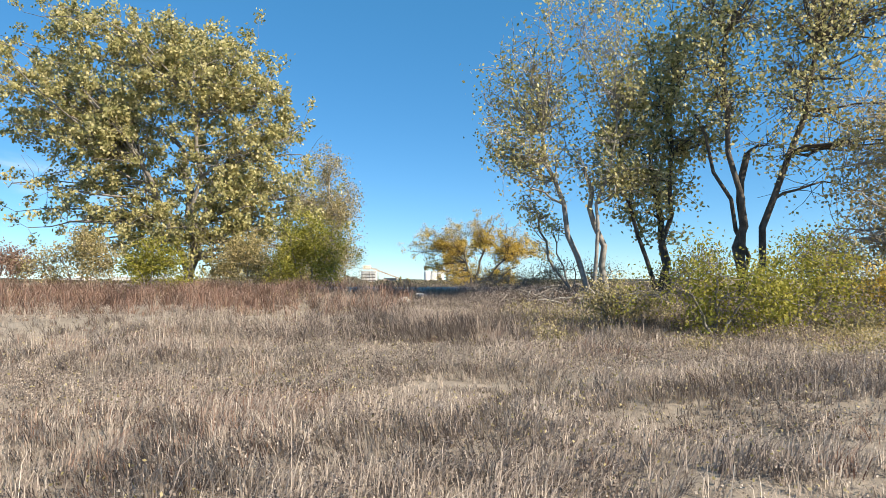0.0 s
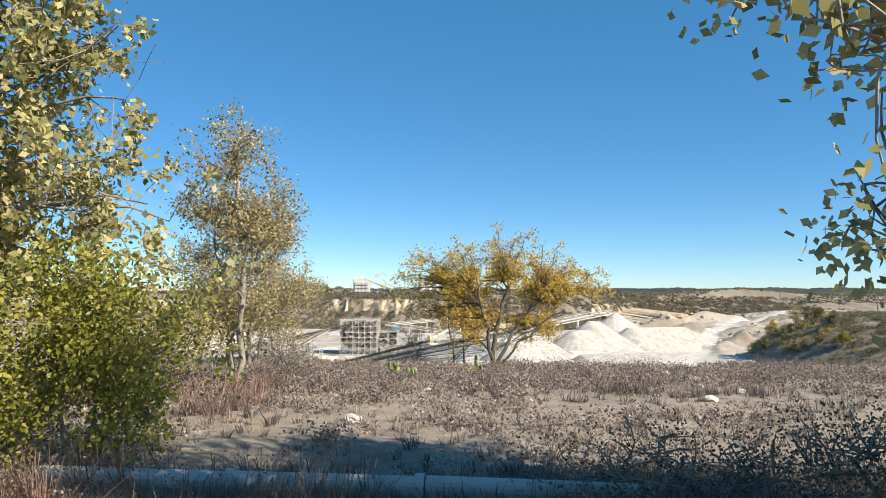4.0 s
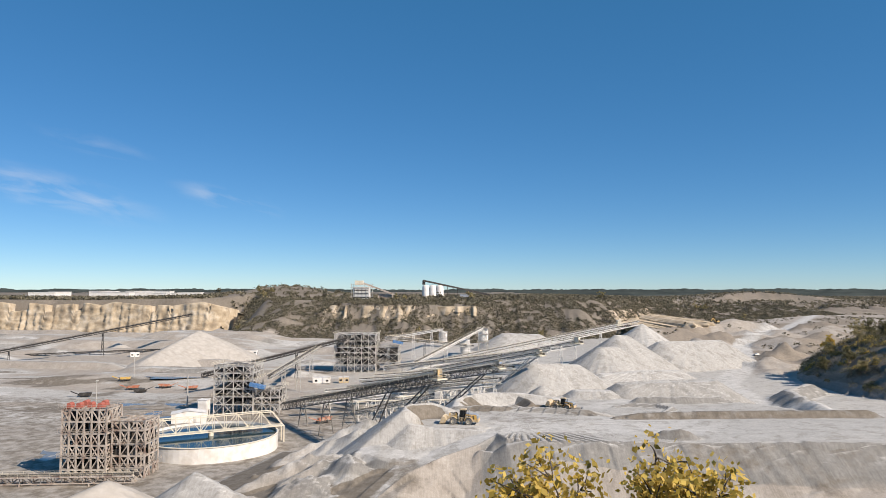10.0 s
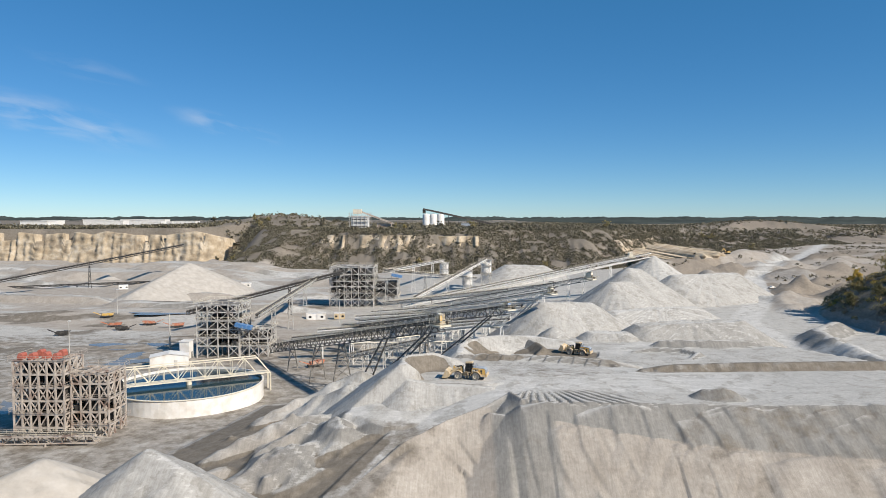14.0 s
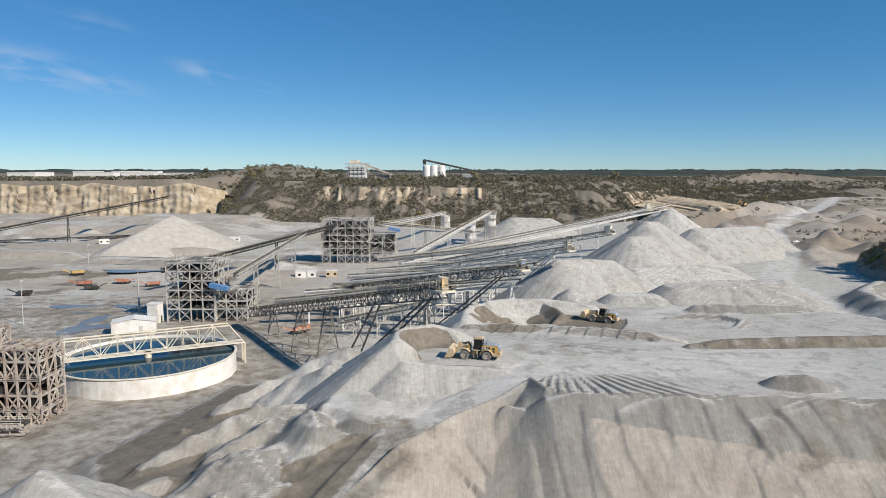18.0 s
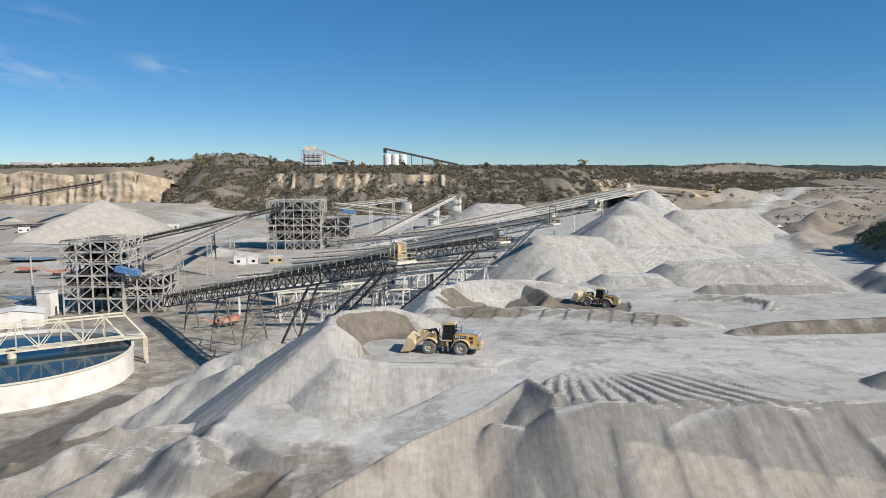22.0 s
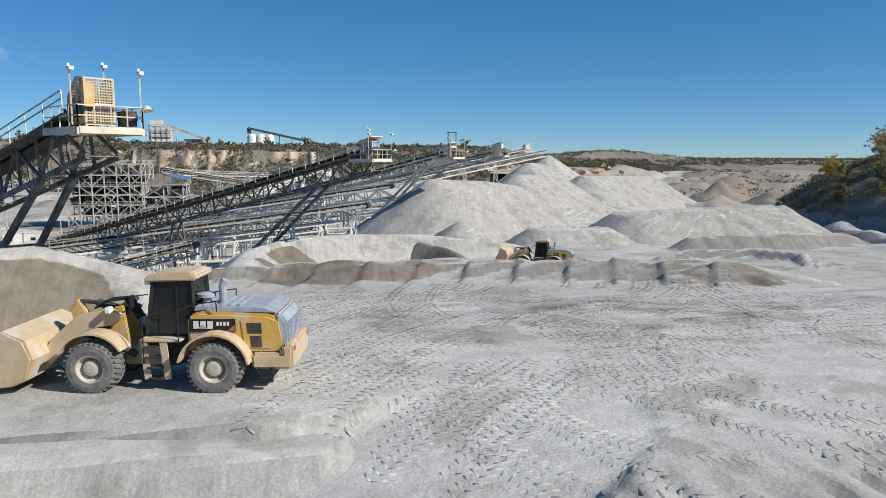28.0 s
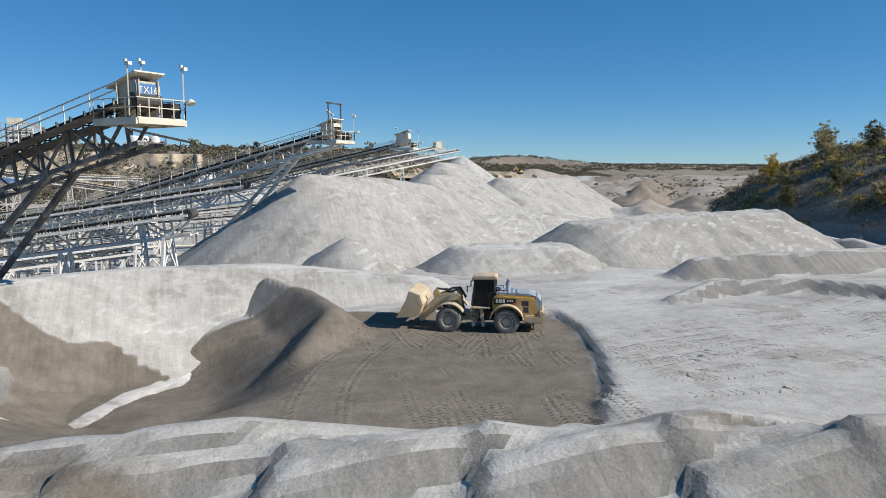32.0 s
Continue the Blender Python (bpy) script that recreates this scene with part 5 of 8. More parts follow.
conveyor("white truss feed conveyor beneath the stackers", (-46, 112, -8), (12, 84, 0.8), 1.4, 1.9, M_WHITE, legs=((0.3, 1.0), (0.55, 1.6), (0.8, 2.2), (0.96, 2.2)), panel=2.4, group="feed conveyors")
conveyor("white truss feed conveyor beneath the stackers", (-44, 130, -7), (18, 102, 3.0), 1.4, 1.9, M_WHITE, legs=((0.3, 1.0), (0.55, 1.6), (0.8, 2.2)), panel=2.4, group="feed conveyors")
# low feed conveyors and pipe racks under the stackers
for k, (a, b, mat, lab) in enumerate((
        ((-62, 96, -10), (6, 104, -3.5), M_WHITE, "low white feed conveyor behind the stackers"),
        ((-66, 112, -10.5), (-8, 98, -2.5), M_STEEL, "low grey feed conveyor behind the stackers"),
        ((-58, 120, -9), (10, 124, -4), M_WHITE, "low white feed conveyor behind the stackers"),
        ((-52, 140, -10), (4, 112, -5), M_STEEL, "dusty low conveyor with pale rails"),
        ((-48, 150, -8), (26, 142, -3), M_WHITE, "long low white conveyor on trestles"),
        ((-44, 172, -9), (30, 160, -2), M_WHITE, "long low white conveyor on trestles"),
        ((-40, 182, -6), (18, 176, 1), M_STEEL, "pale conveyor between the gravel cones"),
        ((-36, 205, -8), (44, 196, 2), M_WHITE, "long white conveyor rising to a far cone"),
        ((-40, 84, -11), (-12, 78, -4), M_STEEL, "short grey transfer conveyor beside the sand pit"))):
    conveyor(lab, a, b, 1.2, 1.3, mat, legs=((0.15, 0.6), (0.4, 0.6), (0.65, 0.6), (0.88, 0.6)), group="feed conveyors", panel=2.4)


def pipe_rack(label, x, y, length, turn, h, n):
    """A row of braced white posts that carries pipes."""
    t = thing("pipe_rack", label, "pipe rack", "pipe racks", at=(x, y, ground_z(x, y)), turn=turn)
    for i in range(n):
        px = length * (i / (n - 1) - 0.5)
        part("post", Geo().beam((px, -1, -1.5), (px, -0.6, h), 0.2).beam((px, 1, -1.5), (px, 0.6, h), 0.2).beam((px, -0.9, h * 0.5), (px, 0.9, h * 0.5), 0.14), M_WHITE, t)
        if i:
            q = length * ((i - 1) / (n - 1) - 0.5)
            part("brace", Geo().beam((q, -0.8, 0), (px, -0.6, h), 0.12), M_WHITE, t)
    for k in range(3):
        part("pipe", Geo().tube((-length / 2, -0.5 + 0.5 * k, h + 0.2), (length / 2, -0.5 + 0.5 * k, h + 0.2), 0.18, n=8), M_STEEL if k else M_CREAM, t)


for x, y, l, turn, h, n in ((-20, 92, 40, 6, 7, 9), (-6, 118, 44, -12, 9, 10), (0, 136, 50, 4, 8, 10), (6, 168, 60, -6, 10, 11), (-30, 104, 30, 40, 6, 7)):
    pipe_rack("white braced rack of dusty pipes behind the stackers", x, y, l, turn, h, n)

# ---- screening towers ----
def tower(label, x0, y0, x1, y1, z0, levels, bays, mat, rng, brace=True, rails=True, machines=True):
    """A steel frame tower: columns, deck by deck beams, plates, braces, rails, machines and dark filler blocks."""
    t = thing("screening_tower", label, "tower", "screening towers")
    nx, ny = bays
    xs = [x0 + (x1 - x0) * i / nx for i in range(nx + 1)]
    ys = [y0 + (y1 - y0) * i / ny for i in range(ny + 1)]
    zs = [z0] + list(levels)
    for x in xs:
        for y in ys:
            g = Geo()
            gz0 = ground_z(x, y) - 0.3
            g.beam((x, y, min(gz0, z0)), (x, y, zs[-1] + 0.2), 0.34, 0.34)
            part("column", g, mat, t)
    for zi, z in enumerate(levels):
        for x in xs:
            part("deck_beam", Geo().beam((x, y0, z), (x, y1, z), 0.24, 0.42), mat, t)
        for y in ys:
            part("deck_beam", Geo().beam((x0, y, z + 0.004), (x1, y, z + 0.004), 0.24, 0.42), mat, t)
        for i in range(nx):
            for j in range(ny):
                if rng.random() < 0.3:
                    part("deck_plate", Geo().box(((xs[i] + xs[i + 1]) / 2, (ys[j] + ys[j + 1]) / 2, z + 0.26), (xs[i + 1] - xs[i] - 0.2, ys[j + 1] - ys[j] - 0.2, 0.08)), M_DUSTY, t)
        if rails and zi % 2 == (len(levels) - 1) % 2:
            g = Geo()
            o = 0.7
            ring = [(x0 - o, y0 - o), (x1 + o, y0 - o), (x1 + o, y1 + o), (x0 - o, y1 + o), (x0 - o, y0 - o)]
            for (ax, ay), (bx, by) in zip(ring, ring[1:]):
                m = max(2, int(math.hypot(bx - ax, by - ay) / 2))
                for i in range(m):
                    px, py = ax + (bx - ax) * i / m, ay + (by - ay) * i / m
                    g.beam((px, py, z + 0.2), (px, py, z + 1.3), 0.06)
                for h in (0.75, 1.3):
                    g.beam((ax, ay, z + h), (bx, by, z + h), 0.055)
            part("handrail", g, M_CREAM if mat is not M_RUST else M_RUST, t)
    if brace:
        for za, zb in zip(zs, zs[1:]):
            for i in range(nx):
                for y in (y0, y1):
                    for lo, hi in ((0, 1), (1, 0)):
                        if rng.random() < 0.72:
                            part("brace", Geo().beam((xs[i + lo], y, za), (xs[i + hi], y, zb), 0.22), mat, t)
            for j in range(ny):
                for x in (x0, x1):
                    for lo, hi in ((0, 1), (1, 0)):
                        if rng.random() < 0.6:
                            part("brace", Geo().beam((x, ys[j + lo], za), (x, ys[j + hi], zb), 0.22), mat, t)
    if machines:
        for za, zb in zip(list(levels)[:-1], list(levels)[1:]):
            for i in range(nx):
                if rng.random() < 0.75:
                    cx = (xs[i] + xs[i + 1]) / 2
                    cy = y0 + (y1 - y0) * rng.uniform(0.3, 0.7)
                    w, l, h = (xs[1] - xs[0]) * 0.7, (y1 - y0) * rng.uniform(0.4, 0.6), (zb - za) * rng.uniform(0.4, 0.7)
                    g = Geo()
                    tilt = Matrix.Rotation(radians(rng.choice((-14, 12, 0))), 3, "X")
                    g.box((cx, cy, za + 0.5 + h / 2), (w, l, h), tilt)
                    g.box((cx, cy, za + 0.5 + h), (w * 1.06, l * 0.2, 0.2), tilt)
                    # near-black colours put the shade between the decks into the boxes
                    m = part("screen_box", g, rng.choice((M_DARK, M_DARK, M_BLACK)), t)
                    g = Geo()
                    g.add([(cx - w / 2, cy - l / 2, za + 0.6), (cx + w / 2, cy - l / 2, za + 0.6), (cx + w / 2, cy + l / 2, za + 0.6), (cx - w / 2, cy + l / 2, za + 0.6),
                           (cx - w / 6, cy - l / 6, za - 1.4), (cx + w / 6, cy - l / 6, za - 1.4), (cx + w / 6, cy + l / 6, za - 1.4), (cx - w / 6, cy + l / 6, za - 1.4)],
                          [(0, 1, 5, 4), (1, 2, 6, 5), (2, 3, 7, 6), (3, 0, 4, 7)])
                    part("hopper", g, M_DARK, t)
            # added dark blocks in the bays, in place of the shade among the members
            for i in range(nx):
                for j in range(ny):
                    if rng.random() < 0.55:
                        cx, cy = (xs[i] + xs[i + 1]) / 2, (ys[j] + ys[j + 1]) / 2
                        w, l, h = (xs[1] - xs[0]) * rng.uniform(0.4, 0.8), (ys[1] - ys[0]) * rng.uniform(0.4, 0.8), (zb - za) * rng.uniform(0.3, 0.75)
                        g = Geo().prism([(cx - w / 2, za + 0.3), (cx + w / 2, za + 0.3), (cx + w / 2, za + 0.3 + h * rng.uniform(0.5, 1)), (cx, za + 0.3 + h), (cx - w / 2, za + 0.3 + h * rng.uniform(0.4, 1))], cy - l / 2, cy + l / 2)
                        part("chute", g, rng.choice((M_DARK, M_BLACK, M_DARK, M_DUSTY)), t)
    return t


rng = random.Random(11)
tower("grey steel screening tower with open decks beside the settling tank", -97, 100, -82, 114, -15, (-11.5, -8.5, -5.5, -2.5, 0.5, 3.2), (4, 3), M_STEEL, rng)
tower("low wing of steel decks on the screening tower", -82, 101, -72, 112, -15, (-11.5, -9, -6), (3, 2), M_STEEL, rng)
tower("tall grey steel crushing tower with many decks", -75, 237, -51, 258, -15, (-11, -7.5, -4, -1, 2.8, 6.6), (6, 3), M_STEEL, rng)
tower("low wing of the crushing tower", -51, 240, -38, 256, -15, (-10, -5, -1), (2, 2), M_STEEL, rng)
red_tower = tower("rust-stained steel plant tower with red motors on top", -104, 9, -92.5, 17, -16, (-13, -10, -7, -4, -1, 2.0), (6, 3), M_RUST, rng)
tower("lower wing of the rust-stained plant tower", -92, 11, -83.5, 19, -16, (-13, -10, -7, -3.5, -1.2), (4, 3), M_RUST, rng)
for i, (mx, my) in enumerate(((-103, 11), (-100.5, 11), (-98, 12), (-95, 11), (-101, 15), (-96, 15))):
    g = Geo()
    g.tube((mx, my - 0.9, 3.0), (mx, my + 0.9, 3.0), 0.6, n=12)
    g.box((mx, my, 2.5), (1.3, 1.9, 0.6))
    part("motor", g, M_RED, red_tower, "red electric motor")
tower("narrow pale bin tower at a conveyor's end", 12, 343, 19, 351, -14, (-6, 0, 4), (1, 1), M_STEEL, rng, machines=False)
tower("narrow pale bin tower behind the crushing tower", -19, 418, -12, 426, -14, (-8, -3), (1, 1), M_STEEL, rng, machines=False)
for x, y, z in ((15.5, 347, 4.4), (2, 335, -3), (-15.5, 422, -2.6)):
    t = thing("storage_bin", "pale ribbed steel storage bin", "bin", "storage bins")
    g = Geo()
    g.lathe((x, y, z - 9), (0, 0, 1), [(1.0, -3), (3.4, 0.0), (3.4, 8), (3.0, 8.6), (0.3, 9)], 16)
    part("shell", g, M_WHITE, t, smooth=False)
    for k in range(6):
        part("hoop", Geo().lathe((x, y, z - 9 + 0.5 + k * 1.4), (0, 0, 1), [(3.42, 0), (3.55, 0.1), (3.42, 0.2)], 16), M_STEEL, t)
    for i in range(4):
        a = i * math.pi / 2 + 0.78
        part("leg", Geo().beam((x + 3.3 * math.cos(a), y + 3.3 * math.sin(a), z - 6), (x + 3.3 * math.cos(a), y + 3.3 * math.sin(a), -16), 0.3), M_STEEL, t)

# ---- settling tank with its bridge ----
TX, TY, TR, TZ = -78.3, 44.5, 19.8, -11.0
tank = thing("settling_tank", "round white settling tank of dark water under a cream truss bridge", "tank", at=(TX, TY, 0))
g = Geo()
g.lathe((0, 0, 0), (0, 0, 1), [(TR, -16.5), (TR, TZ), (TR - 0.3, TZ), (TR - 0.3, -16)], 72)
part("wall", g, M_WHITE, tank, smooth=False)
g = Geo()
g.lathe((0, 0, 0), (0, 0, 1), [(TR + 0.02, TZ - 0.25), (TR + 0.22, TZ - 0.2), (TR + 0.22, TZ - 0.05), (TR - 0.02, TZ + 0.02)], 72)
part("rim", g, M_CREAM, tank)
g = Geo()
g.add([((TR - 0.3) * math.cos(i * math.pi / 36), (TR - 0.3) * math.sin(i * math.pi / 36), TZ - 0.7) for i in range(72)], [tuple(range(72))])
part("water", g, M_WATER, tank, "still dark blue-green water")
g = Geo()
g.tube((0, 0, -15), (0, 0, TZ + 0.6), 0.8, n=16)
part("centre_column", g, M_CREAM, tank)
ba, bb = Vector((-21.5, -11, TZ + 0.5)), Vector((19, 11.5, TZ + 0.5))
bd = (bb - ba).normalized()
bs = bd.cross(Vector((0, 0, 1)))
for side in (-1, 1):
    g = Geo()
    n, H = 13, 4.6
    o = bs * (side * 1.5)
    g.beam(ba + o, bb + o, 0.26, 0.32)
    L = (bb - ba).length
    for i in range(n):
        p, q = ba + bd * (L * i / n) + o, ba + bd * (L * (i + 1) / n) + o
        if 0 < i < n - 1:
            g.beam(p + Vector((0, 0, H)), q + Vector((0, 0, H)), 0.24, 0.28)
        m = (p + q) / 2
        up = Vector((0, 0, H if 0 < i < n - 1 else H))
        if i == 0:
            g.beam(p, q + up, 0.2)
        elif i == n - 1:
            g.beam(p + up, q, 0.2)
        else:
            g.beam(p + up, q, 0.16) if i % 2 else g.beam(p, q + up, 0.16)
            g.beam(p, p + up, 0.14)
    part("bridge_truss", g, M_CREAM, tank, "cream steel bridge truss")
g = Geo()
g.add([tuple(p + bs * x + Vector((0, 0, z))) for p in (ba, bb) for x, z in ((-1.4, 0.1), (1.4, 0.1), (1.4, 0.0), (-1.4, 0.0))], [(0, 1, 5, 4), (1, 2, 6, 5), (2, 3, 7, 6), (3, 0, 4, 7)])
part("bridge_deck", g, M_CREAM, tank)
for p in (ba, bb):
    for side in (-1, 1):
        q = p + bs * (side * 1.5)
        part("bridge_leg", Geo().beam(q, (q.x, q.y, -17), 0.35), M_CREAM, tank)

# small tank, white shed and mast behind it
t = thing("pump_shed", "low white metal shed beside a small tank", "shed", at=(-101, 86, -15.3), turn=20)
g = finish(Geo().prism([(-6, 0), (6, 0), (6, 3.2), (0, 4.2), (-6, 3.2)], -3, 3), 0.05)
part("body", g, M_WHITE, t)
part("roof", Geo().box((3.05, 0, 3.85), (6.3, 6.5, 0.12), Matrix.Rotation(radians(9.5), 3, "Y")).box((-3.05, 0, 3.85), (6.3, 6.5, 0.12), Matrix.Rotation(radians(-9.5), 3, "Y")), M_WHITE, t)
part("door", Geo().box((2, -3.04, 1.1), (1.1, 0.06, 2.1)), M_STEEL, t)
t = thing("control_cabin", "tall white cabin beside the screening tower", "cabin", at=(-100, 98, -15.3))
part("body", finish(Geo().box((0, 0, 3), (3.4, 4, 6)), 0.06), M_WHITE, t)
part("door", Geo().box((1.72, 0.5, 1.1), (0.06, 1.0, 2.1)), M_DARK, t)
part("roof", Geo().box((0, 0, 6.1), (3.8, 4.4, 0.16)), M_WHITE, t)
t = thing("mast", "tall thin pale steel mast with a lamp", "mast", at=(-113, 115, 0))
part("pole", Geo().tube((0, 0, -16.3), (0, 0, -2.2), 0.35, 0.22), M_CONC, t)
part("crossarm", Geo().beam((-1, 0, -2.6), (1, 0, -2.6), 0.14), M_STEEL, t)
for x, y, h in ((-170, 190, 12), (-128, 60, 10), (-140, 95, 14), (-60, 180, 16), (-35, 130, 14)):
    z = ground_z(x, y)
    t = thing("light_pole", "thin steel light pole in the plant yard", "pole", "light poles", at=(x, y, z - 0.2))
    part("pole", Geo().tube((0, 0, 0), (0, 0, h), 0.16, 0.10, 8), M_CONC, t)
    part("floodlight", Geo().box((0.3, 0, h), (0.8, 0.4, 0.3)).beam((-0.5, 0, h - 0.2), (0.6, 0, h - 0.2), 0.08), M_WHITE, t)

# site cabins, trucks and plant on the yard
def cabin(x, y, w, l, h, turn, mat, label):
    t = thing("site_cabin", label, "cabin", "site cabins", at=(x, y, ground_z(x, y) - 0.1), turn=turn)
    part("body", finish(Geo().box((0, 0, h / 2 + 0.2), (w, l, h)), 0.05), mat, t)
    part("roof", Geo().box((0, 0, h + 0.25), (w + 0.2, l + 0.2, 0.12)), M_WHITE, t)
    part("door", Geo().box((w / 2 + 0.02, 0.4, 1.2), (0.05, 0.9, 2.0)), M_DARK, t)
    for k in (-0.3, 0.32):
        part("window", Geo().box((w * k, -l / 2 - 0.02, 1.6), (1.2, 0.05, 0.9)), M_GLASS, t)


cabin(-73, 190, 9, 3, 3, 8, M_WHITE, "white site cabin between the towers")
cabin(-62, 192, 5, 3, 2.8, 8, M_YDUST, "small tan cabin between the towers")
cabin(-150, 330, 7, 3, 3, 0, M_WHITE, "white site cabin on the pit floor")
cabin(-235, 330, 6, 3, 3, 30, M_WHITE, "white site cabin near the gravel cone")


def scrap_machine(x, y, turn, mat, label, name="mobile_crusher"):
    t = thing(name, label, "machine", "yard machines", at=(x, y, ground_z(x, y)), turn=turn)
    t.scale = (0.62, 0.62, 0.62)
    part("chassis", finish(Geo().box((0, 0, 1.1), (9, 2.2, 0.9)), 0.08), M_DARK, t)
    part("body", finish(Geo().box((-1, 0, 2.3), (4.6, 2.4, 1.7)), 0.12), mat, t)
    part("hopper", Geo().prism([(1.5, 1.6), (4.4, 1.6), (5.2, 3.4), (0.9, 3.4)], -1.3, 1.3), mat, t)
    part("boom", Geo().beam((-3, 0, 1.6), (-9.5, 0, 4.2), 1.0, 0.5), mat, t)
    for k in (-1, 1):
        part("track", finish(Geo().box((0, k * 1.3, 0.45), (4.6, 0.5, 0.9)), 0.2), M_BLACK, t)


for x, y, turn, mat, lab in ((-160, 167, 10, M_ORANGE, "orange mobile screen on the pit floor"), (-146, 172, 190, M_ORANGE, "orange mobile screen on the pit floor"),
                             (-172, 184, 15, M_YELLOW, "yellow mobile crusher on the pit floor"), (-172, 146, 5, M_DARK, "dark mobile crusher beside puddles"),
                             (-152, 158, 185, M_DARK, "dark mobile crusher beside puddles"), (-52, 86, 40, M_ORANGE, "orange mobile screen under the conveyor"),
                             (-131, 166, 20, M_ORANGE, "orange mobile screen on the pit floor")):
    scrap_machine(x, y, turn, mat, lab)

# white pickup on the haul road, yellow excavator on the heaps
t = thing("pickup_truck", "small white pickup truck on the haul road", "truck", at=(206, 326, ground_z(206, 326)), turn=20)
part("body", finish(Geo().prism([(-2.7, 0.5), (2.6, 0.5), (2.7, 1.0), (1.4, 1.15), (0.7, 1.8), (-0.7, 1.8), (-0.8, 1.15), (-2.7, 1.15)], -0.95, 0.95), 0.06), M_WHITE, t)
part("windscreen", Geo().prism([(1.38, 1.17), (1.42, 1.17), (0.76, 1.76), (0.72, 1.76)], -0.8, 0.8), M_GLASS, t)
for wx in (-1.7, 1.7):
    for wy in (-0.9, 0.9):
        part("wheel", Geo().tube((wx, wy - 0.12, 0.4), (wx, wy + 0.12, 0.4), 0.4, n=14), M_RUBBER, t)
t = thing("excavator", "yellow excavator working between the far heaps", "excavator", at=(236, 482, ground_z(236, 482)), turn=200)
for k in (-1, 1):
    part("track", finish(Geo().box((0, k * 1.3, 0.5), (4.4, 0.6, 1.0)), 0.2), M_BLACK, t)
part("house", finish(Geo().box((-0.6, 0, 1.9), (3.4, 2.8, 1.4)), 0.1), M_YELLOW, t)
part("cab", finish(Geo().box((0.7, 0.8, 2.5), (1.5, 1.1, 1.7)), 0.08), M_GLASS, t)
part("boom", Geo().beam((0.9, -0.2, 2.0), (4.0, -0.2, 5.0), 0.5, 0.6), M_YELLOW, t)
part("arm", Geo().beam((4.0, -0.2, 5.0), (6.2, -0.2, 2.4), 0.4, 0.5), M_YELLOW, t)
part("bucket", finish(Geo().prism([(5.6, 2.4), (6.6, 2.4), (6.9, 1.3), (5.9, 1.2)], -0.8, 0.4), 0.05), M_DARK, t)

# blue hopper bodies in the screening towers
for x, y, z in ((-80, 99.2, -5.2), (-38, 238, 1)):
    t = thing("blue_screen", "faded blue vibrating screen on a tower deck", "screen", "blue screens", at=(x, y, z))
    part("body", finish(Geo().box((0, 0, 1), (6, 2.4, 1.4), Matrix.Rotation(radians(12), 3, "Y")), 0.08), M_BLUE, t)
    part("frame", Geo().beam((-3, 0, -0.6), (-3, 0, 1.4), 0.2).beam((3, 0, -0.6), (3, 0, 0.8), 0.2), M_STEEL, t)

# puddles
for x, y, a, b in ((-118, 96, 9, 15), (-132, 120, 16, 8), (-92, 128, 8, 7), (-150, 190, 18, 6), (-120, 40, 8, 14)):
    pts = []
    r2 = random.Random(x)
    for i in range(40):
        t_ = i * math.pi / 20
        k = 0.75 + 0.25 * math.sin(3 * t_ + x) + 0.12 * r2.random()
        pts.append((x + a * k * math.cos(t_), y + b * k * math.sin(t_), 0))
    zz = max(ground_z(p[0], p[1]) for p in pts[::4]) - 0.1
    solid("puddle", Geo().add([(p[0], p[1], zz) for p in pts], [tuple(range(40))]), M_PUDDLE, "shallow puddle on the muddy pit floor", "puddle", "puddles", kind="structure")

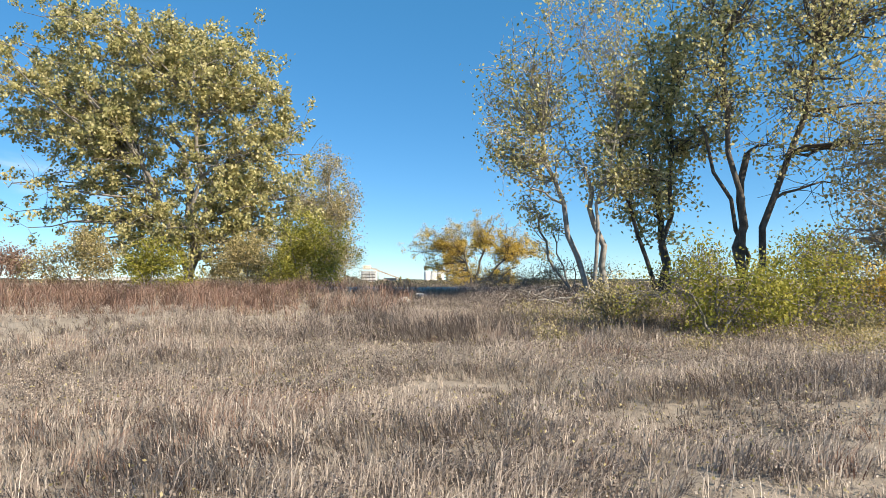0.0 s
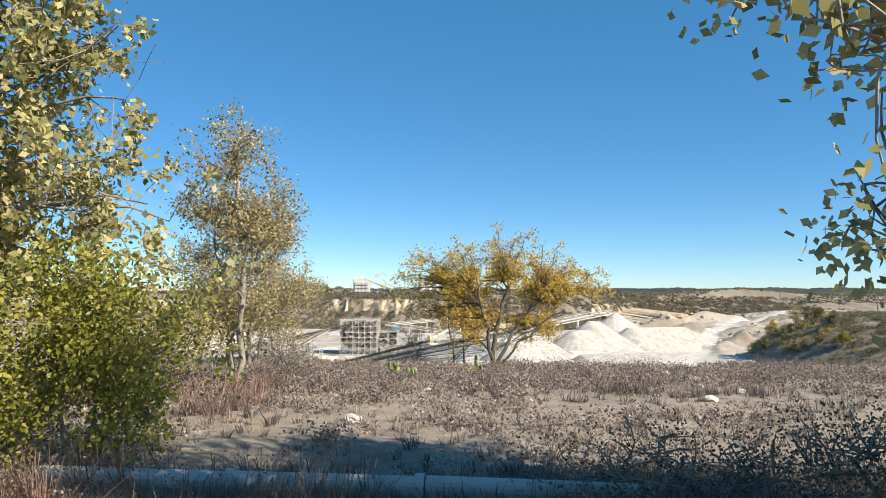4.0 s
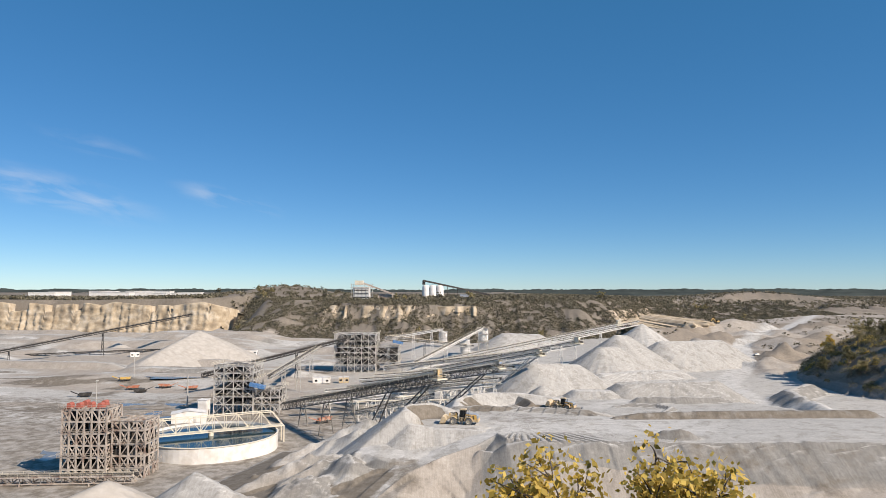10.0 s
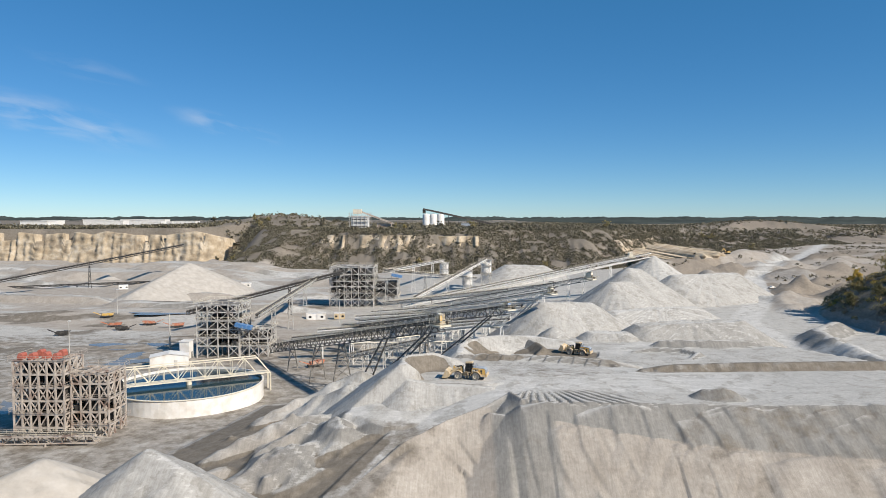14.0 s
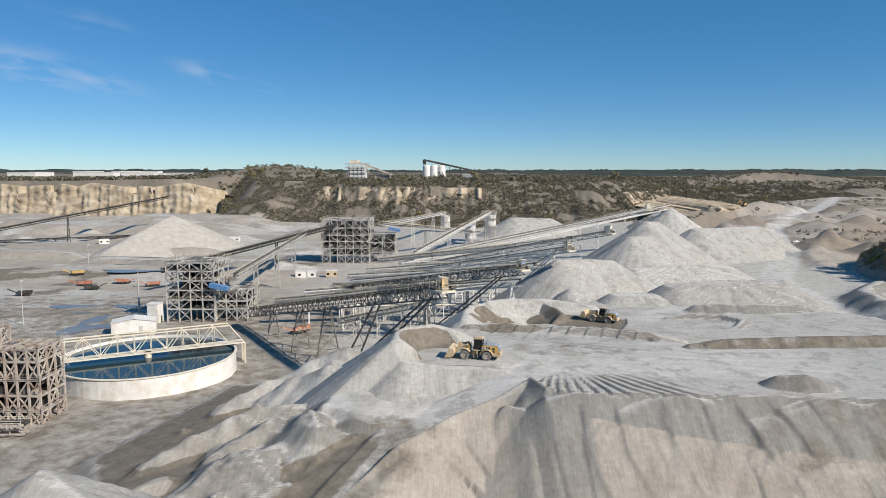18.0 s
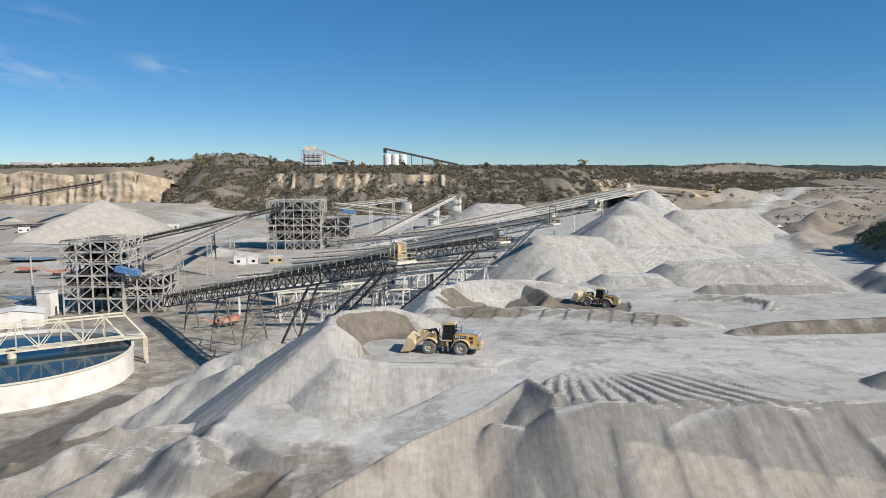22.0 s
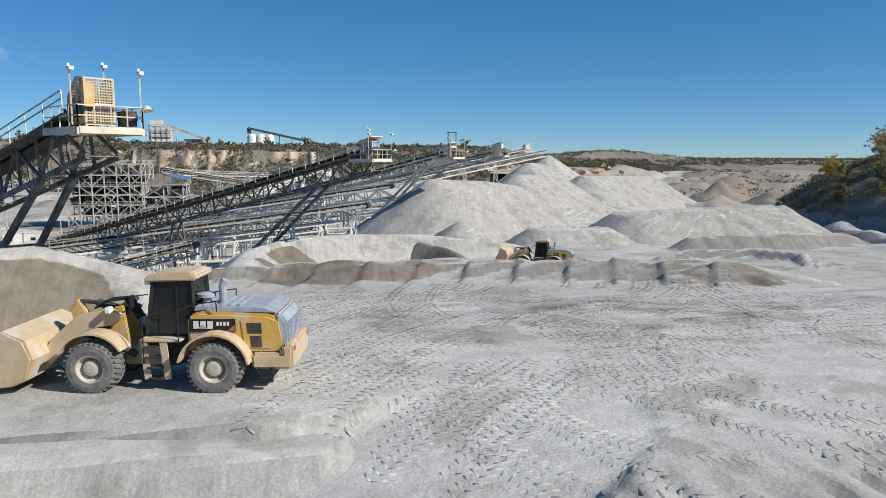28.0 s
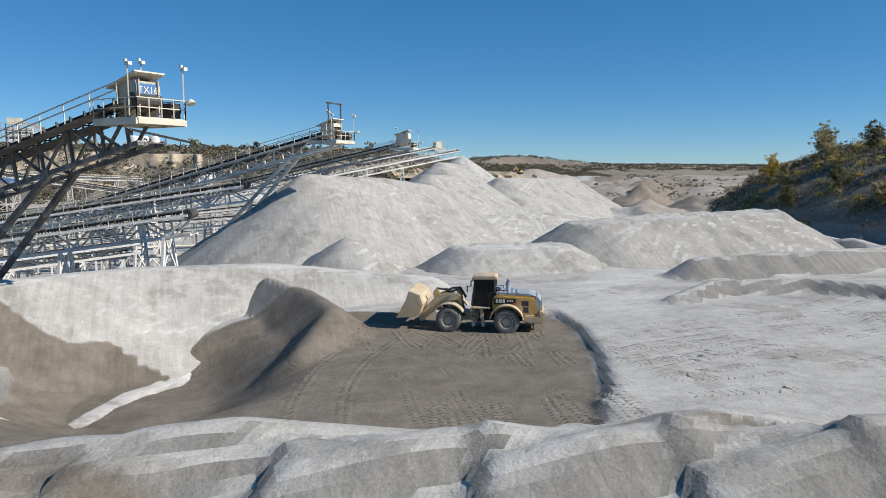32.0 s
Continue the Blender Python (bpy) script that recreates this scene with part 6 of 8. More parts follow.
# ---- far plant on the plateau ----
def far_plant():
    t = thing("far_plant_tower", "white plant building with a sloping conveyor on the far plateau", "building")
    x, y, z = -112, 622, ground_z(-112, 622) - 1
    part("body", finish(Geo().box((x, y, z + 9), (18, 12, 14)), 0.15), M_WHITE, t)
    for i in range(6):
        for j in range(2):
            part("column", Geo().beam((x - 11 + i * 4.4, y - 7 + j * 14, z), (x - 11 + i * 4.4, y - 7 + j * 14, z + 19), 0.5), M_STEEL, t)
    for h in (5, 10, 15, 19):
        for j in range(2):
            part("deck_beam", Geo().beam((x - 12, y - 7 + j * 14, z + h), (x + 12, y - 7 + j * 14, z + h), 0.4), M_STEEL, t)
    part("upper_house", Geo().box((x - 3, y, z + 20.5), (9, 8, 5)), M_CREAM, t)
    part("conveyor", Geo().beam((x + 2, y, z + 20), (x + 40, y + 2, z + 6), 1.8, 1.8), M_RUST, t)
    part("plant_yard_house", Geo().box((x + 26, y + 8, z + 4), (16, 8, 7)), M_RUST, t)
    for k in range(3):
        part("window_band", Geo().box((x, y - 6.1, z + 4 + 4 * k), (16, 0.2, 1.0)), M_DARK, t)
    t = thing("silo_group", "white silos under a dark conveyor on the far plateau", "silo")
    x, y, z = -37, 800, ground_z(-37, 800) - 1
    for k in range(3):
        part("silo", Geo().lathe((x - 10 + k * 9.6, y, z), (0, 0, 1), [(5.2, -2), (5.2, 16), (4.2, 18), (0.4, 19)], 20), M_WHITE, t, smooth=True)
    part("conveyor", Geo().beam((x - 14, y - 2, z + 25), (x + 78, y, z + 5), 2.4, 2.4), M_DARK, t)
    part("end_tower", Geo().box((x - 13, y, z + 22), (4, 4, 6)), M_DARK, t)
    for k in range(4):
        part("leg", Geo().beam((x + 20 + 14 * k, y, z + 17 - 3.1 * k), (x + 20 + 14 * k, y, z - 1), 0.8), M_DARK, t)
    t = thing("wash_house", "blue and grey plant shed below the silos", "shed")
    part("body", finish(Geo().box((x + 46, y - 20, z + 3), (18, 10, 6)), 0.2), M_HOOD, t)
    part("roof", Geo().box((x + 46, y - 20, z + 6.3), (19, 11, 0.5)), M_WHITE, t)


far_plant()
rw = random.Random(3)
for k in range(14):
    x, y = rw.uniform(-760, -440), rw.uniform(930, 1080)
    w, h = rw.uniform(18, 46), rw.uniform(6, 10)
    t = thing("far_warehouse", "white warehouse on the far plain", "warehouse", "far warehouses")
    part("body", Geo().box((x, y, 20 + h / 2), (w, 20, h)), M_WHITE, t)
    part("roof", Geo().box((x, y, 20.4 + h), (w + 1, 21, 0.8)), M_WHITE, t)
# ---- wheel loaders ----
def wheel_loader(label, at, turn, bucket_up=0.0):
    """A large articulated wheel loader; x forward, y to its left, wheels on z = 0."""
    t = thing("wheel_loader", label, "wheel loader", "wheel loaders", at=at, turn=turn)
    R, WB, TRK = 0.82, 1.9, 1.22
    q = R / 0.93
    # engine end
    g = finish(Geo().prism([(-3.95, 1.15), (-0.95, 1.15), (-0.95, 2.30), (-1.3, 2.52), (-3.45, 2.42), (-3.88, 2.25), (-4.0, 1.6)], -1.05, 1.05), 0.10)
    hood = part("engine_hood", g, M_YELLOW, t, "dusty yellow engine cover")
    g = finish(Geo().prism([(-3.7, 2.45), (-1.15, 2.50), (-1.2, 2.66), (-3.3, 2.60), (-3.75, 2.45)], -0.92, 0.92), 0.07)
    for k in range(5):
        g.box((-1.4 - 0.28 * k, 0, 2.66), (0.08, 1.5, 0.06))
    part("hood_top", g, M_HOOD, hood, "blue-grey dusty bonnet top")
    g = finish(Geo().prism([(-4.14, 1.2), (-3.88, 1.2), (-3.7, 2.42), (-3.86, 2.46), (-4.1, 2.1)], -0.98, 0.98), 0.06)
    for k in range(9):
        g.box((-4.12, -0.8 + 0.2 * k, 1.75), (0.05, 0.06, 0.85))
    part("grille", g, M_HOOD, hood, "dusty grey radiator grille")
    g = finish(Geo().prism([(-4.28, 0.72), (-3.0, 0.72), (-3.0, 1.22), (-3.95, 1.22), (-3.95, 1.5), (-4.3, 1.5)], -1.28, 1.28), 0.08)
    part("counterweight", g, M_YDUST, t, "dust-covered rear counterweight")
    for s in (-1, 1):
        g = Geo()
        g.box((-1.75, s * 1.07, 2.08), (1.45, 0.03, 0.40))
        panel = part("badge_panel", g, M_BLACK, hood, "black badge panel")
        g = Geo()
        for k in range(3):
            g.box((-1.25 - 0.22 * k, s * 1.092, 2.10), (0.16, 0.012, 0.24))
        for k in range(4):
            g.box((-1.92 - 0.11 * k, s * 1.092, 2.14), (0.07, 0.012, 0.12))
        part("badge", g, M_WHITE, panel)
        part("badge_triangle", Geo().prism([(-1.62, 1.98), (-1.28, 1.98), (-1.45, 2.10)], s * 1.09, s * 1.098), M_YELLOW, panel)
        part("badge_stripe", Geo().prism([(-2.46, 1.90), (-2.2, 1.90), (-2.46, 2.10)], s * 1.088, s * 1.096), M_RED, panel)
        g = Geo().prism([(-3.55, 1.35), (-2.75, 1.35), (-2.65, 2.25), (-3.45, 2.25)], s * 1.062, s * 1.075)
        door = part("service_door", g, M_YELLOW, hood)
        part("door_vent", Geo().prism([(-3.3, 1.82), (-2.85, 1.82), (-2.82, 2.16), (-3.28, 2.16)], s * 1.076, s * 1.084), M_DARK, door)
        part("door_recess", Geo().prism([(-3.3, 1.38), (-2.95, 1.38), (-2.92, 1.75), (-3.28, 1.75)], s * 1.076, s * 1.084), M_DARK, door)
        # fenders over the wheels
        for cx, wid in ((-WB, 0.80), (WB, 0.70)):
            g = Geo()
            n = 12
            a0, a1 = (radians(12), radians(172)) if cx < 0 else (radians(25), radians(150))
            ro = 1.06
            y0, y1 = s * 0.82, s * (0.86 + wid)
            vs = []
            for i in range(n + 1):
                ang = a0 + (a1 - a0) * i / n
                vs += [(cx + r * math.cos(ang), y, R + r * math.sin(ang)) for r in (ro, ro + 0.06) for y in (y0, y1)]
            fs = [(0, 1, 3, 2), (4 * n, 4 * n + 2, 4 * n + 3, 4 * n + 1)]
            for i in range(0, 4 * n, 4):
                fs += [(i, i + 1, i + 5, i + 4), (i + 2, i + 6, i + 7, i + 3), (i + 1, i + 3, i + 7, i + 5), (i, i + 4, i + 6, i + 2)]
            g.add(vs, fs)
            part("fender", g, M_YDUST, t, "dust-covered fender")
    # main frames
    g = finish(Geo().box((-2.0, 0, 0.98), (3.4, 1.0, 0.6)), 0.05)
    part("rear_frame", g, M_DARK, t)
    g = finish(Geo().box((1.2, 0, 0.95), (2.4, 0.9, 0.6)), 0.05)
    part("front_frame", g, M_YDUST, t)
    g = Geo().tube((-0.1, 0, 0.55), (-0.1, 0, 1.5), 0.28, n=12)
    part("hitch", g, M_DARK, t)
    for x in (-WB, WB):
        part("axle", Geo().tube((x, -1.1, R), (x, 1.1, R), 0.30, n=12), M_DARK, t)
    # wheels
    for x in (-WB, WB):
        for s in (-1, 1):
            y = s * TRK
            g = Geo()
            w = 0.38
            g.lathe((x, y, R), (0, s, 0), [(0.50 * q, -w), (0.66 * q, -w * 1.06), (0.82 * q, -w * 1.02), (0.885 * q, -w * 0.86), (0.915 * q, -w * 0.4), (0.92 * q, 0), (0.915 * q, w * 0.4), (0.885 * q, w * 0.86), (0.82 * q, w * 1.02), (0.66 * q, w * 1.06), (0.50 * q, w)], 48)
            wheel = part("tyre", g, M_RUBBER, t, "dusty deep-lugged tyre")
            for i in range(30):
                a = 2 * math.pi * i / 30
                for half in (-1, 1):
                    a2 = a + (0.12 if half > 0 else 0)
                    p0 = Vector((x + 0.885 * q * math.cos(a2), y + half * 0.36, R + 0.885 * q * math.sin(a2)))
                    p1 = Vector((x + 0.905 * q * math.cos(a2 + 0.13), y + half * 0.03, R + 0.905 * q * math.sin(a2 + 0.13)))
                    part("lug", Geo().beam(p0, p1, 0.10, 0.055), M_RUBBER, wheel)
            g = Geo()
            g.lathe((x, y, R), (0, s, 0), [(0.51 * q, w * 1.0), (0.47 * q, w * 0.98), (0.45 * q, w * 0.7), (0.36 * q, w * 0.55), (0.32 * q, w * 0.55), (0.26 * q, w * 0.80), (0.12, w * 0.86), (0.01, w * 0.86)], 32)
            rim = part("rim", g, M_RIM, wheel, "tan dusty rim")
            g = Geo()
            for i in range(20):
                a = 2 * math.pi * i / 20
                g.tube((x + 0.34 * q * math.cos(a), y + s * w * 0.55, R + 0.34 * q * math.sin(a)), (x + 0.34 * q * math.cos(a), y + s * w * 0.64, R + 0.34 * q * math.sin(a)), 0.02, n=6)
            tagged(part("wheel_bolts", g, M_DARK, wheel), kind="stuff")
    # cab
    base = finish(Geo().prism([(-1.12, 1.35), (0.40, 1.35), (0.46, 1.75), (-1.16, 1.75)], -0.78, 0.78), 0.06)
    part("cab_floor", base, M_BLACK, t)
    g = Geo()
    low = [(-1.10, -0.74), (0.44, -0.70), (0.44, 0.70), (-1.10, 0.74)]
    topp = [(-1.02, -0.66), (0.22, -0.62), (0.22, 0.62), (-1.02, 0.66)]
    for (x0, y0), (x1, y1) in zip(low, topp):
        g.beam((x0, y0, 1.7), (x1, y1, 3.42), 0.10, 0.12)
    g.beam((-0.50, -0.73, 1.7), (-0.52, -0.65, 3.42), 0.06)
    g.beam((-0.50, 0.73, 1.7), (-0.52, 0.65, 3.42), 0.06)
    for a, b in zip(topp, topp[1:] + topp[:1]):
        g.beam((*a, 3.42), (*b, 3.42), 0.10)
    for a, b in zip(low, low[1:] + low[:1]):
        g.beam((*a, 2.25), (*b, 2.25), 0.05)
    part("cab_frame", g, M_BLACK, t, "black cab frame")
    for a, b in zip(range(4), (1, 2, 3, 0)):
        g = Geo()
        q = [(*low[a], 1.72), (*low[b], 1.72), (*topp[b], 3.40), (*topp[a], 3.40)]
        c = Vector((-0.2, 0, 2.5))
        q2 = [tuple(Vector(p) + (c - Vector(p)).normalized() * 0.03) for p in q]
        g.add(q + q2, [(0, 1, 2, 3), (7, 6, 5, 4)])
        part("cab_window", g, M_GLASS, t, "dark tinted cab glass")
    part("seat", finish(Geo().box((-0.5, 0, 2.05), (0.55, 0.55, 0.18)).box((-0.75, 0, 2.45), (0.16, 0.55, 0.8)), 0.05), M_BLACK, t)
    g = finish(Geo().prism([(-1.18, 3.44), (0.42, 3.40), (0.50, 3.46), (0.30, 3.62), (-0.3, 3.70), (-1.05, 3.70), (-1.22, 3.58)], -0.78, 0.78), 0.09)
    roof = part("cab_roof", g, M_YDUST, t, "dusty tan cab roof")
    for s in (-1, 1):
        part("roof_lamp", finish(Geo().box((0.40, s * 0.55, 3.36), (0.16, 0.22, 0.14)), 0.02), M_LENS, roof)
        g = Geo().beam((0.36, s * 0.7, 3.0), (0.70, s * 1.10, 3.0), 0.03)
        g.box((0.70, s * 1.12, 2.85), (0.06, 0.22, 0.4))
        part("mirror", g, M_BLACK, t)
        # steps and rails
        ladder = part("ladder", Geo().beam((-0.36, s * 1.2, 0.4), (-0.24, s * 1.2, 1.6), 0.06, 0.22), M_YDUST, t, "dusty access ladder")
        part("ladder_rail", Geo().beam((0.26, s * 1.2, 0.4), (0.38, s * 1.2, 1.6), 0.06, 0.22), M_YDUST, ladder)
        for k in range(4):
            part("step", Geo().box((-0.05 + 0.05 * k, s * 1.2, 0.45 + 0.33 * k), (0.5, 0.28, 0.05)), M_DARK, ladder)
        g = finish(Geo().box((-0.15, s * 1.0, 1.62), (1.3, 0.5, 0.08)), 0.02)
        part("platform", g, M_YDUST, t)
        g = Geo()
        for a, b in (((-0.75, 1.28, 1.6), (-0.75, 1.28, 2.6)), ((-0.75, 1.28, 2.6), (-1.2, 1.1, 2.75)), ((0.35, 1.28, 0.9), (0.35, 1.28, 2.4)), ((-1.2, 1.1, 2.75), (-1.9, 1.1, 2.85)), ((-1.9, 1.1, 2.85), (-1.9, 1.05, 2.5))):
            g.tube((a[0], s * a[1], a[2]), (b[0], s * b[1], b[2]), 0.022, n=6)
        part("grab_rail", g, M_BLACK, t)
        g = Geo()
        for k in range(2):
            g.box((-3.4, s * 1.25, 0.35 + 0.3 * k), (0.5, 0.22, 0.05))
        for x in (-3.62, -3.18):
            g.beam((x, s * 1.25, 0.3), (x, s * 1.2, 0.9), 0.05)
        part("rear_step", g, M_BLACK, t)
        part("tail_lamp", Geo().box((-4.31, s * 1.05, 1.36), (0.03, 0.2, 0.12)), M_RED, t)
        g = finish(Geo().prism([(1.05, 1.1), (1.9, 1.1), (1.55, 2.55), (1.25, 2.62)], s * 0.42, s * 0.52), 0.03)
        part("loader_tower", g, M_YELLOW, t, "yellow loader tower plate")
        # lift arm
        g = finish(Geo().prism([(1.15, 2.35), (1.55, 2.55), (2.6, 2.35), (3.5, 1.55), (4.05, 0.75), (3.8, 0.5), (3.1, 1.15), (2.3, 1.85), (1.4, 2.05)], s * 0.62, s * 0.78), 0.03)
        part("lift_arm", g, M_YDUST, t, "dusty lift arm")
        g = Geo().tube((0.9, s * 0.5, 1.0), (2.0, s * 0.62, 1.55), 0.11, n=10).tube((2.0, s * 0.62, 1.55), (2.9, s * 0.66, 1.75), 0.06, n=10)
        part("lift_cylinder", g, M_DARK, t)
        part("work_lamp", finish(Geo().box((1.5, s * 0.95, 2.55), (0.18, 0.26, 0.2)), 0.03), M_LENS, t)
    part("crossbar", Geo().tube((2.9, -0.75, 1.75), (2.9, 0.75, 1.75), 0.2, n=12), M_YDUST, t)
    g = finish(Geo().prism([(2.55, 1.2), (2.85, 1.15), (3.15, 2.35), (2.9, 2.75), (2.65, 2.3)], -0.13, 0.13), 0.03)
    part("tilt_lever", g, M_YELLOW, t)
    g = Geo().tube((1.3, 0, 2.3), (2.3, 0, 2.6), 0.13, n=10).tube((2.3, 0, 2.6), (2.9, 0, 2.66), 0.07, n=10)
    part("tilt_cylinder", g, M_DARK, t)
    for k in range(4):
        g = Geo()
        y = -0.25 + 0.16 * k
        p = [(0.9, y, 2.1), (1.3, y, 2.75), (1.9, y, 2.7), (2.3, y, 2.45)]
        for a, b in zip(p, p[1:]):
            g.tube(a, b, 0.035, n=6)
        part("hose", g, M_BLACK, t)
    # exhaust, intake
    part("exhaust_pipe", Geo().tube((-1.9, 0.35, 2.5), (-1.9, 0.35, 3.25), 0.12, 0.13, 12).tube((-1.9, 0.35, 3.25), (-2.0, 0.35, 3.4), 0.13, 0.12, 12), M_HOOD, t)
    g = Geo().lathe((-1.35, 0.3, 2.6), (0, 0, 1), [(0.12, 0), (0.12, 0.22), (0.30, 0.26), (0.30, 0.36), (0.05, 0.42)], 18)
    part("air_intake", g, M_HOOD, t)
    # bucket
    bz = bucket_up
    prof = [(3.75, 1.55), (3.55, 0.95), (3.75, 0.32), (4.25, 0.10), (5.35, 0.02), (5.35, 0.10), (4.3, 0.22), (3.9, 0.42), (3.72, 0.95), (3.9, 1.42), (4.5, 1.78), (4.45, 1.84)]
    prof = [(x, z + bz) for x, z in prof]
    bucket = part("bucket", Geo().prism(prof, -1.7, 1.7), M_YDUST, t, "dusty steel bucket")
    for s in (-1, 1):
        part("bucket_side", Geo().prism([(5.3, 0.03 + bz), (4.3, 0.12 + bz), (3.8, 0.36 + bz), (3.62, 0.95 + bz), (3.85, 1.5 + bz), (4.48, 1.82 + bz), (4.7, 1.2 + bz)], s * 1.68, s * 1.74), M_YDUST, bucket)
    g = Geo()
    for k in range(9):
        y = -1.6 + 0.4 * k
        g.add([(5.25, y - 0.07, 0.10 + bz), (5.25, y + 0.07, 0.10 + bz), (5.62, y, 0.03 + bz), (5.25, y - 0.07, 0.0 + bz), (5.25, y + 0.07, 0.0 + bz)], [(0, 1, 2), (3, 2, 4), (0, 2, 3), (1, 4, 2)])
    part("bucket_teeth", g, M_DARK, bucket)
    return t


wheel_loader("dusty yellow wheel loader digging in the sand cone", (-2.45, 3.0, ground_z(-2.45, 3.0) - 0.03), 168.5, 0.2)
wheel_loader("dusty yellow wheel loader on the lower bench", (30.2, 58.6, ground_z(30.2, 58.6) - 0.05), 152, 0.9)
# ---- trees, bushes and grass ----
def leaf_mesh(name, centres, size, rs, droop=0.35, mat=None):
    """Small diamond leaves at the given places."""
    n = len(centres)
    d = rs.normal(size=(n, 3))
    d[:, 2] -= droop
    d /= np.linalg.norm(d, axis=1)[:, None]
    e = np.cross(d, rs.normal(size=(n, 3)))
    e /= np.linalg.norm(e, axis=1)[:, None] + 1e-9
    L = (size * rs.uniform(0.65, 1.35, n))[:, None]
    c = np.asarray(centres)
    v = np.stack([c - d * L * 0.5, c + e * L * 0.36 - d * L * 0.05, c + d * L * 0.55, c - e * L * 0.36 - d * L * 0.05], 1).reshape(-1, 3)
    me = np_mesh(name, v, np.arange(4 * n).reshape(n, 4))
    me.materials.append(mat)
    return me


def limb(g, a, b, r0, r1, sag, rnd, n=5, sides=6):
    """A bent, tapering limb; returns its points."""
    a, b = Vector(a), Vector(b)
    off = Vector((rnd.uniform(-1, 1), rnd.uniform(-1, 1), rnd.uniform(-0.2, 0.6))) * (b - a).length * sag
    pts = []
    for i in range(n + 1):
        t = i / n
        p = a.lerp(b, t) + off * (4 * t * (1 - t)) * 0.5
        if 0 < i < n:
            p += Vector((rnd.uniform(-1, 1), rnd.uniform(-1, 1), rnd.uniform(-1, 1))) * (b - a).length * 0.03
        pts.append(p)
    rings = []
    for i, p in enumerate(pts):
        d = (pts[min(i + 1, n)] - pts[max(i - 1, 0)]).normalized()
        sv = d.cross(Vector((0.31, 0.95, 0.05))).normalized()
        uv = sv.cross(d)
        r = r0 + (r1 - r0) * i / n
        rings.extend(tuple(p + sv * (r * math.cos(6.2832 * k / sides)) + uv * (r * math.sin(6.2832 * k / sides))) for k in range(sides))
    g.add(rings, [(i * sides + k, i * sides + (k + 1) % sides, (i + 1) * sides + (k + 1) % sides, (i + 1) * sides + k) for i in range(n) for k in range(sides)])
    return pts


def tree(label, base, stems, blobs, leaves, leaf_size, leaf_mat, bark, seed, limbs=7, twigs=9, r=0.3, spread=0.55, name="tree", group="", bare=0.0, puff=0.9):
    """A tree of limbs that reach into crown blobs (x, y, z, rx, ry, rz), with leaves round its twigs."""
    rnd = random.Random(seed)
    rs = np.random.RandomState(seed)
    t = thing(name, label, "tree" if name == "tree" else "bush", group)
    g, small = Geo(), Geo()
    bx, by = base[0], base[1]
    bz = ground_z(bx, by) - 0.3
    ends = []
    forks = []
    for sx, sy, sz, rr in stems:
        pts = limb(g, (bx + rnd.uniform(-0.2, 0.2), by, bz), (sx, sy, sz), rr, rr * 0.55, 0.12, rnd, 7, 9)
        forks.append((pts, rr))
    for bxx, byy, bzz, rx, ry, rz in blobs:
        c = Vector((bxx, byy, bzz))
        for k in range(limbs):
            while True:
                q = Vector((rnd.uniform(-1, 1), rnd.uniform(-1, 1), rnd.uniform(-1, 1)))
                if 0.15 < q.length < 0.85:
                    break
            tgt = c + Vector((q.x * rx, q.y * ry, q.z * rz))
            pts, rr = min(forks, key=lambda f: min((p - tgt).length for p in f[0][2:]))
            cand = [p for p in pts[2:] if p.z < tgt.z + 0.5] or [pts[-1]]
            src = min(cand, key=lambda p: (p - tgt).length + rnd.uniform(0, 1.5))
            frac = pts.index(src) / len(pts)
            lr = rr * (0.5 - 0.25 * frac)
            lp = limb(g, src, tgt, lr, lr * 0.25, 0.25, rnd, 6, 6)
            for j in range(twigs):
                s = lp[rnd.randint(2, 6)]
                v = Vector((rnd.gauss(0, 1), rnd.gauss(0, 1), rnd.gauss(0.15, 0.8)))
                v = v.normalized() * rnd.uniform(0.35, 1.0) * spread * (rx + ry + rz) / 3
                tp = limb(small, s, s + v, max(0.018, lr * 0.2), 0.008, 0.25, rnd, 3, 4)
                if rnd.random() >= bare:
                    ends.append((tp[2], tp[3], spread * 0.45))
    part("trunk", g, bark, t, smooth=True)
    tagged(part("bough", small, bark, t), kind="stuff")
    if ends and leaves:
        k = rs.randint(0, len(ends), leaves)
        A = np.array([e[0] for e in ends])[k]
        B = np.array([e[1] for e in ends])[k]
        S = np.array([e[2] for e in ends])[k][:, None]
        u = rs.rand(leaves, 1)
        c = A + (B - A) * u * 1.25 + rs.normal(size=(leaves, 3)) * S * puff
        part("crown", leaf_mesh("crown", c, leaf_size, rs, mat=leaf_mat), leaf_mat, t)
    return t


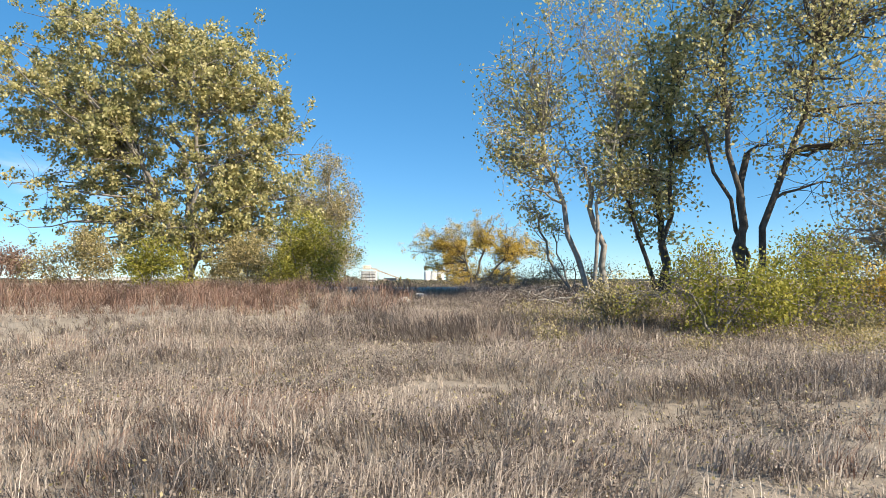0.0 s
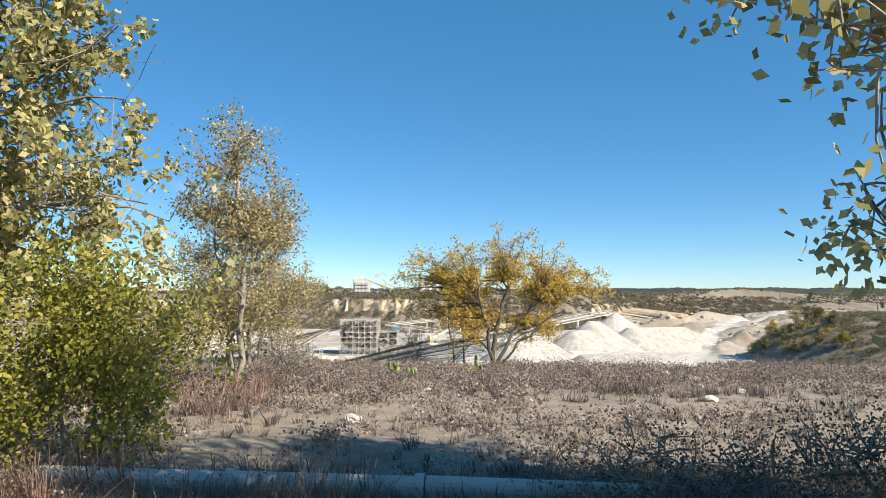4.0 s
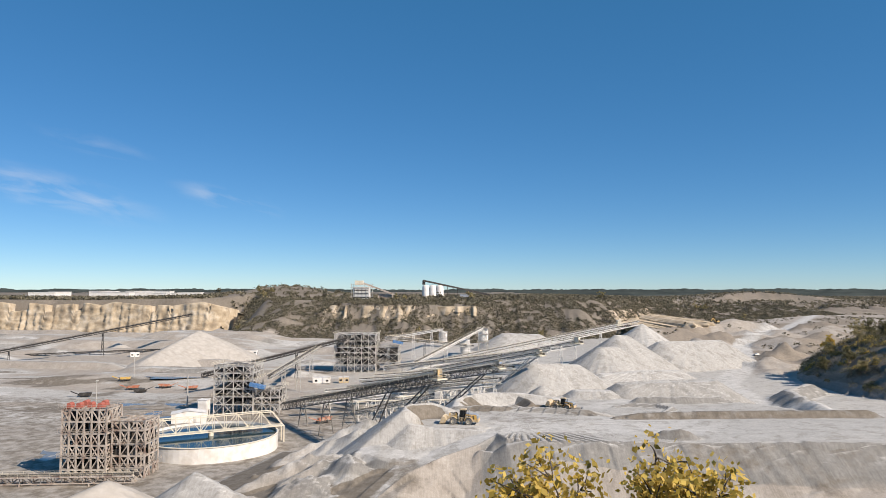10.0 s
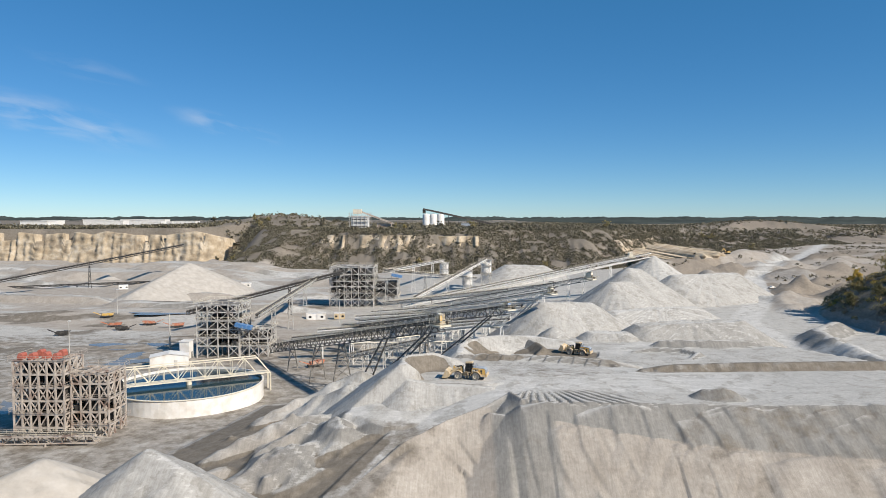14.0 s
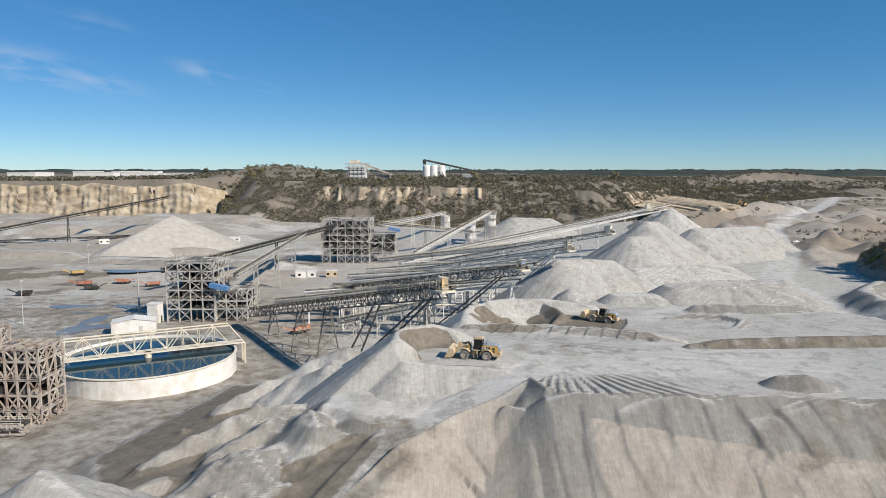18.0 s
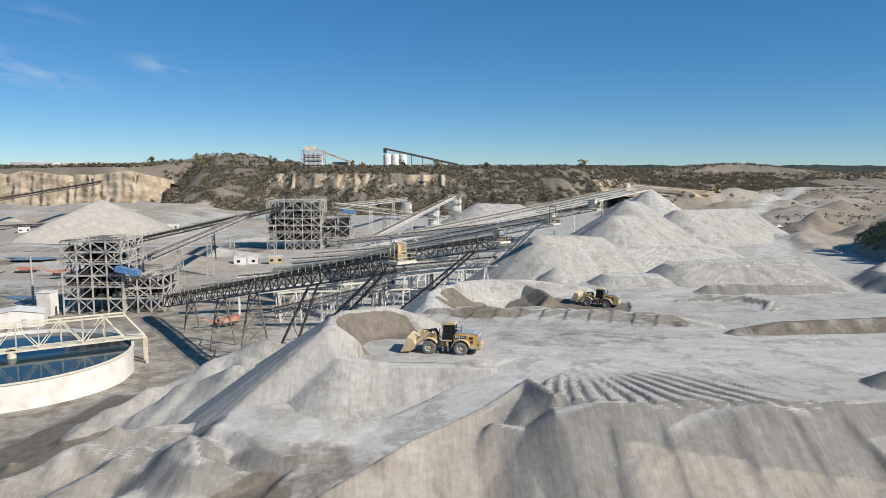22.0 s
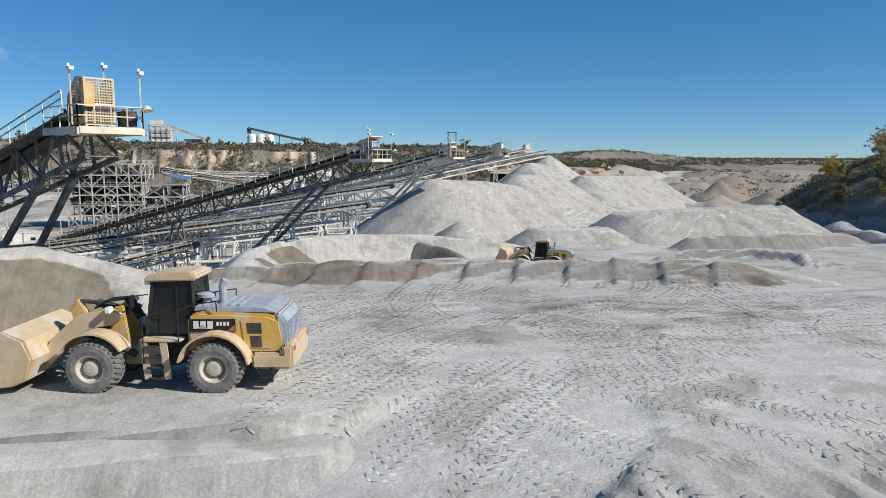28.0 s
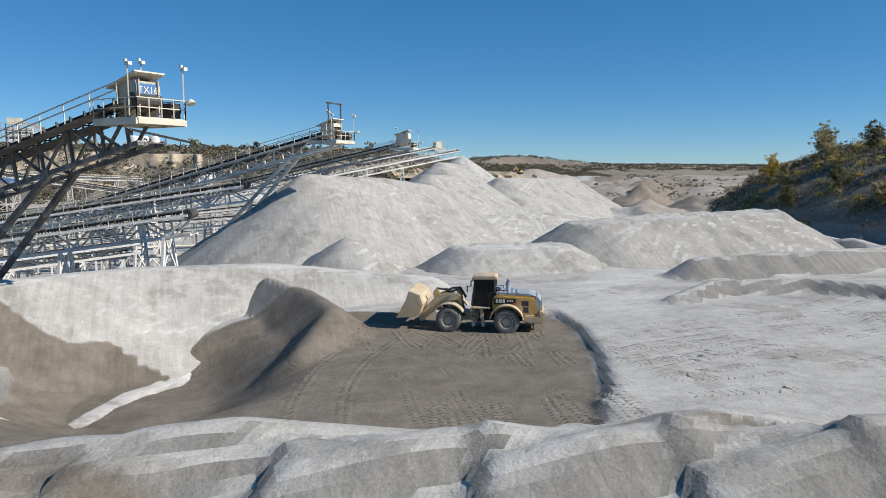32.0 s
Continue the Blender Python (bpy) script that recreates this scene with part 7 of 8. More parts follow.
tree("broad olive-green cottonwood in full leaf", (-18.6, -199.7), [(-19, -199.5, 33, 0.36), (-16.5, -199, 32, 0.26), (-21.5, -201, 32, 0.26), (-18, -202, 37, 0.2)],
     [(-19, -199.5, 37, 5.5, 5, 5), (-25.5, -200, 34, 5.5, 5, 6), (-13.2, -199, 33.5, 5.0, 5, 5.0), (-19, -201, 30, 7, 5, 4.5), (-29.5, -199, 31, 4, 4, 4.5), (-11.8, -199, 28.5, 3.6, 3.5, 4), (-19, -199, 42.4, 3.6, 3, 2.8), (-27.6, -199, 39.4, 3.8, 3, 3.2), (-31, -199, 36.5, 3, 3, 3),
      (-24.0, -199, 40, 3.2, 3, 2.8), (-14.5, -199, 39.5, 3.0, 2.6, 2.6), (-11.5, -199, 36, 2.6, 2.4, 2.4), (-24, -201, 27.5, 5, 4, 3.5), (-14.5, -200, 27, 4.5, 4, 3.5), (-29, -199, 42, 3, 3, 2.6), (-33, -200, 40, 2.6, 2.6, 2.6), (-22, -200, 35, 5, 4, 4), (-15.5, -200, 31, 4, 4, 4)],
     84000, 0.235, L_GREEN, M_BARK, 1, 9, 11, spread=0.75, puff=0.6, bare=0.08)
tree("slender pale-barked cottonwood with thinning leaves", (-11.7, -185), [(-11.4, -185, 33, 0.17), (-10, -184.5, 31, 0.11), (-12.5, -185, 31, 0.1)],
     [(-11.5, -185, 34.3, 2.4, 2.4, 2.6), (-9.5, -184.5, 31.5, 2.4, 2.2, 2.5), (-13, -185, 30.5, 2.6, 2.2, 2.8), (-10.5, -185, 28, 2.8, 2.2, 2.4), (-13, -185, 26, 2.6, 2.2, 2.4)], 11000, 0.16, L_MIX, M_PALEBARK, 2, 9, 12, spread=0.7, bare=0.3)
tree("grey half-bare elm on the rim", (-17, -163), [(-18, -163.7, 32, 0.2), (-14.8, -164, 31, 0.17), (-20.5, -163, 29, 0.13)],
     [(-18.3, -163.7, 33, 2.8, 2.6, 2.8), (-14.6, -164, 32, 2.6, 2.4, 2.6), (-17, -163, 28.5, 4.8, 3.5, 3.0), (-21, -163, 29, 3.4, 3, 3.2), (-15, -163, 25, 4.5, 3, 3), (-20, -163, 24.5, 4.5, 3, 3)], 24000, 0.165, L_MIX, M_BARK, 3, 13, 14, spread=0.65, bare=0.45)
tree("small grey-olive elm on the rim slope", (-16.3, -157.6), [(-16.4, -157.6, 27, 0.14), (-14.3, -157.2, 26, 0.1)],
     [(-16.3, -157.6, 29.4, 2.8, 2.4, 3.0), (-14.1, -157.4, 27.2, 2.4, 2.4, 2.4), (-18.3, -158, 26.5, 2.6, 2.2, 2.8), (-15.3, -157.6, 24.5, 2.8, 2.4, 2.2)], 11000, 0.14, L_MIX, M_PALEBARK, 4, 7, 10, spread=0.65, bare=0.3)
tree("leaning pale-trunked cottonwood with sparse leaves", (8.0, -213.2), [(7.0, -213.1, 29.5, 0.2), (4.9, -212.8, 31.5, 0.17), (8.6, -213.6, 32, 0.11)],
     [(3.6, -212.5, 33.5, 2.2, 2.3, 2.8), (5.4, -213, 36, 2.6, 2.4, 2.8), (7.6, -213, 31.5, 2.4, 2.4, 3.2), (4.2, -213, 30, 1.9, 1.8, 2.0), (9.6, -213.6, 29, 2.2, 1.8, 1.8), (2.6, -212.6, 31.6, 1.4, 1.6, 1.8), (7.2, -213, 38.6, 2.4, 2.2, 2.2), (8.8, -213.4, 35, 2.0, 2, 2.4)], 9000, 0.17, L_GREEN, M_PALEBARK, 5, 11, 13, spread=0.75, bare=0.4)
tree("thin leaning half-dead cottonwood", (6.7, -211.7), [(4.8, -211.7, 27.2, 0.09), (5.6, -211.5, 26.4, 0.06)],
     [(4.2, -211.7, 27.8, 1.3, 1.2, 1.2), (5.4, -211.5, 26.6, 1.1, 1.0, 1.0)], 700, 0.15, L_GREEN, M_BARK, 15, 6, 7, spread=0.7, bare=0.5)
tree("dark-trunked cottonwood with green leaves", (11.3, -211.5), [(10.8, -211.5, 30.5, 0.22), (12.0, -211.2, 33.5, 0.16), (9.2, -211.7, 31.5, 0.13)],
     [(10.9, -211.2, 34, 3.0, 2.8, 3.4), (12.9, -211.7, 31, 2.8, 2.6, 3.0), (9.6, -211.2, 31, 2.4, 2.2, 2.8), (11.4, -211.2, 37.5, 2.8, 2.6, 2.6), (10.4, -211.2, 28, 2.6, 2.2, 2.2)], 12500, 0.2, L_GREEN, M_DKBARK, 6, 9, 10, spread=0.7, puff=0.9, bare=0.15)
tree("tall forked cottonwood with patchy leaves", (14.3, -215.2), [(14.5, -215, 30, 0.28), (13.6, -215, 36, 0.17), (17.5, -216, 35, 0.19), (12.2, -214.5, 32, 0.13)],
     [(14, -215, 38, 3.6, 3.2, 3.0), (18, -216, 36, 3.6, 3.2, 3.6), (20.5, -216, 31, 3.4, 3.2, 3.4), (12.5, -214.5, 34, 2.6, 2.2, 2.8), (16.5, -216, 41, 3.2, 3, 2.2), (15, -216, 32, 3.2, 3, 3), (20, -216, 41, 3.4, 3, 2.4), (22.5, -217, 36, 3.4, 3, 3.4)], 15000, 0.18, L_GREEN, M_DKBARK, 7, 11, 13, spread=0.75, bare=0.35)
tree("half-bare grey elm with a broken crown", (19, -219), [(19.5, -219, 29, 0.22), (22, -219.5, 31, 0.16)],
     [(20, -219, 31, 3.6, 3, 3.6), (24, -219, 29, 3.8, 3, 3.4), (17.5, -219, 27, 2.8, 2.2, 2.8), (21, -219, 26, 4, 3, 3)], 10000, 0.15, L_MIX, M_PALEBARK, 8, 15, 15, spread=0.8, bare=0.6)
tree("spreading elm with golden autumn leaves on the rim", (2.4, -166), [(3.6, -165.2, 28.0, 0.2), (1.2, -166, 27, 0.17), (6.5, -164.5, 27, 0.15), (7.5, -166.5, 25.5, 0.1)],
     [(3.4, -165.4, 31.0, 2.1, 2.3, 1.6), (-0.2, -165.2, 30.3, 2.1, 2.1, 1.6), (-3.3, -164.8, 29.0, 1.9, 1.9, 1.6), (-4.6, -163.5, 28.0, 1.8, 2.0, 1.8), (6.4, -164.2, 30.2, 1.9, 2, 1.5), (0.5, -163, 26.2, 2.6, 2.6, 1.8), (5.2, -163, 27.6, 2.6, 2.6, 2.0), (8.8, -162.6, 28.8, 2.0, 2.2, 1.5), (11.2, -161.5, 28.0, 1.7, 2.0, 1.6), (6.5, -160, 27.8, 2.4, 2.6, 1.8), (2, -158.5, 28.4, 2.2, 2.2, 1.6), (3.5, -164, 24.6, 3.4, 3, 1.8), (-1.2, -165, 28.2, 2.2, 2.2, 1.8), (8.0, -164.5, 26.4, 2.2, 2.2, 1.6), (3.2, -165.5, 28.6, 2.4, 2.2, 1.8), (-2.6, -164, 25.8, 2.0, 2.0, 1.4), (-0.8, -165.5, 24.0, 1.8, 2, 1.3), (6.8, -165, 23.8, 2.0, 2, 1.3)],
     39000, 0.135, L_YELLOW, M_DKBARK, 9, 8, 10, spread=0.56, bare=0.12, puff=0.75)
tree("young elm with golden leaves on the rim slope", (-0.4, -157.5), [(-1.6, -155, 28.0, 0.10), (0.8, -154.8, 27.8, 0.09)],
     [(-1.8, -154.6, 29.0, 1.3, 1.2, 1.2), (0.9, -154.4, 28.7, 1.3, 1.2, 1.1), (-0.5, -155, 27, 2.0, 1.6, 1.4)], 5200, 0.13, L_YELLOW, M_DKBARK, 19, 7, 8, spread=0.55, puff=0.75)
tree("tangled dead shrub on the rim", (-4.7, -159), [(-4.8, -159, 21.5, 0.12), (-4.0, -159, 22.5, 0.09)], [(-4.6, -159, 22.2, 1.6, 1.4, 1.8), (-3.6, -158.8, 20.4, 1.4, 1.2, 1.2)], 1600, 0.12, L_SCRUB, M_PALEBARK, 10, 6, 8, spread=0.6, bare=0.4, name="bush")
tree("far-side plateau tree in olive leaf", (-44, -196), [(-44, -196, 29, 0.25)], [(-44, -196, 30, 4, 4, 4.5), (-40, -197, 27, 3, 3, 3)], 9000, 0.2, L_MIX, M_BARK, 12, 6, 8)


def bush(label, x, y, w, h, n, size, mat, seed, bark=None, bare=0.0, group="rim bushes"):
    z = ground_z(x, y)
    return tree(label, (x, y), [(x - w * 0.2, y, z + h * 0.55, 0.06), (x + w * 0.2, y, z + h * 0.55, 0.05), (x, y + 0.3, z + h * 0.7, 0.06)],
                [(x - w * 0.25, y, z + h * 0.45, w * 0.32, w * 0.3, h * 0.42), (x + w * 0.25, y, z + h * 0.42, w * 0.32, w * 0.3, h * 0.40), (x, y, z + h * 0.66, w * 0.3, w * 0.3, h * 0.36)],
                n, size, mat, bark or M_BARK, seed, 6, 7, spread=0.7, name="bush", group=group, bare=bare)


for i, (x, y, w, h, n, size, mat, lab) in enumerate((
        (-18.4, -206, 5.0, 3.6, 7000, 0.12, L_BRIGHT, "bright yellow-green bush under the cottonwood"),
        (-9.2, -203, 6.5, 5.2, 13000, 0.12, L_BRIGHT, "dense olive-green bush beside the pipe"),
        (-13.5, -202, 5.0, 4.6, 7000, 0.13, L_MIX, "olive bush under the cottonwood"),
        (-24, -204, 6.0, 4.2, 7000, 0.14, L_MIX, "dark olive bush under the cottonwood"),
        (-30, -203, 6.0, 3.6, 5000, 0.14, L_REDDISH, "reddish leafless bush at the field's edge"),
        (9.0, -226, 5.0, 2.9, 5200, 0.10, L_BRIGHT, "yellow-green bush at the edge of the grass"),
        (12.5, -224, 5.5, 3.4, 6200, 0.10, L_BRIGHT, "yellow-green bush under the bare elm"),
        (6.2, -224, 3.6, 1.8, 3000, 0.09, L_MIX, "low olive bush in the dry grass"),
        (16.5, -224, 5.0, 2.8, 4200, 0.10, L_YELLOW, "yellowing bush at the field's edge"),
        (7.5, -207, 6.0, 2.4, 3600, 0.07, L_SCRUB, "dark scrub behind the cottonwoods"),
        (15, -207, 6.0, 3.0, 4000, 0.09, L_SCRUB, "dark scrub behind the cottonwoods"),
        (3.6, -206.5, 5.0, 1.7, 3000, 0.06, L_SCRUB, "low dark scrub behind the dead branches"),
        (22, -208, 7.0, 4.0, 5000, 0.13, L_SCRUB, "dark scrub behind the cottonwoods"),
        (-15, -186, 5.0, 4.6, 5000, 0.12, L_MIX, "tangled pale-stemmed bush on the rim"),
        (-9.5, -181, 4.0, 2.6, 1600, 0.09, L_SCRUB, "thin grey-stemmed bush on the rim"),
        (-20, -178, 6.0, 5.0, 6000, 0.13, L_MIX, "olive bush on the rim"),
        (-26, -170, 7.0, 5.5, 6000, 0.14, L_MIX, "olive bush on the rim slope"),
        (6.5, -156, 5.0, 3.0, 3600, 0.11, L_YELLOW, "yellow-leaved bush below the rim"))):
    bush(lab, x, y, w, h, n, size, mat, 40 + i, M_PALEBARK if i in (13, 14) else M_BARK, bare=0.15)


def blades(name, label, regions, count, hmin, hmax, width, mat, seed, clump=0.35, per=16, flat=1.0):
    """Dry grass: thin bent blades in tufts over regions (x0, x1, y0, y1, weight), in patches, matted one way here and another there."""
    rs = np.random.RandomState(seed)
    nt = count // per
    area = np.array([(b - a) * (d - c) * w for a, b, c, d, w in regions])
    k = rs.choice(len(regions), nt, p=area / area.sum())
    R = np.array([r[:4] for r in regions])[k]
    tx = R[:, 0] + (R[:, 1] - R[:, 0]) * rs.rand(nt)
    ty = R[:, 2] + (R[:, 3] - R[:, 2]) * rs.rand(nt)
    keep = vnoise(tx + 17 * seed, ty, 1.1) * 0.45 + vnoise(tx - 5 * seed, ty, 4.5) * 0.55 > clump * rs.uniform(0.75, 1.25, nt)
    tx, ty = tx[keep], ty[keep]
    nt = len(tx)
    th = rs.uniform(0.6, 1.25, nt) * (0.5 + 1.0 * vnoise(tx + 50, ty, 3))
    tw = 6.28 * vnoise(tx, ty + 70, 2.6) * 2
    i = np.repeat(np.arange(nt), per)
    n = len(i)
    a = tw[i] + rs.normal(size=n) * 1.1
    out = rs.rand(n) ** 0.6 * 0.17
    x, y = tx[i] + np.cos(a) * out, ty[i] + np.sin(a) * out
    z = height(x, y)
    h = rs.uniform(hmin, hmax, n) * th[i]
    lean = rs.uniform(0.1, 1.6, n) * h * flat
    h = h * np.where(rs.rand(n) < 0.3, 0.45, 1.0)
    dx, dy = np.cos(a) * lean, np.sin(a) * lean
    wx, wy = -np.sin(a + 0.6) * width, np.cos(a + 0.6) * width
    b = np.stack([x, y, z - 0.03], -1)
    w = np.stack([wx, wy, 0 * wx], -1)
    m = b + np.stack([dx * 0.35, dy * 0.35, h * 0.75], -1)
    t = b + np.stack([dx, dy, h * rs.uniform(0.7, 1.1, n)], -1)
    v = np.stack([b - w, b + w, m + w * 0.7, t, m - w * 0.7], 1).reshape(-1, 3)
    i = np.arange(n)[:, None] * 5
    f = np.concatenate([i + np.array([[0, 1, 2]]), i + np.array([[0, 2, 4]]), i + np.array([[4, 2, 3]])], 0)
    me = np_mesh(name, v, f)
    me.materials.append(mat)
    return tagged(new(name, me), label, "grass", kind="stuff")


FIELD = [(-7, 7, -246, -234, 7.0), (-11, 11, -236, -204, 4.5), (-13, 13, -246, -222, 2.0), (-34, 34, -244, -205, 0.9)]
blades("grass", "dry straw-coloured grass on the plateau", FIELD, 300000, 0.08, 0.36, 0.007, L_GRASS, 21, 0.36)
blades("grass", "long pale grass stalks standing above the rest", FIELD, 22000, 0.35, 0.75, 0.005, L_GRASS, 25, 0.5, per=5, flat=0.6)
blades("weeds", "dark dry weeds among the grass", FIELD, 200000, 0.08, 0.34, 0.008, L_DARKGRASS, 22, 0.44)
blades("weeds", "low reddish-brown weeds in the grass", FIELD, 110000, 0.08, 0.34, 0.008, L_REDDISH, 29, 0.56)
blades("weeds", "dark tangled weeds under the cottonwoods", [(-6, 13, -227, -203, 1.0), (1, 12, -216, -203, 1.5)], 110000, 0.15, 0.6, 0.009, L_DARKGRASS, 35, 0.42)
blades("rim_grass", "grey-brown dry grass along the rim", [(-34, 34, -204, -186, 1.0), (-40, 40, -184, -160, 1.6), (-20, 14, -190, -166, 1.6)], 150000, 0.12, 0.5, 0.016, L_DARKGRASS, 23, 0.38)
blades("red_brush", "reddish dry brush at the edge of the grass", [(-34, -8, -216, -206, 1.2), (-34, -2, -219, -204, 0.35), (-14, -3, -210, -204, 0.5), (-24, -8, -196, -184, 0.6)], 70000, 0.25, 1.1, 0.012, L_REDDISH, 24, 0.42)


def tangle(name, label, regions, n, size, per, leaf, mat, seed):
    """Low bushy tufts of weeds, thick where the grass lies matted."""
    rs = np.random.RandomState(seed)
    area = np.array([(b - a) * (d - c) * w for a, b, c, d, w in regions])
    k = rs.choice(len(regions), n, p=area / area.sum())
    R = np.array([r[:4] for r in regions])[k]
    x = R[:, 0] + (R[:, 1] - R[:, 0]) * rs.rand(n)
    y = R[:, 2] + (R[:, 3] - R[:, 2]) * rs.rand(n)
    keep = vnoise(x + 3 * seed, y, 2.2) * 0.5 + vnoise(x, y - seed, 6) * 0.5 > 0.44
    x, y = x[keep], y[keep]
    q = rs.normal(size=(len(x), per, 3)) * np.array([1, 1, 0.8])
    q /= 1 + np.linalg.norm(q, axis=2)[:, :, None]
    q[:, :, 2] = np.abs(q[:, :, 2])
    c = np.stack([x, y, height(x, y)], -1)[:, None, :] + q * (size * rs.uniform(0.4, 1.5, len(x)))[:, None, None]
    return tagged(new(name, leaf_mesh(name, c.reshape(-1, 3), leaf, rs, -0.3, mat)), label, "weeds", kind="stuff")


tangle("weeds", "brown matted weeds in the dry grass", FIELD, 8000, 0.5, 38, 0.04, L_DARKGRASS, 51)
tangle("weeds", "straw-coloured tufts in the dry grass", FIELD, 7000, 0.45, 34, 0.034, L_GRASS, 52)
tangle("weeds", "dark leafless thicket under the cottonwoods", [(1, 16, -217, -204, 1.0), (-24, -6, -206, -199, 0.5), (8, 26, -226, -212, 0.7)], 1300, 1.3, 80, 0.07, L_DARKGRASS, 53)
tangle("rim_brush", "grey-brown leafless brush along the rim", [(-34, 20, -204, -186, 0.6), (-40, 26, -186, -164, 1.0), (-30, -6, -190, -166, 0.8)], 3600, 1.0, 60, 0.10, L_DARKGRASS, 55)
tangle("rim_brush", "straw-coloured brush along the rim", [(-34, 20, -204, -186, 0.6), (-40, 26, -186, -164, 1.0)], 1600, 0.8, 50, 0.09, L_GRASS, 56)
tangle("weeds", "olive weeds at the edge of the thicket", [(3, 20, -229, -216, 1.0), (-30, -8, -212, -204, 0.6)], 900, 0.8, 60, 0.07, L_MIX, 54)


def litter(name, label, regions, count, size, mat, seed, lift=0.25):
    """Small dry leaves and seed heads lying in the grass."""
    rs = np.random.RandomState(seed)
    area = np.array([(b - a) * (d - c) * w for a, b, c, d, w in regions])
    k = rs.choice(len(regions), count, p=area / area.sum())
    R = np.array([r[:4] for r in regions])[k]
    x = R[:, 0] + (R[:, 1] - R[:, 0]) * rs.rand(count)
    y = R[:, 2] + (R[:, 3] - R[:, 2]) * rs.rand(count)
    keep = vnoise(x + 9, y, 3.0) > 0.42
    x, y = x[keep], y[keep]
    z = height(x, y) + rs.rand(len(x)) ** 2 * lift
    return tagged(new(name, leaf_mesh(name, np.stack([x, y, z], -1), size, rs, 0, mat)), label, "leaf litter", kind="stuff")


litter("leaf_litter", "pale fallen leaves under the trees", [(2, 22, -232, -208, 1.0), (-6, 6, -232, -210, 0.5)], 26000, 0.07, L_GRASS, 26, 0.1)
litter("seed_heads", "small yellowish weed leaves in the grass", FIELD, 26000, 0.045, L_MIX, 27, 0.4)
litter("red_leaves", "reddish leaves on the low brush", [(-34, -7, -217, -206, 1.4), (-14, -3, -211, -204, 0.6)], 32000, 0.06, L_REDDISH, 28, 0.9)


def scrub(name, label, xy, size, per, leaf, mat, seed, squash=0.75, kind="stuff"):
    """Clumps of brush at the given places, as one mass."""
    rs = np.random.RandomState(seed)
    xy = np.asarray(xy)
    n = len(xy)
    z = height(xy[:, 0], xy[:, 1])
    s = size * rs.uniform(0.45, 1.4, n)
    q = rs.normal(size=(n, per, 3))
    q /= np.linalg.norm(q, axis=2)[:, :, None]
    q *= rs.uniform(0.35, 1.0, (n, per, 1)) ** 0.5
    q[:, :, 2] = np.abs(q[:, :, 2]) * squash * 1.25 - 0.1
    c = np.stack([xy[:, 0], xy[:, 1], z], -1)[:, None, :] + q * s[:, None, None]
    me = leaf_mesh(name, c.reshape(-1, 3), leaf, rs, mat=mat)
    return tagged(new(name, me), label, "brush", kind=kind)


rs = np.random.RandomState(31)
# scrub on the far wall and plateau
px = rs.uniform(-262, 560, 52000)
py = wall_y(px) + rs.uniform(-8, 160, 52000)
ok = (vnoise(px, py, 22) > 0.24) & (vnoise(px + 40, py, 7) > 0.26)
scrub("wall_scrub", "grey-green scrub on the far pit wall", np.stack([px, py], -1)[ok], 2.0, 7, 1.25, L_SCRUB, 32)
px, py = rs.uniform(140, 620, 2600), rs.uniform(300, 900, 2600)
ok = (vnoise(px, py, 40) > 0.52) & (seg_dist(px, py, HAUL)[0] > 14)
scrub("field_scrub", "scattered dry brush between the far heaps", np.stack([px, py], -1)[ok], 2.2, 14, 1.2, L_SCRUB, 38)
px = rs.uniform(-1000, 1300, 9000)
py = wall_y(px) + np.where(px < -235, 30, 110) + rs.uniform(0, 1, 9000) ** 1.5 * np.where(px < -300, 130, 700)
scrub("plateau_scrub", "dark scrub on the far plateau", np.stack([px, py], -1), 4.2, 14, 2.6, L_SCRUB, 33)
px, py = rs.uniform(162, 322, 2600), rs.uniform(84, 252, 2600)
ok = 1.15 - ((px - 238) / 66) ** 2 - ((py - 165) / 76) ** 2 > 0.02
hp = np.stack([px, py], -1)[ok]
hp = hp[np.argsort(-vnoise(hp[:, 0], hp[:, 1], 16))]
n3 = len(hp) // 3
scrub("hill_scrub", "olive brush covering the hill", hp[:n3], 3.2, 120, 0.5, L_HILL, 34)
scrub("hill_scrub", "green-grey brush on the hill", hp[n3:2 * n3], 2.8, 100, 0.5, L_SCRUB, 36)
scrub("hill_scrub", "golden brush on the hill", hp[2 * n3::5], 2.6, 100, 0.45, L_YELLOW, 35)
scrub("hill_scrub", "olive green brush on the hill", hp[2 * n3 + 1::2], 3.2, 110, 0.5, L_HILL, 37)
for i, (x, y, h, m) in enumerate(((192, 178, 15, L_MIX), (200, 168, 12, L_HILL), (186, 192, 11, L_YELLOW), (178, 160, 9, L_HILL), (176, 146, 8, L_MIX), (184, 138, 8, L_HILL), (190, 126, 9, L_BRIGHT), (172, 172, 8, L_HILL), (181, 182, 9, L_MIX), (198, 150, 10, L_HILL), (205, 190, 11, L_HILL))):
    z = ground_z(x, y)
    tree("round-crowned tree on the brushy hill", (x, y), [(x, y, z + h * 0.6, 0.25)], [(x, y, z + h * 0.70, h * 0.3, h * 0.3, h * 0.28), (x + h * 0.22, y + 1, z + h * 0.5, h * 0.24, h * 0.24, h * 0.22), (x - h * 0.22, y, z + h * 0.48, h * 0.24, h * 0.24, h * 0.22), (x, y - 1, z + h * 0.36, h * 0.3, h * 0.3, h * 0.2)], 5200, 0.36, m, M_BARK, 60 + i, 6, 8, group="hill trees")
rt = random.Random(8)
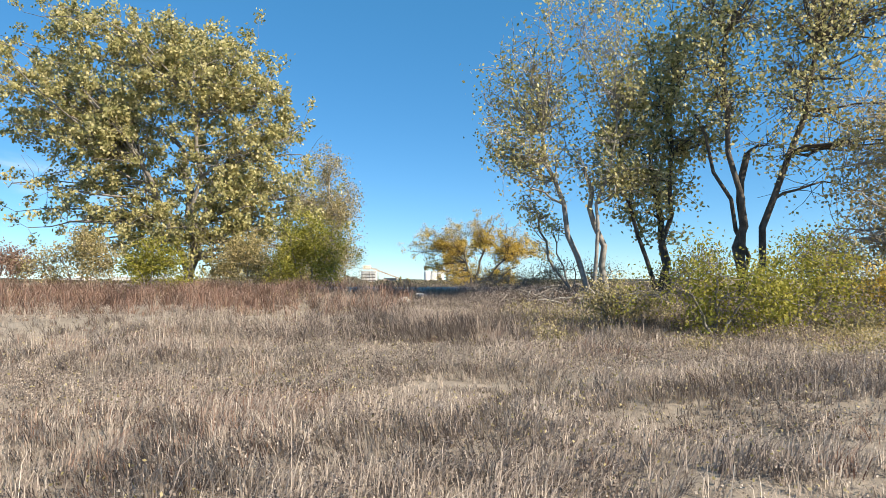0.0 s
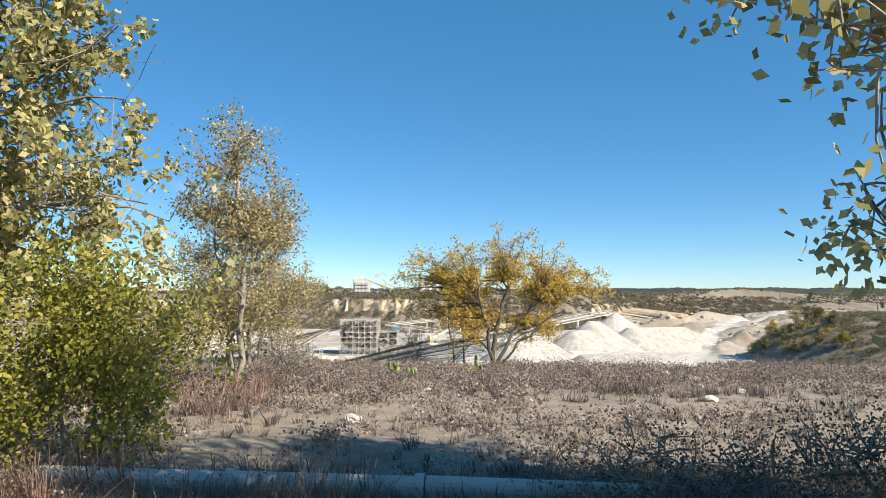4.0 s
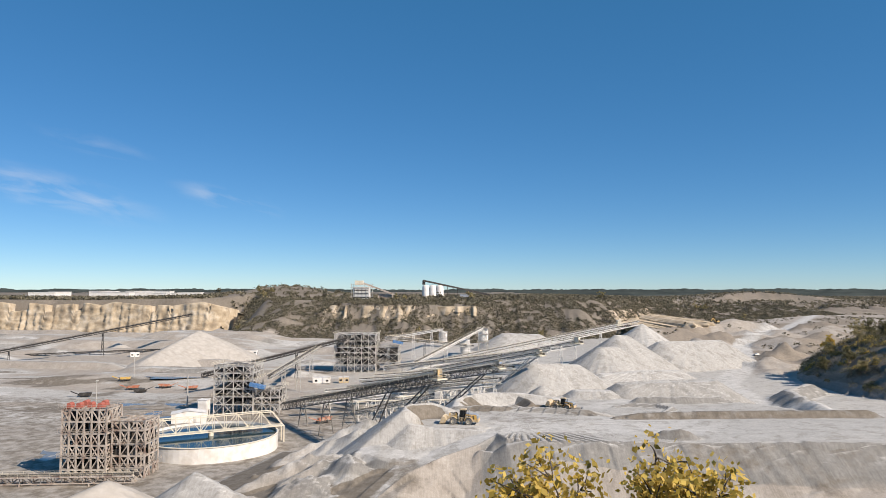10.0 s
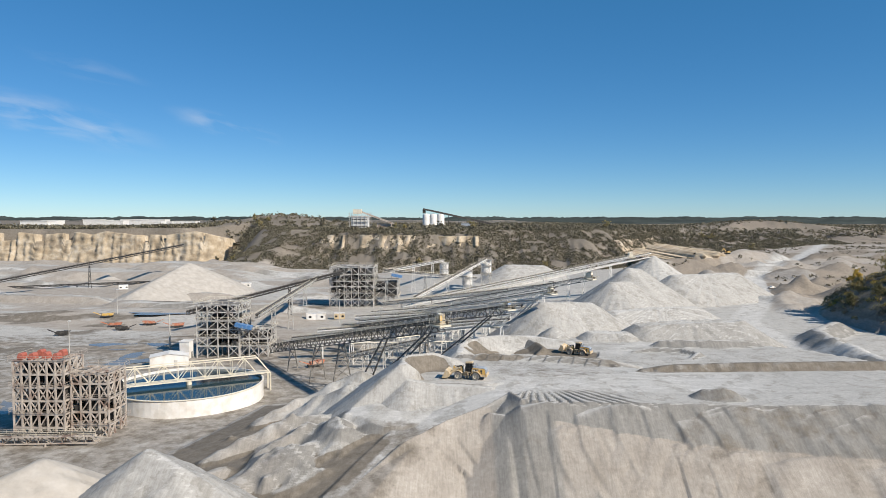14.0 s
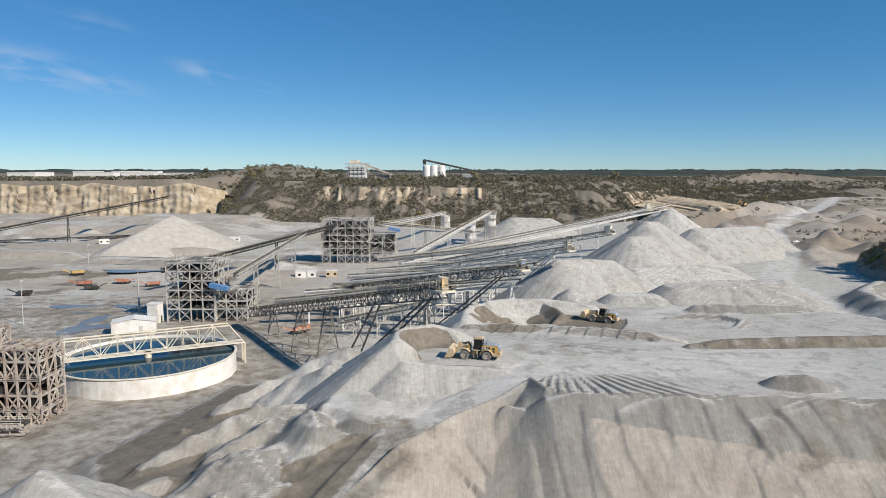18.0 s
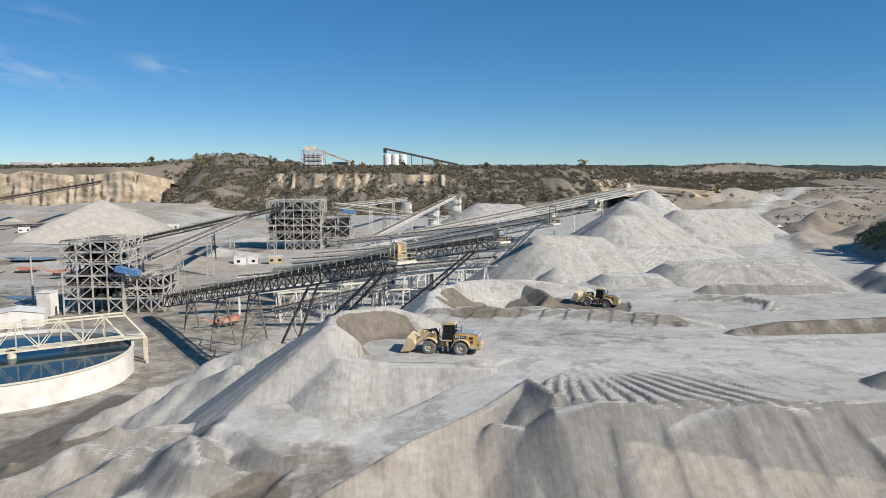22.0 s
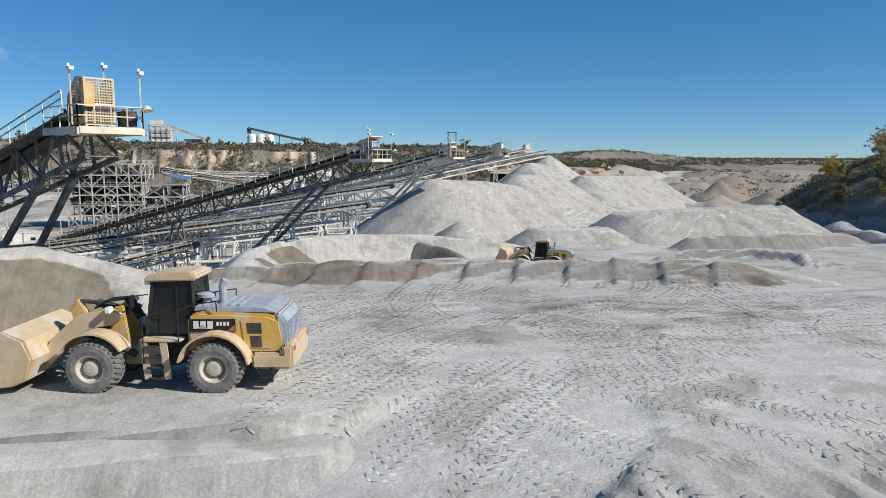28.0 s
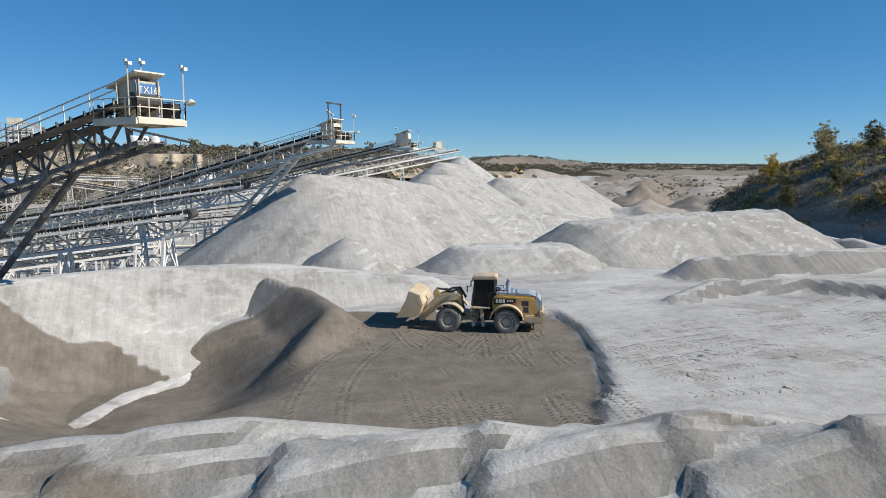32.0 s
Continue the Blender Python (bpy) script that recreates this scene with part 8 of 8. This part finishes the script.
for i in range(26):
    x = rt.uniform(-330, 420)
    y = float(wall_y(np.array([x]))[0]) + rt.choice((-4, 100, 125, 150)) + rt.uniform(0, 30)
    z = ground_z(x, y)
    h = rt.uniform(6, 13)
    tree("round dark tree on the far side of the pit", (x, y), [(x, y, z + h * 0.5, 0.3)], [(x, y, z + h * 0.65, h * 0.4, h * 0.4, h * 0.36), (x + h * 0.25, y, z + h * 0.45, h * 0.3, h * 0.3, h * 0.28)], 420, 1.5, rt.choice((L_SCRUB, L_MIX, L_MIX)), M_BARK, 80 + i, 4, 3, group="far trees")


# ---- cliffs on the far wall ----
def cliff(label, x0, x1, yb, z0, z1, seed, depth=7.0, step=1.6):
    """A fluted rock face with ledges, proud of the slope behind it."""
    xs = np.arange(x0, x1, step)
    zs = np.linspace(0, 1, 22)
    X, T = np.meshgrid(xs, zs)
    base = np.array([yb(x) for x in xs])[None, :]
    top = z1 + 5 * (vnoise(X + seed, X * 0, 17) - 0.5) - 12 * (smooth(x0 + 26, x0, X) + smooth(x1 - 26, x1, X)) - 8 * (vnoise(X + 7 * seed, X * 0, 11) > 0.62)
    Z = z0 + (top - z0) * T
    flute = np.abs(vnoise(X, Z * 0.15, 9) - 0.5) * 6 + (vnoise(X, Z * 0.25, 3.2) - 0.5) * 3.0 + (vnoise(X, Z * 2, 4.0) - 0.5) * 1.5
    ledge = np.floor(T * 4 + 0.6 * vnoise(X, X * 0 + 3, 25)) * 1.3
    Y = base + flute + ledge + T * 2 - 2 + 34 * smooth(x1 - 40, x1, X) ** 1.5
    v = np.stack([X, Y, Z], -1)
    back = v[-1].copy()
    back[:, 1] += 40
    back[:, 2] -= 4
    v = np.concatenate([v, back[None]], 0)
    r, c = v.shape[:2]
    ids = np.arange(r * c).reshape(r, c)
    f = np.stack([ids[:-1, :-1], ids[:-1, 1:], ids[1:, 1:], ids[1:, :-1]], -1).reshape(-1, 4)
    me = np_mesh("cliff", v.reshape(-1, 3), f)
    me.materials.append(M_CLIFF)
    return tagged(new("cliff", me), label, "cliff", kind="structure")


cliff("tall cream limestone quarry face with vertical flutes", -760, -250, lambda x: float(wall_y(np.array([x]))[0]) - 8, -16, 17, 1)


def outcrop(label, x0, x1, z0, z1, seed, proud=3.0):
    """Rock that stands out of the pit wall's own slope, fading into it at its edges."""
    xs = np.arange(x0, x1, 1.3)
    zs = np.linspace(z0, z1, 20)
    ys = np.arange(440, 800, 1.0)
    Y = np.zeros((len(zs), len(xs)))
    for i, x in enumerate(xs):
        h = np.maximum.accumulate(height(np.full(len(ys), x), ys))
        Y[:, i] = np.interp(zs, h, ys)
    X, Z = np.meshgrid(xs, zs)
    u, v = (X - x0) / (x1 - x0), (Z - z0) / (z1 - z0)
    edge = np.minimum(smooth(0, 0.14, u) * smooth(1, 0.86, u), smooth(0, 0.25, v))
    flute = np.abs(vnoise(X + 13 * seed, Z * 0.1, 8) - 0.5) * 12 + (vnoise(X, Z * 0.4 + seed, 2.6) - 0.5) * 2.4
    Y = Y - (proud + 2) * edge + 2.5 + flute * (0.4 + 0.6 * edge) - 3 * smooth(0.55, 0.75, vnoise(X + seed, Z, 15))
    v3 = np.stack([X, Y, Z], -1)
    back = v3[-1].copy()
    back[:, 1] += 14
    back[:, 2] -= 2
    v3 = np.concatenate([v3, back[None]], 0)
    r, c = v3.shape[:2]
    ids = np.arange(r * c).reshape(r, c)
    f = np.stack([ids[:-1, :-1], ids[:-1, 1:], ids[1:, 1:], ids[1:, :-1]], -1).reshape(-1, 4)
    me = np_mesh("cliff", v3.reshape(-1, 3), f)
    me.materials.append(M_CLIFF)
    return tagged(new("cliff", me), label, "cliff", kind="structure")


outcrop("pale limestone outcrop high on the pit wall", -142, -44, 1, 16.5, 2)
outcrop("pale limestone outcrop high on the pit wall", -36, 20, 4, 15.5, 3)
outcrop("low tan limestone outcrop on the pit wall", 150, 240, -2, 10, 4, 4)
# ---- pipe, rocks, cacti and dead wood on the plateau ----
t = thing("concrete_pipe", "pale concrete pipe lying across the dry grass", "pipe")
zc = ground_z(-3, -205) + 0.28
for a, b in (((-9.5, -204.3), (-5.2, -204.7)), ((-5.2, -204.7), (-1.25, -205.0)), ((-1.2, -205.0), (3.2, -205.5))):
    part("pipe_length", Geo().tube((*a, zc), (*b, zc - 0.02), 0.23, 0.23, 18).tube((b[0] - 0.18, b[1], zc), (b[0], b[1], zc), 0.27, 0.27, 18), M_CONC, t, smooth=False)


def rock(x, y, s, seed, mat=None, label="pale limestone rock half sunk in the ground"):
    rnd = random.Random(seed)
    bm = bmesh.new()
    bmesh.ops.create_icosphere(bm, subdivisions=3, radius=1)
    off = Vector((rnd.uniform(0, 50), rnd.uniform(0, 50), 0))
    for v in bm.verts:
        n = noise.noise(v.co * 1.1 + off) * 0.45 + noise.noise(v.co * 2.8 + off) * 0.16
        v.co = Vector((v.co.x * 1.25, v.co.y, v.co.z * 0.6)) * (1 + n) * s
    me = bpy.data.meshes.new("rock")
    bm.to_mesh(me)
    bm.free()
    me.materials.append(mat or M_CONC)
    ob = tagged(new("rock", me), label, "rock", "rocks on the ground")
    ob.location = (x, y, ground_z(x, y) + s * 0.12)
    ob.rotation_euler.z = rnd.uniform(0, 6)
    return ob


rock(-1.5, -208.4, 0.45, 1)
rock(-2.4, -211.5, 0.35, 2)
rock(-4.0, -196, 0.3, 3)
rr = random.Random(5)
for i in range(46):
    rock(rr.uniform(-12, 13), rr.uniform(-192, -174), rr.uniform(0.07, 0.28), 10 + i)
for i in range(40):
    rock(rr.uniform(2, 14), rr.uniform(-232, -210), rr.uniform(0.05, 0.16), 70 + i)


def cactus(x, y, seed, n=16):
    rnd = random.Random(seed)
    z = ground_z(x, y)
    t = thing("prickly_pear", "low prickly pear cactus with flat green pads", "cactus", "prickly pears")
    pads = []
    for i in range(n):
        if i < 6 or not pads:
            p = Vector((x + rnd.uniform(-0.7, 0.7), y + rnd.uniform(-0.4, 0.4), z + 0.18))
        else:
            p = rnd.choice(pads) + Vector((rnd.uniform(-0.22, 0.22), rnd.uniform(-0.12, 0.12), 0.26))
        pads.append(p)
        m = Euler((rnd.uniform(-0.5, 0.5), rnd.uniform(-0.6, 0.6), rnd.uniform(0, 3.1))).to_matrix()
        g = Geo()
        k = rnd.uniform(0.15, 0.22)
        g.lathe((0, 0, 0), (0, 1, 0), [(0.005, -0.035), (k * 0.7, -0.03), (k, 0), (k * 0.7, 0.03), (0.005, 0.035)], 12)
        g.v = [tuple(p + m @ Vector((v[0] * 0.85, v[1], v[2] * 1.15))) for v in g.v]
        part("pad", g, M_CACTUS, t, smooth=True)


M_CACTUS = material("cactus_green", [(0.14, 0.20, 0.07), (0.30, 0.33, 0.13)], 5.0, 0.6)
cactus(-3.6, -179.6, 1)
cactus(0.5, -177.2, 2, 22)
cactus(-3.2, -180.2, 3, 8)

dead = thing("dead_branches", "heap of bleached fallen branches", "deadwood")
rd_ = random.Random(17)
for i in range(30):
    x, y = rd_.uniform(2.6, 9.0), rd_.uniform(-217, -212)
    z = ground_z(x, y) + rd_.uniform(0.08, 0.45)
    a = rd_.uniform(0, 6.28)
    l = rd_.uniform(0.9, 2.8)
    g = Geo()
    pts = limb(g, (x, y, z), (x + l * math.cos(a), y + l * math.sin(a), z + rd_.uniform(0.05, 0.7)), rd_.uniform(0.025, 0.075), 0.012, 0.2, rd_, 5, 6)
    branch = part("branch", g, M_PALEBARK if i % 3 else M_BARK, dead)
    for k in range(3):
        s = pts[rd_.randint(1, 4)]
        g = Geo()
        limb(g, s, s + Vector((rd_.uniform(-0.7, 0.7), rd_.uniform(-0.7, 0.7), rd_.uniform(0, 0.6))), 0.018, 0.006, 0.2, rd_, 3, 4)
        part("twig", g, M_PALEBARK if i % 3 else M_BARK, branch)
# ---- tyre tracks pressed into the upper bench ----
def tyre_tracks(paths, seed):
    """Ribs that the loaders' lugs leave: two wheel lines along each curve, ribs in a chevron."""
    rs = np.random.RandomState(seed)
    V, F, n = [], [], 0
    for p0, p1, p2, p3 in paths:
        p0, p1, p2, p3 = (np.array(p, float) for p in (p0, p1, p2, p3))
        t = np.linspace(0, 1, 400)[:, None]
        c = (1 - t) ** 3 * p0 + 3 * (1 - t) ** 2 * t * p1 + 3 * (1 - t) * t ** 2 * p2 + t ** 3 * p3
        s = np.concatenate([[0], np.cumsum(np.hypot(*np.diff(c, axis=0).T))])
        q = np.arange(0.3, s[-1], 0.34)
        x, y = np.interp(q, s, c[:, 0]), np.interp(q, s, c[:, 1])
        dx, dy = np.gradient(x), np.gradient(y)
        l = np.hypot(dx, dy)
        dx, dy = dx / l, dy / l
        for off in (-1.15, 1.15):
            for side in (-1, 1):
                keep = (rs.rand(len(x)) < 0.95) & (vnoise(x, y, 3.5) > 0.36)
                k = keep.sum()
                ox, oy = (x - dy * off)[keep], (y + dx * off)[keep]
                ex, ey = dx[keep], dy[keep]
                # rib from the middle out and back
                ax, ay = ox - ey * side * 0.03, oy + ex * side * 0.03
                bx, by = ox - ey * side * 0.36 - ex * 0.20, oy + ex * side * 0.36 - ey * 0.20
                w = 0.065
                za, zb = height(ax, ay), height(bx, by)
                hgt = rs.uniform(0.006, 0.025, k)
                rows = [(ax + ex * w, ay + ey * w, za - 0.015), (ax - ex * w, ay - ey * w, za - 0.015), (bx - ex * w, by - ey * w, zb - 0.015), (bx + ex * w, by + ey * w, zb - 0.015),
                        (ax + ex * w * 0.25, ay + ey * w * 0.25, za + hgt), (bx + ex * w * 0.25, by + ey * w * 0.25, zb + hgt)]
                v = np.stack([np.stack(r, -1) for r in rows], 1).reshape(-1, 3)
                i = n + np.arange(k)[:, None] * 6
                V.append(v)
                for f in ((0, 3, 5), (0, 5, 4), (1, 4, 5), (1, 5, 2), (0, 4, 1), (3, 2, 5)):
                    F.append(i + np.array([f]))
                n += k * 6
    me = np_mesh("tyre_tracks", np.concatenate(V), np.concatenate(F))
    v = np.concatenate(V)
    att = me.attributes.new("cover", "FLOAT_COLOR", "POINT")
    att.data.foreach_set("color", cover(v[:, 0], v[:, 1], v[:, 2]).astype(np.float32).ravel())
    me.materials.append(M_GROUND)
    return tagged(new("tyre_tracks", me), "chevron tyre tracks pressed into pale sand", "tyre tracks", kind="stuff")


rp = random.Random(4)
runs = []
for k in range(6):    # from the loader towards the right, across the bench
    y0, y1 = rp.uniform(2, 12), rp.uniform(-4, 18)
    runs.append(((2, y0), (12, y0 + rp.uniform(-3, 2)), (24, y1 + rp.uniform(-4, 4)), (43, y1)))
for k in range(4):    # turns before the far lip
    x1 = rp.uniform(14, 30)
    runs.append(((rp.uniform(-1, 4), rp.uniform(-3, 0)), (rp.uniform(4, 10), 8), (x1 - 8, rp.uniform(14, 22)), (x1 + 6, rp.uniform(12, 19))))
for k in range(9):    # backing to the front edge
    x1 = rp.uniform(8, 40)
    runs.append(((x1, rp.uniform(-13, -10)), (x1 - rp.uniform(0, 3), -4), (x1 - 6, 2), (rp.uniform(2, 14), rp.uniform(5, 10))))
for k in range(6):    # wide curls
    x1, y1 = rp.uniform(12, 26), rp.uniform(0, 8)
    runs.append(((x1, y1 - 8), (x1 - 7, y1 - 6), (x1 - 6, y1 + 6), (x1 + 5, y1 + 7)))
for k in range(5):   # to and fro along the far lip
    y0 = rp.uniform(6, 21)
    runs.append(((-5, y0 + rp.uniform(-3, 4)), (8, y0 + rp.uniform(-5, 4)), (20, y0 + rp.uniform(-6, 2)), (36, y0 - rp.uniform(2, 9))))
for k in range(5):    # nosing up to the berm
    x1 = rp.uniform(2, 28)
    runs.append(((x1 + rp.uniform(-9, 3), 6), (x1 - 2, 13), (x1, 19), (x1 + 1.5, 24.5 - 0.1 * x1)))
for k in range(13):    # sweeping round and up to the berm
    x1 = -1 + 2.4 * k + rp.uniform(-1, 1)
    yb = 26.2 - 0.16 * max(x1, 0)
    runs.append(((x1 - rp.uniform(9, 14), yb - rp.uniform(9, 12)), (x1 - 5, yb - 8), (x1 - 1, yb - 4.5), (x1 + 1, yb)))
for k in range(4):    # towards the head of the ramp
    o = -1.8 + 1.2 * k
    runs.append(((12 + 0.5 * o, 4 + o), (9 + 0.5 * o, 0.5 + o), (7 + 0.4 * o, -1.4 + o), (4.5 + 0.3 * o, -3.6 + o)))
for k in range(4):    # along the foot of the berm
    y0 = rp.uniform(15, 19)
    runs.append(((-6, y0 - 3), (6, y0 + 3), (18, y0 + 2), (32, y0 - 6)))
tyre_tracks(runs, 3)
runs = []
for k in range(9):    # on the floor of the second pit
    x1 = rp.uniform(14, 30)
    runs.append(((x1, 36), (x1 + rp.uniform(-1, 3), 44), (x1 + rp.uniform(0, 5), 50), (rp.uniform(22, 34), rp.uniform(56, 61))))
for k in range(7):    # beyond its lip
    y1 = rp.uniform(38, 58)
    runs.append(((33, y1), (42, y1 + rp.uniform(-4, 4)), (52, y1 + rp.uniform(-4, 6)), (66, y1 + rp.uniform(-2, 8))))
tyre_tracks(runs, 5)
